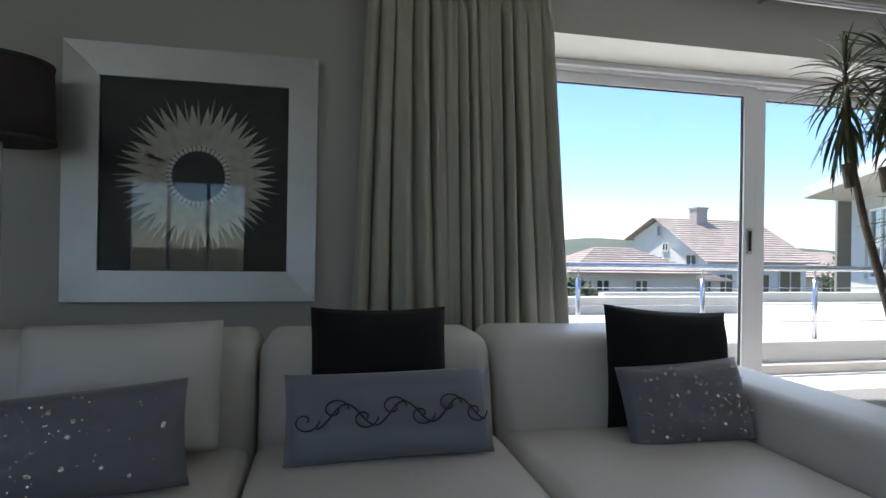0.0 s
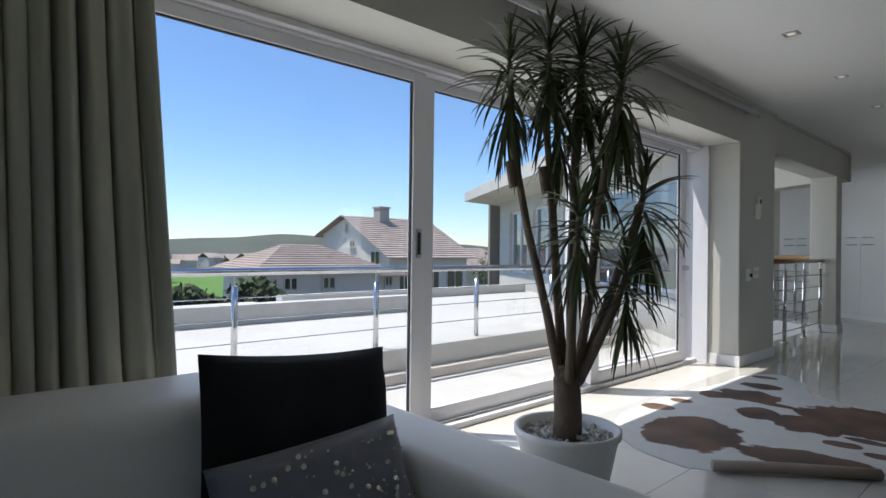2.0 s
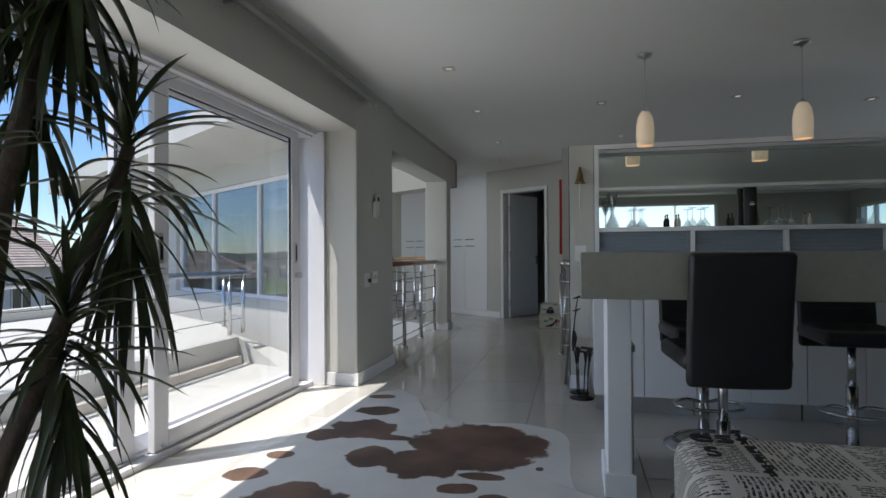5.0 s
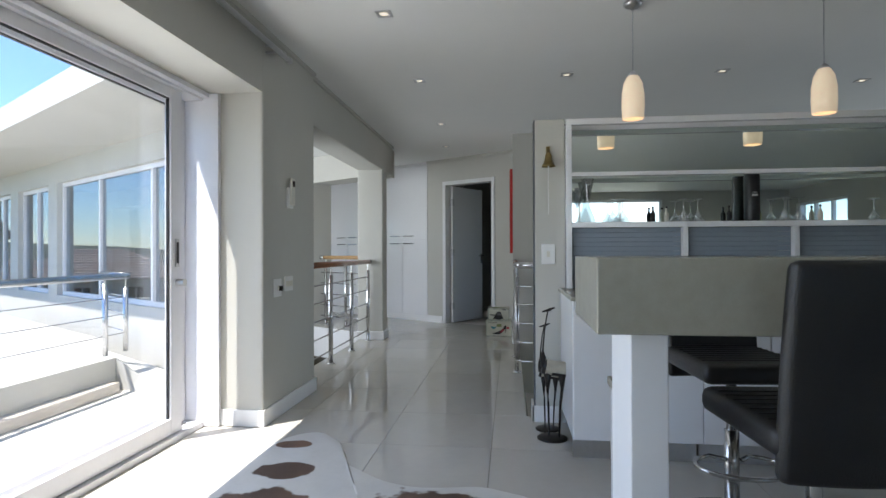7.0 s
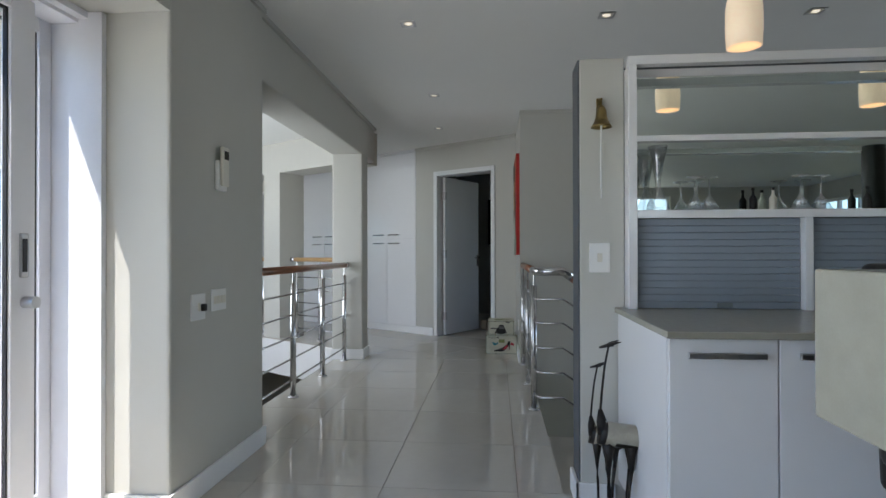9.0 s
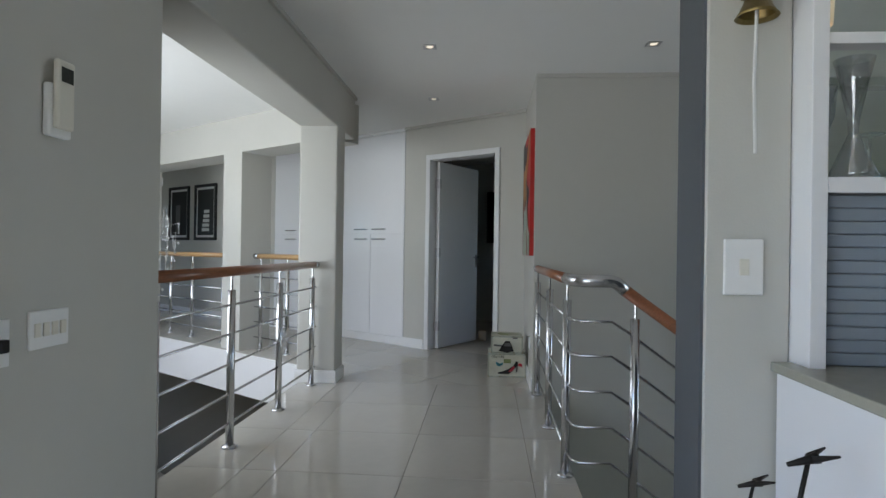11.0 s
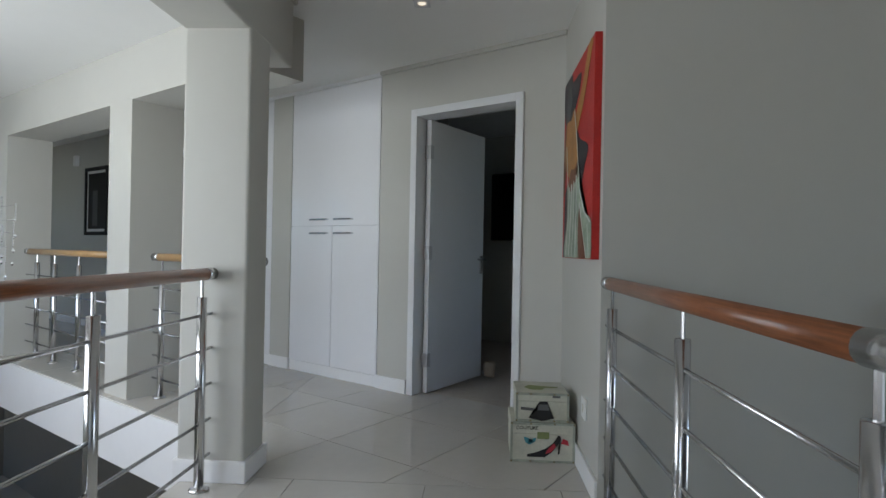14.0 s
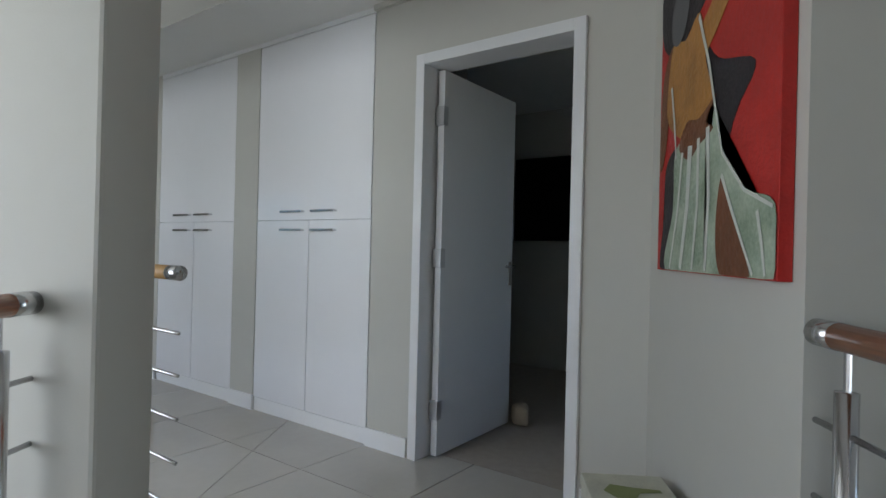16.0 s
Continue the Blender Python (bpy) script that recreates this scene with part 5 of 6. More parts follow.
for k in range(6):
    y1 = 0.722 - 0.62 * k
    cb = thing("base_cabinet", "gloss white base cabinet with bar handles", "cabinet", "base cabinets")
    part("body", box(5.352, y1 - 0.619, 0.12, 6.03, y1, 0.815), LACQUER, cb)
    for q in range(2):
        d1 = y1 - 0.31 * q - 0.002
        dr = part("door", box(5.330, d1 - 0.305, 0.125, 5.350, d1, 0.812, 0.002), LACQUER, cb)
        hd = box(5.300, d1 - 0.265, 0.758, 5.312, d1 - 0.045, 0.776, 0.003)
        add_box(hd, 5.312, d1 - 0.255, 0.760, 5.330, d1 - 0.235, 0.774)
        add_box(hd, 5.312, d1 - 0.075, 0.760, 5.330, d1 - 0.055, 0.774)
        part("handle", hd, BRUSHED, dr, "brushed steel bar handle")
    part("plinth", box(5.44, y1 - 0.619, 0, 5.46, y1 - 0.01, 0.12), BRUSHED, cb, "steel kick plate")
bar = thing("bar_counter", "thick olive grey stone bar counter on white supports", "bar")
part("slab", box(3.906, -2.6, 0.853, 4.386, 0.815, 1.045, 0.004), STONE, bar)
part("support", box(4.05, 0.605, 0, 4.34, 0.705, 0.852, 0.004), WHITE, bar)
part("support", box(4.05, -2.4, 0, 4.34, -2.3, 0.852, 0.004), WHITE, bar)
part("plinth", box(4.035, 0.59, 0, 4.355, 0.72, 0.10, 0.004), WHITE, bar)
lc = thing("low_cabinet", "narrow low white cabinet with grey top behind the bar", "cabinet")
part("body", box(4.36, 0.57, 0, 4.60, 0.665, 0.57), LACQUER, lc)
part("top", box(4.355, 0.56, 0.57, 4.615, 0.675, 0.60, 0.003), STONE, lc)


def stool(m):
    st = thing("bar_stool", "black leather bar stool on a chrome gas lift column", "bar stool", "bar stools", "", m)
    part("base", lathe([(0.205, 0), (0.205, 0.008), (0.16, 0.018), (0.05, 0.035), (0.03, 0.06)], 0, 0, 0, 36), STEEL, st, "", True)
    part("column", tube([(0, 0, 0.04), (0, 0, 0.36)], 0.028, 18), STEEL, st, "", True)
    part("lift", tube([(0, 0, 0.36), (0, 0, 0.586)], 0.019, 16), STEEL, st, "", True)
    ring = [(0.02, 0.03, 0.25)] + [(0.09 + 0.13 * math.cos(a), 0.17 * math.sin(a), 0.25) for a in [math.pi * 0.85 - i * math.pi * 1.7 / 20 for i in range(21)]] + [(0.02, -0.03, 0.25)]
    part("footrest", tube(ring, 0.0085, 10), STEEL, st, "", True)
    seat = box(-0.19, -0.195, 0.585, 0.24, 0.195, 0.66, 0.028, 4)
    sp_ = part("seat", seat, BLACKLEATHER, st, "", True)
    for i in range(7):
        x = -0.12 + 0.045 * i
        part("seam", box(x, -0.175, 0.659, x + 0.006, 0.175, 0.6625, 0.001), BLACKLEATHER, sp_)
    bk = box(-0.215, -0.185, 0.53, -0.17, 0.185, 1.04, 0.02, 4)
    bmesh.ops.subdivide_edges(bk, edges=[e for e in bk.edges if e.calc_length() > 0.2], cuts=5, use_grid_fill=True)
    for v in bk.verts:
        v.co.x += -0.06 * max((v.co.z - 0.53) / 0.51, 0) ** 1.5 + 0.02 * (v.co.y / 0.185) ** 2
    bp_ = part("backrest", bk, BLACKLEATHER, st, "", True)
    for i in range(5):
        z = 0.66 + 0.075 * i
        part("seam", box(-0.165 - 0.06 * ((z - 0.53) / 0.51) ** 1.5, -0.17, z, -0.158 - 0.06 * ((z - 0.53) / 0.51) ** 1.5, 0.17, z + 0.005), BLACKLEATHER, bp_)
    return st


s1 = stool(pose(4.02, 0.255, 0.02, 0, 0, 4) @ pose(0, 0, -0.02))
copy_thing(s1, pose(4.80, 0.17, 0, 0, 0, 184))
copy_thing(s1, pose(4.80, -0.53, 0, 0, 0, 178))
copy_thing(s1, pose(4.02, -0.85, 0, 0, 0, -6))
copy_thing(s1, pose(4.80, -1.35, 0, 0, 0, 181))


def pendant(x, y):
    pd = thing("pendant_lamp", "frosted glass pendant lamp glowing warm on a thin cable", "lamp", "pendant lamps", "", pose(x, y, 0))
    part("canopy", lathe([(0.052, 0), (0.050, -0.012), (0.035, -0.024), (0.012, -0.03), (0.004, -0.045)], 0, 0, CEILZ, 24), BRUSHED, pd, "", True)
    part("cable", tube([(0, 0, CEILZ - 0.03), (0, 0, 2.06)], 0.003, 6), BRUSHED, pd)
    part("cap", lathe([(0.008, 0.03), (0.022, 0.018), (0.026, 0)], 0, 0, 2.03, 20), BRUSHED, pd)
    part("shade", lathe([(0.058, 0.0), (0.061, 0.07), (0.060, 0.14), (0.050, 0.20), (0.032, 0.235), (0.012, 0.248), (0.010, 0.243), (0.047, 0.195), (0.057, 0.138), (0.057, 0.07), (0.054, 0.0)], 0, 0, 1.795, 28), LAMPGLASS, pd, "", True)
    bl = part("bulb", lathe([(0.0, -0.03), (0.018, -0.02), (0.022, 0), (0.014, 0.025), (0.010, 0.05)], 0, 0, 1.93, 14), BULB, pd, "", True)
    return pd


for y in (0.35, -0.64, -1.63):
    pendant(5.70, y)


def downlight(x, y):
    dl = thing("downlight", "square recessed downlight with brushed steel rim", "downlight", "ceiling downlights", "", pose(x, y, CEILZ))
    rim = box(-0.045, -0.045, -0.006, 0.045, -0.028, 0, 0.001)
    add_box(rim, -0.045, 0.028, -0.006, 0.045, 0.045, 0, 0.001)
    add_box(rim, -0.045, -0.028, -0.006, -0.028, 0.028, 0, 0.001)
    add_box(rim, 0.028, -0.028, -0.006, 0.045, 0.028, 0, 0.001)
    part("rim", rim, BRUSHED, dl)
    part("bulb", lathe([(0.022, -0.004), (0.018, -0.006), (0.0, -0.007)], 0, 0, 0, 14), BULB, dl)
    return dl


for x, y in ((6.94, 0.59), (7.0, -0.585), (6.95, 1.75), (8.5, 1.765), (9.8, 1.86), (8.5, 0.3), (4.40, 1.74), (5.66, 1.75), (4.9, -1.9), (7.4, -1.8), (11.9, 3.0)):
    downlight(x, y)

# things on the display shelves
def martini(x, y, up):
    gl = thing("cocktail_glass", "clear cocktail glass standing upside down on the shelf", "glass", "cocktail glasses", "", pose(x, y, 1.2385))
    if up:
        pr = [(0.034, 0), (0.034, 0.002), (0.004, 0.008), (0.0035, 0.085), (0.05, 0.15), (0.049, 0.15), (0.0, 0.088)]
    else:
        pr = [(0.047, 0.0), (0.048, 0.0), (0.006, 0.066), (0.0035, 0.075), (0.0035, 0.135), (0.032, 0.142), (0.032, 0.145), (0.0, 0.146)]
    part("glass", lathe(pr, 0, 0, 0, 22), CLEAR, gl, "", True)


for y in (0.40, 0.335, -0.02, -0.11, -0.60, -0.69, -1.2):
    martini(6.06 + (0.02 if int(y * 100) % 2 else 0), y, False)
vs_ = thing("glass_vase", "tall clear waisted glass vase", "vase", "", "", pose(6.06, 0.55, 1.2385))
part("vase", lathe([(0.045, 0), (0.046, 0.02), (0.03, 0.06), (0.010, 0.11), (0.012, 0.14), (0.028, 0.22), (0.04, 0.275), (0.039, 0.275), (0.026, 0.22), (0.0, 0.14)], 0, 0, 0, 24), CLEAR, vs_, "", True)
vs2 = thing("champagne_glass", "clear stemmed champagne glass", "glass", "", "", pose(6.09, 0.60, 1.2385))
part("glass", lathe([(0.03, 0), (0.03, 0.002), (0.004, 0.008), (0.0035, 0.10), (0.024, 0.15), (0.03, 0.22), (0.029, 0.22), (0.0, 0.11)], 0, 0, 0, 20), CLEAR, vs2, "", True)
for y, c in ((0.15, IRON), (0.07, CREAMPLASTIC), (-0.30, BLACKPRINT), (-0.47, OLIVEPRINT), (-0.82, CREAMPLASTIC)):
    bt = thing("small_bottle", "small dark and cream miniature bottle on the shelf", "bottle", "miniature bottles", "", pose(6.10, y, 1.2385))
    part("body", lathe([(0.014, 0), (0.015, 0.004), (0.015, 0.055), (0.006, 0.07), (0.005, 0.09), (0.0, 0.09)], 0, 0, 0, 14), c, bt, "", True)
    part("stopper", lathe([(0.0065, 0.088), (0.0065, 0.10), (0.0, 0.10)], 0, 0, 0, 10), IRON, bt)
tn = thing("bottle_tube", "tall black cylindrical bottle tube with pale print", "tube", "", "", pose(6.06, -0.415, 1.2385))
part("tube", lathe([(0.043, 0), (0.044, 0.003), (0.044, 0.27), (0.042, 0.275), (0.042, 0.292), (0.0, 0.292)], 0, 0, 0, 26), BLACKLEATHER, tn, "", True)
part("print_bar", box(-0.046, -0.012, 0.17, -0.043, 0.012, 0.174), PAPERWHITE, tn)
part("print_bar", box(-0.046, -0.016, 0.15, -0.043, 0.016, 0.162), PAPERWHITE, tn)

# bell, switches, thermostat
bell = thing("brass_bell", "small aged brass wall bell with a white cord", "bell", "", "", pose(5.985, 0.795, 0))
part("bracket", tube([(0.054, 0, 1.70), (0.054, 0, 1.665), (0.02, 0, 1.70), (0, 0, 1.70), (0, 0, 1.672)], 0.006, 8), BRASS, bell, "", True)
part("mount", box(0.045, -0.012, 1.64, 0.0545, 0.012, 1.715, 0.002), BRASS, bell)
part("dome", lathe([(0.0, 0.09), (0.012, 0.088), (0.020, 0.07), (0.024, 0.04), (0.032, 0.015), (0.044, 0.0), (0.041, 0.0), (0.018, 0.05), (0.0, 0.08)], 0, 0, 1.582, 24), BRASS, bell, "", True)
part("cord", tube([(0, 0, 1.60), (0.004, 0.002, 1.45), (0, 0, 1.29)], 0.004, 6), PAPERWHITE, bell)


def plate(name, label, m, w, h, rockers):
    pl = thing(name, label, "switch", "wall switches", "", m)
    part("plate", box(-w / 2, -0.009, -h / 2, w / 2, 0, h / 2, 0.003), PLASTIC, pl)
    for i in range(rockers):
        c = (i - (rockers - 1) / 2) * w / (rockers + 0.6)
        part("rocker", box(c - 0.010, -0.013, -0.018, c + 0.010, -0.009, 0.018, 0.001), CREAMPLASTIC, pl)
    return pl


plate("light_switch", "white single light switch on the divider wall", pose(FX - 0.0005, 0.795, 1.045, 0, 0, -90), 0.085, 0.125, 1)
sk = plate("wall_socket", "white wall socket with a dark plug hole", pose(5.965, YW - 0.0005, 0.832), 0.115, 0.115, 1)
part("plug", box(0.012, -0.03, -0.02, 0.036, -0.009, 0.012, 0.004), IRON, sk)
plate("light_switch", "white four gang light switch", pose(6.15, YW - 0.0005, 0.85), 0.135, 0.10, 4)
plate("wall_socket", "white wall socket low on the wall", pose(9.42, 1.0005, 0.33, 0, 0, 180), 0.10, 0.10, 1)
thm = thing("thermostat", "cream air conditioner remote in its wall holder", "remote control", "", "", pose(6.16, YW - 0.0005, 1.36))
part("holder", box(-0.04, -0.022, 0, 0.04, 0, 0.14, 0.006), PLASTIC, thm)
part("remote", box(-0.032, -0.038, 0.02, 0.032, -0.02, 0.205, 0.008, 3), CREAMPLASTIC, thm)
part("display", box(-0.022, -0.040, 0.145, 0.022, -0.0385, 0.185, 0.001), DARKSCREEN, thm)


# giraffe figures
def giraffe(x, y, k, yaw):
    gf = thing("metal_giraffe", "slim black and cream metal giraffe figure on a round base", "figurine", "giraffe figures", "", pose(x, y, 0, 0, 0, yaw) @ Matrix.Scale(k, 4))
    bm = lathe([(0.085, 0), (0.085, 0.006), (0.07, 0.012), (0.0, 0.014)], 0, 0, 0, 28)
    for lx in (-0.055, 0.025):
        for ly in (-0.016, 0.016):
            add_tube(bm, [(lx * 0.7, ly, 0.01), (lx * 0.85, ly, 0.20), (lx, ly, 0.27)], 0.004, 7, True, 0.007)
            add_tube(bm, [(lx, ly, 0.265), (lx, ly * 0.9, 0.33), (lx, ly * 0.6, 0.38)], 0.007, 8, True, 0.024)
    add_tube(bm, [(-0.092, 0, 0.385), (-0.080, 0, 0.39), (-0.045, 0, 0.395), (0.0, 0, 0.400), (0.035, 0, 0.405), (0.05, 0, 0.41)], 0.044, 14)
    add_tube(bm, [(0.035, 0, 0.41), (0.048, 0, 0.45), (0.052, 0, 0.49)], 0.030, 10, True, 0.008)
    add_tube(bm, [(0.052, 0, 0.48), (0.046, 0, 0.56), (0.036, 0, 0.65), (0.022, 0, 0.722)], 0.0048, 8, True, 0.004)
    add_tube(bm, [(0.006, 0, 0.732), (0.022, 0, 0.727), (0.055, 0, 0.718)], 0.011, 8, True, 0.004)
    for ly in (-1, 1):
        add_tube(bm, [(0.018, ly * 0.006, 0.730), (-0.018, ly * 0.022, 0.742)], 0.007, 6, True, 0.002)
    add_tube(bm, [(-0.092, 0, 0.40), (-0.105, 0, 0.33)], 0.005, 6, True, 0.003)
    fig = part("figure", bm, IRON, gf, "", True)
    fig.data.materials.append(HIDECREAM)
    for f in fig.data.polygons:
        if -0.07 < f.center.x < 0.03 and 0.375 < f.center.z:
            f.material_index = 1 if f.center.z < 0.45 else 0
    return gf


HIDECREAM = mat("cream_enamel", (0.40, 0.37, 0.30), 0.4, spot=0.15, scale=25)
giraffe(5.729, 0.797, 1.0, 90)
giraffe(5.895, 0.812, 0.85, 84)

# ---- hall, stairs and void ----
BARS = (0.13, 0.29, 0.45, 0.61, 0.765)
bar_rail("void_railing", "steel railing with red brown wooden handrail along the void", [(XA + 0.0, 2.725, 0), (9.178, 2.725, 0)],
         [(6.96, 2.725), (7.67, 2.725), (8.38, 2.725), (9.085, 2.725)], 0.0, 0.945, BARS, WOODRAIL, 0.027, caps=(True, True))
bar_rail("stair_railing", "steel railing with red brown wooden handrail above the stairs", [(7.49, 0.975, 0), (9.118, 0.975, 0)],
         [(7.49, 0.975), (8.23, 0.975), (9.02, 0.975)], 0.0, 0.945, BARS, WOODRAIL, 0.027, caps=(False, True))
bend = thing("stair_railing_bend", "chrome bend and wooden handrail running down the stairs", "railing", "railings")
RX = 7.31
part("elbow", tube([(7.51, 0.975, 0.945), (7.45, 0.974, 0.945), (7.38, 0.968, 0.945), (7.33, 0.94, 0.945), (RX, 0.90, 0.945), (RX, 0.81, 0.945), (RX, 0.785, 0.938), (RX, 0.745, 0.905)], 0.029, 16), STEEL, bend, "", True)
part("handrail", tube([(RX, 0.745, 0.905), (RX, -1.9, -1.0)], 0.027, 16), WOODRAIL, bend, "", True)
for y, z0, z1 in ((0.70, -0.18, 0.875), (-0.2, -0.90, 0.226), (-1.1, -1.44, -0.424)):
    p = part("post", tube([(RX, y, z0), (RX, y, z1 - 0.095)], 0.021, 14), STEEL, bend, "", True)
    part("pin", tube([(RX, y, z1 - 0.095), (RX, y, z1)], 0.007, 8), STEEL, p)
for z in BARS:
    part("bar", tube([(7.49, 0.975, z), (7.41, 0.974, z), (7.34, 0.965, z), (RX, 0.94, z), (RX, 0.80, z), (RX, 0.74, z - 0.04), (RX, -1.9, z - 1.95)], 0.007, 8), STEEL, bend, "", True)
stairs = thing("staircase", "plain tiled stairs going down beside the railing", "stairs")
for k in range(15):
    part("step", box(6.22, 0.90 - 0.27 * (k + 1), -0.18 * (k + 1) - 0.30, 7.50, 0.90 - 0.27 * k, -0.18 * (k + 1)), TILE, stairs)
# gallery railings
for name, u0, u1, ps in (("gallery_railing", 0.11, 1.36, (0.81, 1.25)), ("gallery_railing", 1.71, 3.76, (1.95, 2.6, 3.1, 3.5)), ("gallery_railing", 4.11, 6.16, (4.35, 4.9, 5.4, 5.85))):
    bar_rail(name, "steel gallery railing with pale wooden handrail between columns", [Vector((*ask(u0, -1.2), 0)), Vector((*ask(u1, -1.2), 0))], [ask(u, -1.2) for u in ps], 0.0, 0.985, BARS, WOODPALE, 0.027, caps=(True, True))


# cupboards let into the wall
def cupboard(u0, u1, label):
    cp = thing("wall_cupboard", label, "cupboard", "hall cupboards")
    part("body", askbox(u0, 0.022, 0.0, u1, 0.60, 2.408), LACQUER, cp)
    part("plinth", askbox(u0 + 0.002, 0.004, 0.0, u1 - 0.002, 0.020, 0.085), WHITE, cp)
    um = (u0 + u1) / 2
    fields = (("door", u0 + 0.004, um - 0.0025, 0.09, 1.253, ((um - 0.145, 1.195),)), ("door", um + 0.0025, u1 - 0.004, 0.09, 1.253, ((um + 0.145, 1.195),)),
              ("flap", u0 + 0.004, u1 - 0.004, 1.258, 2.403, ((um - 0.145, 1.310), (um + 0.145, 1.310))))
    for nm, a, b, z0, z1, grips in fields:
        d = part(nm, askbox(a, -0.002, z0, b, 0.018, z1, 0.0015), LACQUER, cp)
        for c, hz in grips:
            hb = askbox(c - 0.105, -0.034, hz - 0.008, c + 0.105, -0.024, hz + 0.008, 0.004)
            for q in (-0.098, 0.086):
                add_box(hb, c + q, -0.024, hz - 0.006, c + q + 0.012, -0.002, hz + 0.006, 0, 2, ASKEW)
            part("handle", hb, STEEL, d, "polished bar handle")
    return cp


cupboard(0.312, 1.358, "built in white cupboard with a wide flap over two doors")
cupboard(1.622, 2.655, "built in white cupboard with a wide flap over two doors")

# door frames and doors
def door_frame(name, u0, u1, label):
    df = tagged(new(name), label, "door", "", "structure")
    for a, b in ((u0, u0 + 0.055), (u1 - 0.055, u1)):
        part("jamb", askbox(a, -0.018, 0, b, 0.165, 2.105, 0.003), DOORP, df)
    part("head", askbox(u0 + 0.055, -0.018, 2.05, u1 - 0.055, 0.165, 2.105, 0.003), DOORP, df)
    return df


d1 = door_frame("door_1", -0.93, 0.0, "white flush bedroom door standing open inwards")
hinge = ASKEW @ Vector((-0.090, 0.09, 0))
DM = Matrix.Translation(hinge) @ Matrix.Rotation(math.atan2(AD.y, AD.x) + radians(180 + 91), 4, "Z")
dl_ = part("leaf", box(0.0, -0.02, 0.008, 0.775, 0.02, 2.04, 0.002, 2, DM), DOORP, d1)
for z in (0.25, 1.05, 1.80):
    part("hinge", box(-0.012, -0.026, z - 0.05, 0.03, 0.026, z + 0.05, 0.002, 2, DM), BRUSHED, d1)
for sg in (1, -1):
    hb = tube([DM @ Vector((0.74, sg * 0.02, 1.0)), DM @ Vector((0.74, sg * 0.06, 1.0)), DM @ Vector((0.63, sg * 0.062, 1.0))], 0.009, 10)
    part("lever", hb, STEEL, dl_, "", True)
    part("escutcheon", box(0.722, min(sg * 0.02, sg * 0.026), 0.88, 0.758, max(sg * 0.02, sg * 0.026), 1.03, 0.002, 2, DM), STEEL, dl_)
d2 = door_frame("door_2", 2.93, 3.82, "white door frame in the gallery wall")
# Dark sheet filling the frame; its grey stands for the shaded interior
part("leaf", askbox(2.985, 0.12, 0.005, 3.765, 0.158, 2.05, 0.002), ROOMSHADE, d2)
stop = thing("door_stop", "small cream cloth bag door stop", "door stop", "", "", Matrix.Translation(DM @ Vector((0.80, -0.09, 0))))
bm = box(-0.06, -0.05, 0, 0.06, 0.05, 0.12, 0.03, 4)
for v in bm.verts:
    v.co += 0.012 * noise.noise_vector(v.co * 14)
bm.verts.ensure_lookup_table()
lowest = min(v.co.z for v in bm.verts)
for v in bm.verts:
    v.co.z -= lowest
part("bag", bm, MOUNT, stop, "", True)
tv = thing("television", "black flat television on the bedroom wall", "television")
part("screen", askbox(-0.40, 2.50, 1.20, 0.82, 2.54, 1.98, 0.008), TVBLACK, tv)
part("bracket", askbox(0.0, 2.54, 1.4, 0.3, 2.599, 1.7), IRON, tv)


# red painting of two dancers as plain shapes
rp = thing("red_painting", "unframed red canvas painted with two dancing figures", "painting")
RX0, RX1, RZ0, RZ1 = 9.165, 10.0, 1.043, 2.035
part("canvas", box(RX0, 1.001, RZ0, RX1, 1.034, RZ1, 0.002), RED, rp)
RM = Matrix(((-1, 0, 0, RX1), (0, 0, 1, 1.0345), (0, 1, 0, RZ0), (0, 0, 0, 1)))
W_, H_ = RX1 - RX0, RZ1 - RZ0


def paint(pts, material, lift):
    bm = flat([(x * W_, y * H_) for x, y in pts], RM @ Matrix.Translation((0, 0, lift)), 0.001)
    bmesh.ops.triangulate(bm, faces=[f for f in bm.faces if len(f.verts) > 4])
    part("paint_patch", bm, material, rp)


def curved(pts, n=5):
    """Rounds a closed outline."""
    res = []
    for i in range(len(pts)):
        p0, p1, p2, p3 = (Vector((*pts[(i + q) % len(pts)], 0)) for q in (-1, 0, 1, 2))
        for q in range(n):
            t = q / n
            p = 0.5 * (2 * p1 + (p2 - p0) * t + (2 * p0 - 5 * p1 + 4 * p2 - p3) * t * t + (3 * p1 - p0 - 3 * p2 + p3) * t ** 3)
            res.append((min(max(p.x, 0.003), 0.997), min(max(p.y, 0.003), 0.997)))
    return res


def streak(pts, w, material, lift):
    """A brush stroke along a line."""
    left, right = [], []
    for i, p in enumerate(pts):
        a, b = Vector(pts[max(i - 1, 0)]), Vector(pts[min(i + 1, len(pts) - 1)])
        d = (b - a).normalized()
        k = w * (1 - 0.5 * i / len(pts))
        left.append((p[0] - d.y * k, p[1] + d.x * k))
        right.append((p[0] + d.y * k, p[1] - d.x * k))
    paint([(min(max(x, 0.003), 0.997), min(max(y, 0.003), 0.997)) for x, y in left + right[::-1]], material, lift)


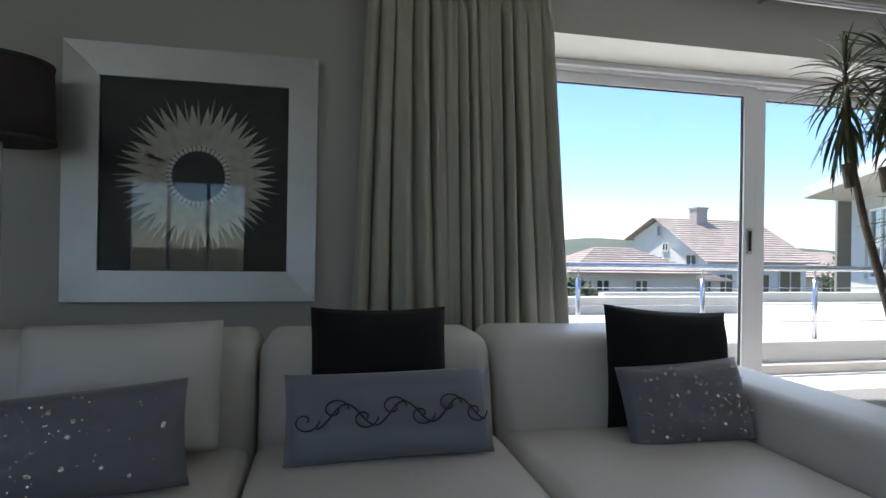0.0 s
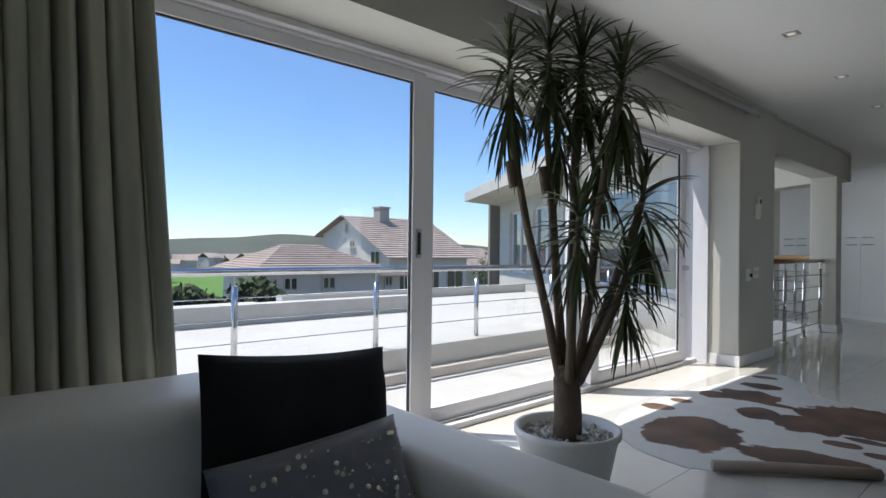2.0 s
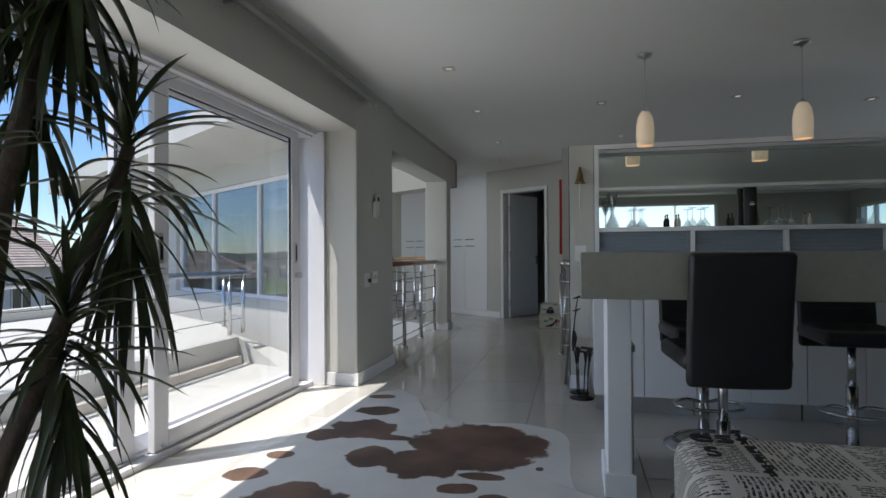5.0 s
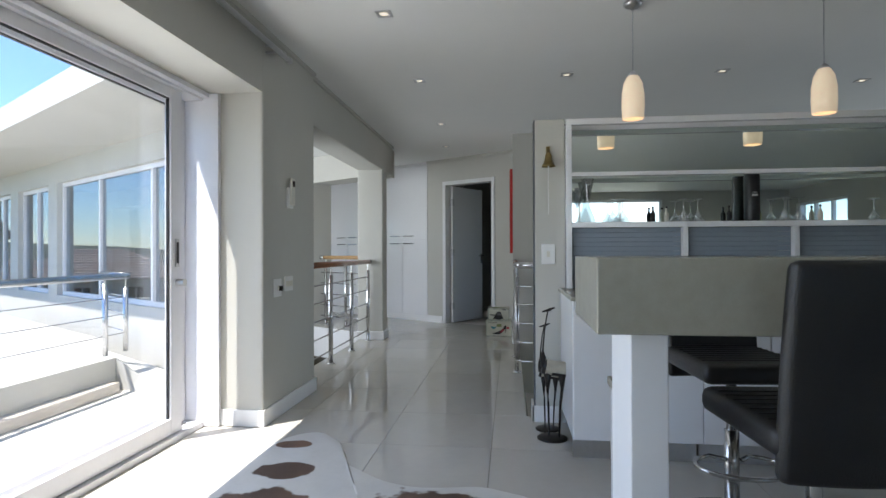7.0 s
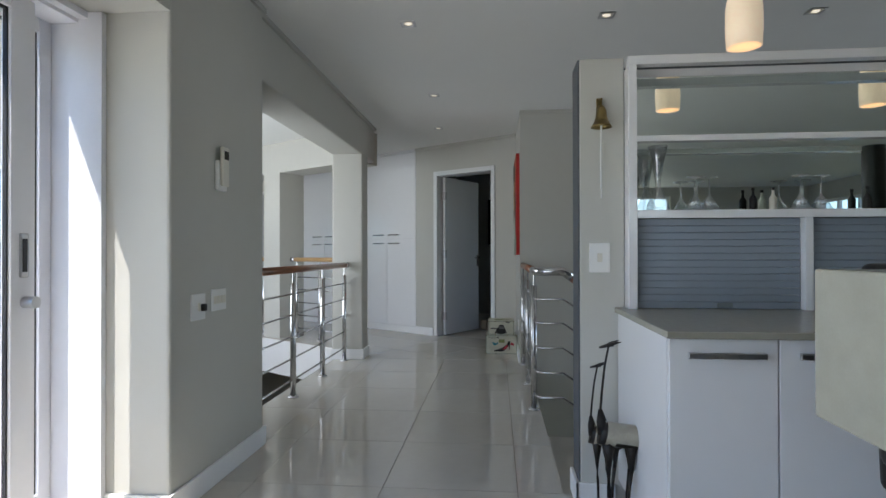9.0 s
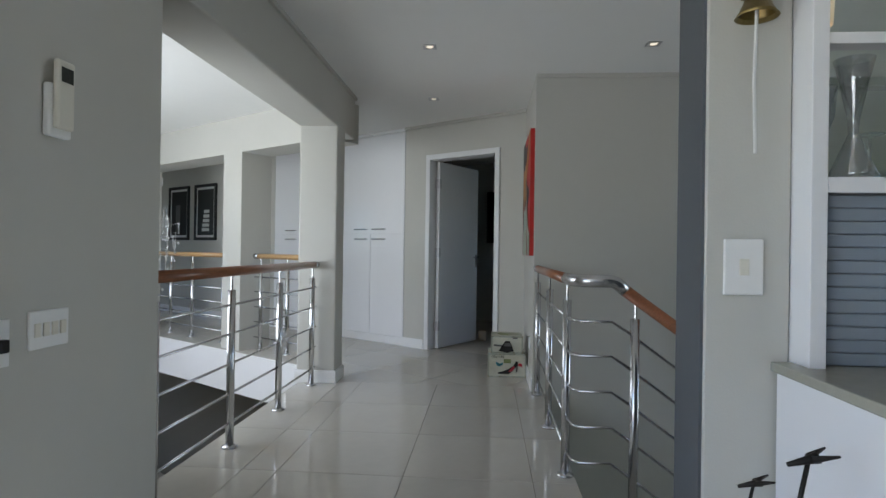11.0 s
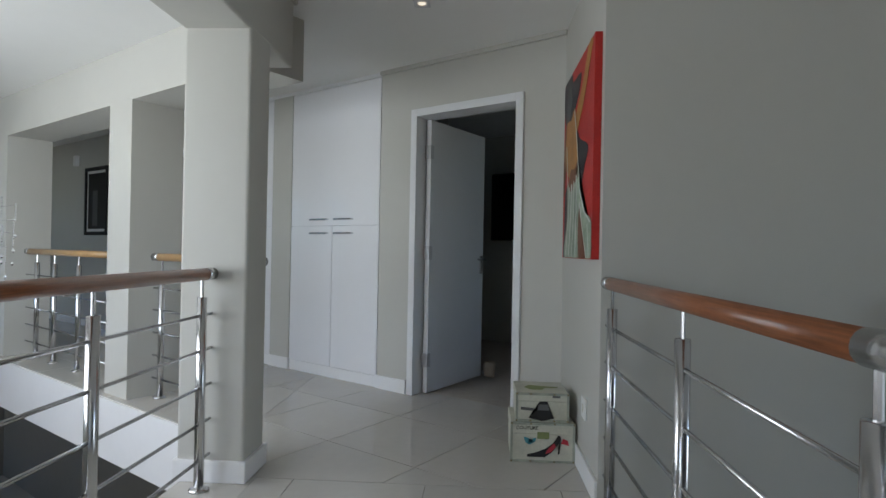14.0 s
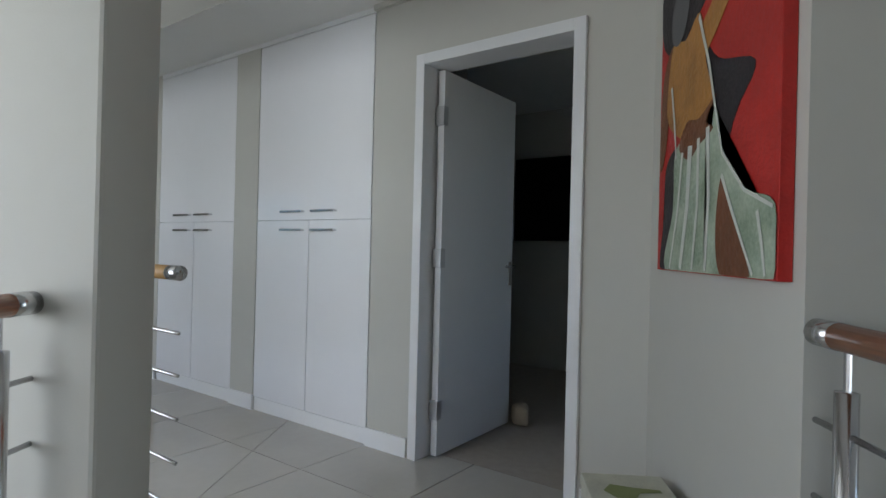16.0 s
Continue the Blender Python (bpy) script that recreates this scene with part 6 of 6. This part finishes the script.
paint(curved([(0.03, 0.80), (0.02, 0.99), (0.30, 0.99), (0.34, 0.94), (0.62, 0.92), (0.52, 0.82), (0.34, 0.76), (0.20, 0.72)]), BLACKOIL, 0.0)
paint(curved([(0.44, 0.72), (0.60, 0.60), (0.86, 0.52), (0.74, 0.42), (0.66, 0.32), (0.54, 0.42), (0.46, 0.56)]), BLACKOIL, 0.0)
paint(curved([(0.10, 0.36), (0.26, 0.40), (0.24, 0.20), (0.18, 0.01), (0.04, 0.01), (0.08, 0.18)]), BLACKOIL, 0.0)
paint(curved([(0.02, 0.56), (0.06, 0.70), (0.16, 0.76), (0.14, 0.60), (0.08, 0.40), (0.02, 0.36)]), BROWNOIL, 0.0012)
paint(curved([(0.95, 0.985), (0.84, 0.985), (0.66, 0.84), (0.42, 0.72), (0.28, 0.66), (0.30, 0.56), (0.46, 0.62), (0.72, 0.76), (0.90, 0.92)]), OCHREOIL, 0.0012)
paint(curved([(0.16, 0.76), (0.30, 0.74), (0.44, 0.78), (0.50, 0.62), (0.58, 0.48), (0.46, 0.40), (0.24, 0.44), (0.10, 0.54)]), OCHREOIL, 0.0018)
paint(curved([(0.14, 0.80), (0.16, 0.90), (0.25, 0.93), (0.33, 0.86), (0.28, 0.77), (0.20, 0.75)]), INKGREY, 0.0024)
paint(curved([(0.22, 0.40), (0.46, 0.42), (0.60, 0.46), (0.66, 0.34), (0.82, 0.22), (0.99, 0.17), (0.99, 0.005), (0.60, 0.003), (0.12, 0.003), (0.20, 0.20)]), GREENOIL, 0.0024)
paint(curved([(0.66, 0.27), (0.72, 0.18), (0.86, 0.005), (0.66, 0.005), (0.62, 0.14)]), BROWNOIL, 0.0036)
paint(curved([(0.26, 0.40), (0.34, 0.47), (0.46, 0.46), (0.60, 0.50), (0.52, 0.44), (0.58, 0.41), (0.46, 0.38), (0.36, 0.35)]), BROWNOIL, 0.0036)
for line, w in (([(0.44, 0.77), (0.54, 0.60), (0.60, 0.46), (0.66, 0.33), (0.82, 0.215), (0.985, 0.165)], 0.008), ([(0.66, 0.27), (0.74, 0.17), (0.88, 0.01)], 0.008), ([(0.30, 0.38), (0.26, 0.20), (0.18, 0.01)], 0.010), ([(0.38, 0.39), (0.36, 0.20), (0.30, 0.01)], 0.020),
                ([(0.46, 0.40), (0.46, 0.20), (0.42, 0.01)], 0.012), ([(0.54, 0.42), (0.56, 0.22), (0.54, 0.01)], 0.014), ([(0.90, 0.16), (0.93, 0.08), (0.95, 0.01)], 0.008), ([(0.16, 0.62), (0.20, 0.50), (0.23, 0.37)], 0.008)):
    streak(line, w, WHITEOIL, 0.0048)

# framed painting on the stairwell wall, abstract shapes
spn = thing("stair_painting", "framed painting of soft pink and orange shapes", "painting")
SM = Matrix(((0, 0, -1, 9.118), (-1, 0, 0, -0.165), (0, 1, 0, 0.105), (0, 0, 0, 1)))
SW, SH = 1.02, 0.81


def on_stair(name, x0, z0, x1, z1, d0, d1, material):
    part(name, box(x0, z0, d0, x1, z1, d1, 0.001, 1, SM), material, spn)


on_stair("frame_bar", 0, 0, SW, 0.028, 0, 0.03, FRAMEWOOD)
on_stair("frame_bar", 0, SH - 0.028, SW, SH, 0, 0.03, FRAMEWOOD)
on_stair("frame_bar", 0, 0.028, 0.028, SH - 0.028, 0, 0.03, FRAMEWOOD)
on_stair("frame_bar", SW - 0.028, 0.028, SW, SH - 0.028, 0, 0.03, FRAMEWOOD)
on_stair("mount", 0.028, 0.028, SW - 0.028, SH - 0.028, 0.002, 0.012, MOUNT)


def patch(pts, material, lift):
    bm = flat(pts, SM @ Matrix.Translation((0, 0, 0.0125 + lift)), 0.001)
    bmesh.ops.triangulate(bm, faces=[f for f in bm.faces if len(f.verts) > 4])
    part("paint_patch", bm, material, spn)


patch([(0.11, 0.11), (0.91, 0.11), (0.91, 0.70), (0.11, 0.70)], BLUEOIL, 0)
patch([(0.11, 0.11), (0.91, 0.11), (0.91, 0.25), (0.5, 0.28), (0.11, 0.24)], ORANGEOIL, 0.0012)
patch([(0.11, 0.24), (0.30, 0.27), (0.33, 0.36), (0.28, 0.44), (0.20, 0.46), (0.11, 0.42)], YELLOWOIL, 0.0012)
patch([(0.55, 0.52), (0.91, 0.50), (0.91, 0.70), (0.60, 0.70)], GREENOIL, 0.0012)
patch([(0.24, 0.45), (0.25, 0.56), (0.32, 0.635), (0.43, 0.635), (0.50, 0.56), (0.70, 0.48), (0.91, 0.44), (0.91, 0.40), (0.5, 0.40), (0.30, 0.42)], BROWNOIL, 0.0024)
patch([(0.28, 0.45), (0.28, 0.56), (0.34, 0.61), (0.41, 0.60), (0.47, 0.52), (0.62, 0.47), (0.80, 0.42), (0.91, 0.38), (0.91, 0.16), (0.6, 0.14), (0.40, 0.22), (0.30, 0.36)], PINKOIL, 0.0036)


# shoe storage boxes
def trunk_box(name, label, x0, y0, z0, x1, y1, z1, big):
    tb = thing(name, label, "box", "storage boxes")
    part("body", box(x0, y0, z0, x1, y1, z0 + (z1 - z0) * 0.72, 0.003), BOXPAPER, tb)
    lid = part("lid", box(x0 - 0.003, y0 - 0.003, z0 + (z1 - z0) * 0.725, x1 + 0.003, y1 + 0.003, z1, 0.003), BOXPAPER, tb)
    ed = bmesh.new()
    for y in (y0, y1):
        add_box(ed, x0 - 0.0045, y - 0.006, z0, x0 + 0.006, y + 0.006, z1 + 0.001)
    for z in (z0 + 0.006, z1 - 0.004):
        add_box(ed, x0 - 0.005, y0, z - 0.006, x0 + 0.004, y1, z + 0.005)
    part("edging", ed, BOXEDGE, tb)
    for y in (y0, (y0 + y1) / 2 - 0.06, (y0 + y1) / 2 + 0.06, y1):
        for z in (z0 + 0.006, z1 - 0.004):
            part("stud", box(x0 - 0.0075, y - 0.004, z - 0.004, x0 - 0.005, y + 0.004, z + 0.004, 0.001), BRASS, tb)
    return tb


b1 = trunk_box("storage_box", "cream printed storage box with a red and black shoe", 9.59, 1.02, 0.0, 9.87, 1.335, 0.20, True)
FM = Matrix(((0, 0, -1, 9.5855), (-1, 0, 0, 1.335), (0, 1, 0, 0.0), (0, 0, 0, 1)))
lettering("lettering", "COUTURE", 0.024, FM @ Matrix.Translation((0.022, 0.166, 0.0005)), INK, b1)


def deco(pts, material, parent, m, lift=0.0):
    bm = flat(pts, m @ Matrix.Translation((0, 0, lift)), 0.0008)
    bmesh.ops.triangulate(bm, faces=[f for f in bm.faces if len(f.verts) > 4])
    part("print_shape", bm, material, parent)


deco([(0.08, 0.028), (0.17, 0.028), (0.20, 0.05), (0.235, 0.09), (0.25, 0.135), (0.235, 0.14), (0.21, 0.10), (0.17, 0.07), (0.12, 0.05), (0.08, 0.04)], INK, b1, FM)
deco([(0.17, 0.045), (0.20, 0.055), (0.225, 0.085), (0.215, 0.10), (0.19, 0.075)], REDPRINT, b1, FM, 0.001)
deco([(0.235, 0.045), (0.243, 0.045), (0.25, 0.125), (0.24, 0.125)], INK, b1, FM)
deco([(0.25, 0.10), (0.29, 0.09), (0.285, 0.115), (0.26, 0.125)], REDPRINT, b1, FM)
deco([(0.06, 0.13), (0.09, 0.12), (0.085, 0.10), (0.10, 0.10), (0.105, 0.12), (0.125, 0.125), (0.12, 0.105), (0.09, 0.09), (0.07, 0.10)], TEAL, b1, FM)
deco([(0.13, 0.12), (0.19, 0.12), (0.19, 0.155), (0.13, 0.155)], OLIVEPRINT, b1, FM)
b2 = trunk_box("storage_box", "smaller cream printed box with a black dress stacked on top", 9.605, 1.05, 0.2015, 9.865, 1.31, 0.347, False)
GM = Matrix(((0, 0, -1, 9.6005), (-1, 0, 0, 1.31), (0, 1, 0, 0.2015), (0, 0, 0, 1)))
deco([(0.06, 0.02), (0.13, 0.005), (0.19, 0.02), (0.165, 0.06), (0.155, 0.105), (0.115, 0.105), (0.105, 0.06)], INK, b2, GM)
deco([(0.105, 0.06), (0.165, 0.06), (0.16, 0.09), (0.11, 0.09)], INKGREY, b2, GM, 0.001)
deco([(0.02, 0.06), (0.09, 0.055), (0.09, 0.07), (0.02, 0.075)], INKGREY, b2, GM)
deco([(0.18, 0.125), (0.22, 0.125), (0.22, 0.135), (0.18, 0.135)], INKGREY, b2, GM)
TM = Matrix(((0, 1, 0, 9.625), (-1, 0, 0, 1.285), (0, 0, 1, 0.3485), (0, 0, 0, 1)))
deco([(0.02, 0.10), (0.05, 0.05), (0.11, 0.05), (0.13, 0.09), (0.20, 0.10), (0.20, 0.12), (0.12, 0.13), (0.05, 0.15)], OLIVEPRINT, b2, TM)

# gallery pictures
for u0, u1, tag in ((4.07, 4.68, "black framed monochrome print of pale curves"), (4.85, 5.48, "black framed monochrome print of stacked stones")):
    gp_ = thing("gallery_picture", tag, "picture", "gallery pictures")
    for a in ((u0, 1.18, u1, 1.225), (u0, 2.005, u1, 2.05), (u0, 1.225, u0 + 0.045, 2.005), (u1 - 0.045, 1.225, u1, 2.005)):
        part("frame_bar", askbox(a[0], -0.03, a[1], a[2], -0.001, a[3], 0.002), BLACKPRINT, gp_)
    part("mount", askbox(u0 + 0.045, -0.012, 1.225, u1 - 0.045, -0.002, 2.005), PAPERWHITE, gp_)
    part("print", askbox(u0 + 0.08, -0.014, 1.26, u1 - 0.08, -0.0125, 1.97), BLACKPRINT, gp_)
    um = (u0 + u1) / 2
    if "stones" in tag:
        part("print_shape", askbox(um - 0.04, -0.016, 1.30, um + 0.10, -0.0145, 1.75, 0.0), INKGREY, gp_)
    else:
        for q in range(5):
            part("print_shape", askbox(um - 0.11, -0.016, 1.32 + q * 0.07, um + 0.10 - q * 0.015, -0.0145, 1.37 + q * 0.07, 0.0), PAPERWHITE, gp_)
sn = thing("alarm_sensor", "small white motion sensor high on the gallery wall", "sensor")
part("case", askbox(5.72, -0.05, 2.10, 5.80, -0.001, 2.24, 0.008), PLASTIC, sn)

# crystal chandelier
CHX, CHY, CHZ = 9.6, 4.66, 1.12
chd = thing("chandelier", "burst chandelier of chrome wires and hanging crystals", "chandelier")
part("canopy", lathe([(0.11, 0), (0.11, -0.06), (0.10, -0.065), (0.0, -0.066)], CHX, CHY, CEILZ, 32), STEEL, chd, "", True)
part("cable", tube([(CHX, CHY, CEILZ - 0.06), (CHX + 0.02, CHY, 2.1), (CHX - 0.015, CHY, 1.7), (CHX, CHY, CHZ)], 0.005, 8), BRUSHED, chd, "", True)
hub = bmesh.new()
bmesh.ops.create_icosphere(hub, subdivisions=3, radius=0.085, matrix=Matrix.Translation((CHX, CHY, CHZ)))
part("hub", hub, STEEL, chd, "polished chrome ball", True)
rnd = random.Random(21)
wires, crystals = bmesh.new(), bmesh.new()
octo = ((1, 0, 0), (0, 1, 0), (-1, 0, 0), (0, -1, 0), (0, 0, 1), (0, 0, -1))
octf = ((0, 1, 4), (1, 2, 4), (2, 3, 4), (3, 0, 4), (1, 0, 5), (2, 1, 5), (3, 2, 5), (0, 3, 5))


def crystal(p, r):
    v = [crystals.verts.new((p.x + r * o[0], p.y + r * o[1], p.z + r * 1.2 * o[2])) for o in octo]
    for f in octf:
        crystals.faces.new([v[i] for i in f])


for k in range(150):
    d = Vector((rnd.gauss(0, 1), rnd.gauss(0, 1), rnd.gauss(0, 0.8))).normalized()
    L = rnd.uniform(0.28, 0.52)
    c = Vector((CHX, CHY, CHZ))
    p = c + d * L + Vector((0, 0, 0.06 * L))
    add_tube(wires, [c + d * 0.08, c + d * L * 0.6 + Vector((0, 0, 0.04)) + Vector((rnd.gauss(0, 0.01), rnd.gauss(0, 0.01), 0)), p], 0.0016, 4)
    for q in range(rnd.randint(5, 10)):
        crystal(p - Vector((0, 0, 0.016 * q)), 0.0065)
    crystal(p - Vector((0, 0, 0.19)), 0.013)
tagged(part("wires", wires, CHROMEMESH, chd, "fine chrome wires"), kind="stuff")
tagged(part("crystals", crystals, CRYSTAL, chd, "strings of clear crystals"), kind="stuff")

# wire rack in the lower hall
rk = thing("wire_rack", "black wrought iron arched rack on the lower floor", "rack")
RKM = Matrix.Translation((14.0, 8.5, -2.9)) @ Matrix.Rotation(math.atan2(AD.y, AD.x), 4, "Z")
for y in (-0.13, 0.13):
    arch = [(-0.27, y, 0), (-0.27, y, 0.9)] + [(-0.27 * math.cos(math.pi * i / 10), y, 0.9 + 0.27 * math.sin(math.pi * i / 10)) for i in range(1, 10)] + [(0.27, y, 0.9), (0.27, y, 0)]
    part("arch", tube([RKM @ Vector(p) for p in arch], 0.012, 8), IRON, rk)
for z in (0.15, 0.40, 0.65, 0.9):
    bm = bmesh.new()
    for i in range(9):
        x = -0.27 + 0.0675 * i
        add_tube(bm, [RKM @ Vector((x, -0.13, z)), RKM @ Vector((x, 0.13, z))], 0.005, 6)
    for y in (-0.13, 0.0, 0.13):
        add_tube(bm, [RKM @ Vector((-0.27, y, z)), RKM @ Vector((0.27, y, z))], 0.007, 6)
    part("shelf", bm, IRON, rk)

# ---- floor tiles ----
TX, TY = 0.62, 0.61


def tile_mesh(w, d):
    bm = box(0.0015, 0.0015, -0.012, w - 0.0015, d - 0.0015, 0.0, 0.0)
    me = bpy.data.meshes.new("tile")
    bm.to_mesh(me)
    bm.free()
    me.materials.append(TILE)
    return me


full = tile_mesh(TX, TY)
lounge = bpy.data.objects["floor_lounge"]
hall = bpy.data.objects["floor_hall"]


def lay(parent, x0, y0, x1, y1):
    """Tiles on the common grid, cut at the edges of the field."""
    count = 0
    ix = math.floor((x0 - 9.25) / TX)
    while 9.25 + ix * TX < x1:
        iy = math.floor((y0 - 1.135) / TY)
        while 1.135 + iy * TY < y1:
            a, b = max(9.25 + ix * TX, x0), min(9.25 + (ix + 1) * TX, x1)
            c, d = max(1.135 + iy * TY, y0), min(1.135 + (iy + 1) * TY, y1)
            if b - a > 0.01 and d - c > 0.01:
                whole = abs(b - a - TX) < 1e-6 and abs(d - c - TY) < 1e-6
                ob = new("tile", full if whole else tile_mesh(b - a, d - c))
                ob.parent = parent
                ob.location = (a, c, 0)
                count += 1
            iy += 1
        ix += 1
    return count


lay(lounge, -3.7, -2.53, 6.15, YW)
rest = box(-3.7, -5.2, -0.012, 6.03, -2.53, 0)
tagged(part("tiles", rest, TILE, lounge), kind="stuff")
lay(hall, 6.15, 0.93, 9.25, YW)
lay(hall, XA, YW, 9.25, 2.86)


def clip(poly, a, b, c):
    """Keeps the part of a polygon where a*x + b*y >= c."""
    res = []
    for i, p in enumerate(poly):
        q = poly[(i + 1) % len(poly)]
        dp, dq = a * p[0] + b * p[1] - c, a * q[0] + b * q[1] - c
        if dp >= 0:
            res.append(p)
        if dp * dq < 0:
            k = dp / (dp - dq)
            res.append((p[0] + (q[0] - p[0]) * k, p[1] + (q[1] - p[1]) * k))
    return res


# askew tiles of the gallery, cut where they meet the hall's straight ones
base_v = AN.x * AO.x + AN.y * AO.y
for i in range(-4, 14):
    for j in range(-4, 1):
        g0 = 0.0025
        cell = [ask(0.31 + i * TX + g0, j * TY + 0.15 + g0 - 0.61), ask(0.31 + (i + 1) * TX - g0, j * TY + 0.15 + g0 - 0.61), ask(0.31 + (i + 1) * TX - g0, (j + 1) * TY + 0.15 - g0 - 0.61), ask(0.31 + i * TX + g0, (j + 1) * TY + 0.15 - g0 - 0.61)]
        for half in (0, 1):
            poly = clip(cell, 1, 0, 9.2525)
            poly = clip(poly, 0, 1, 1.002)
            poly = clip(poly, -AN.x, -AN.y, -base_v - 0.15)
            if half == 0:
                poly = clip(poly, 0, -1, -2.858)
            else:
                poly = clip(poly, 0, 1, 2.862)
                poly = clip(poly, AN.x, AN.y, base_v - 1.419)
            area = sum(p[0] * poly[(k + 1) % len(poly)][1] - poly[(k + 1) % len(poly)][0] * p[1] for k, p in enumerate(poly)) if len(poly) > 2 else 0
            if abs(area) > 0.004:
                part("tile", prism(poly, -0.012, 0.0), TILE, hall)
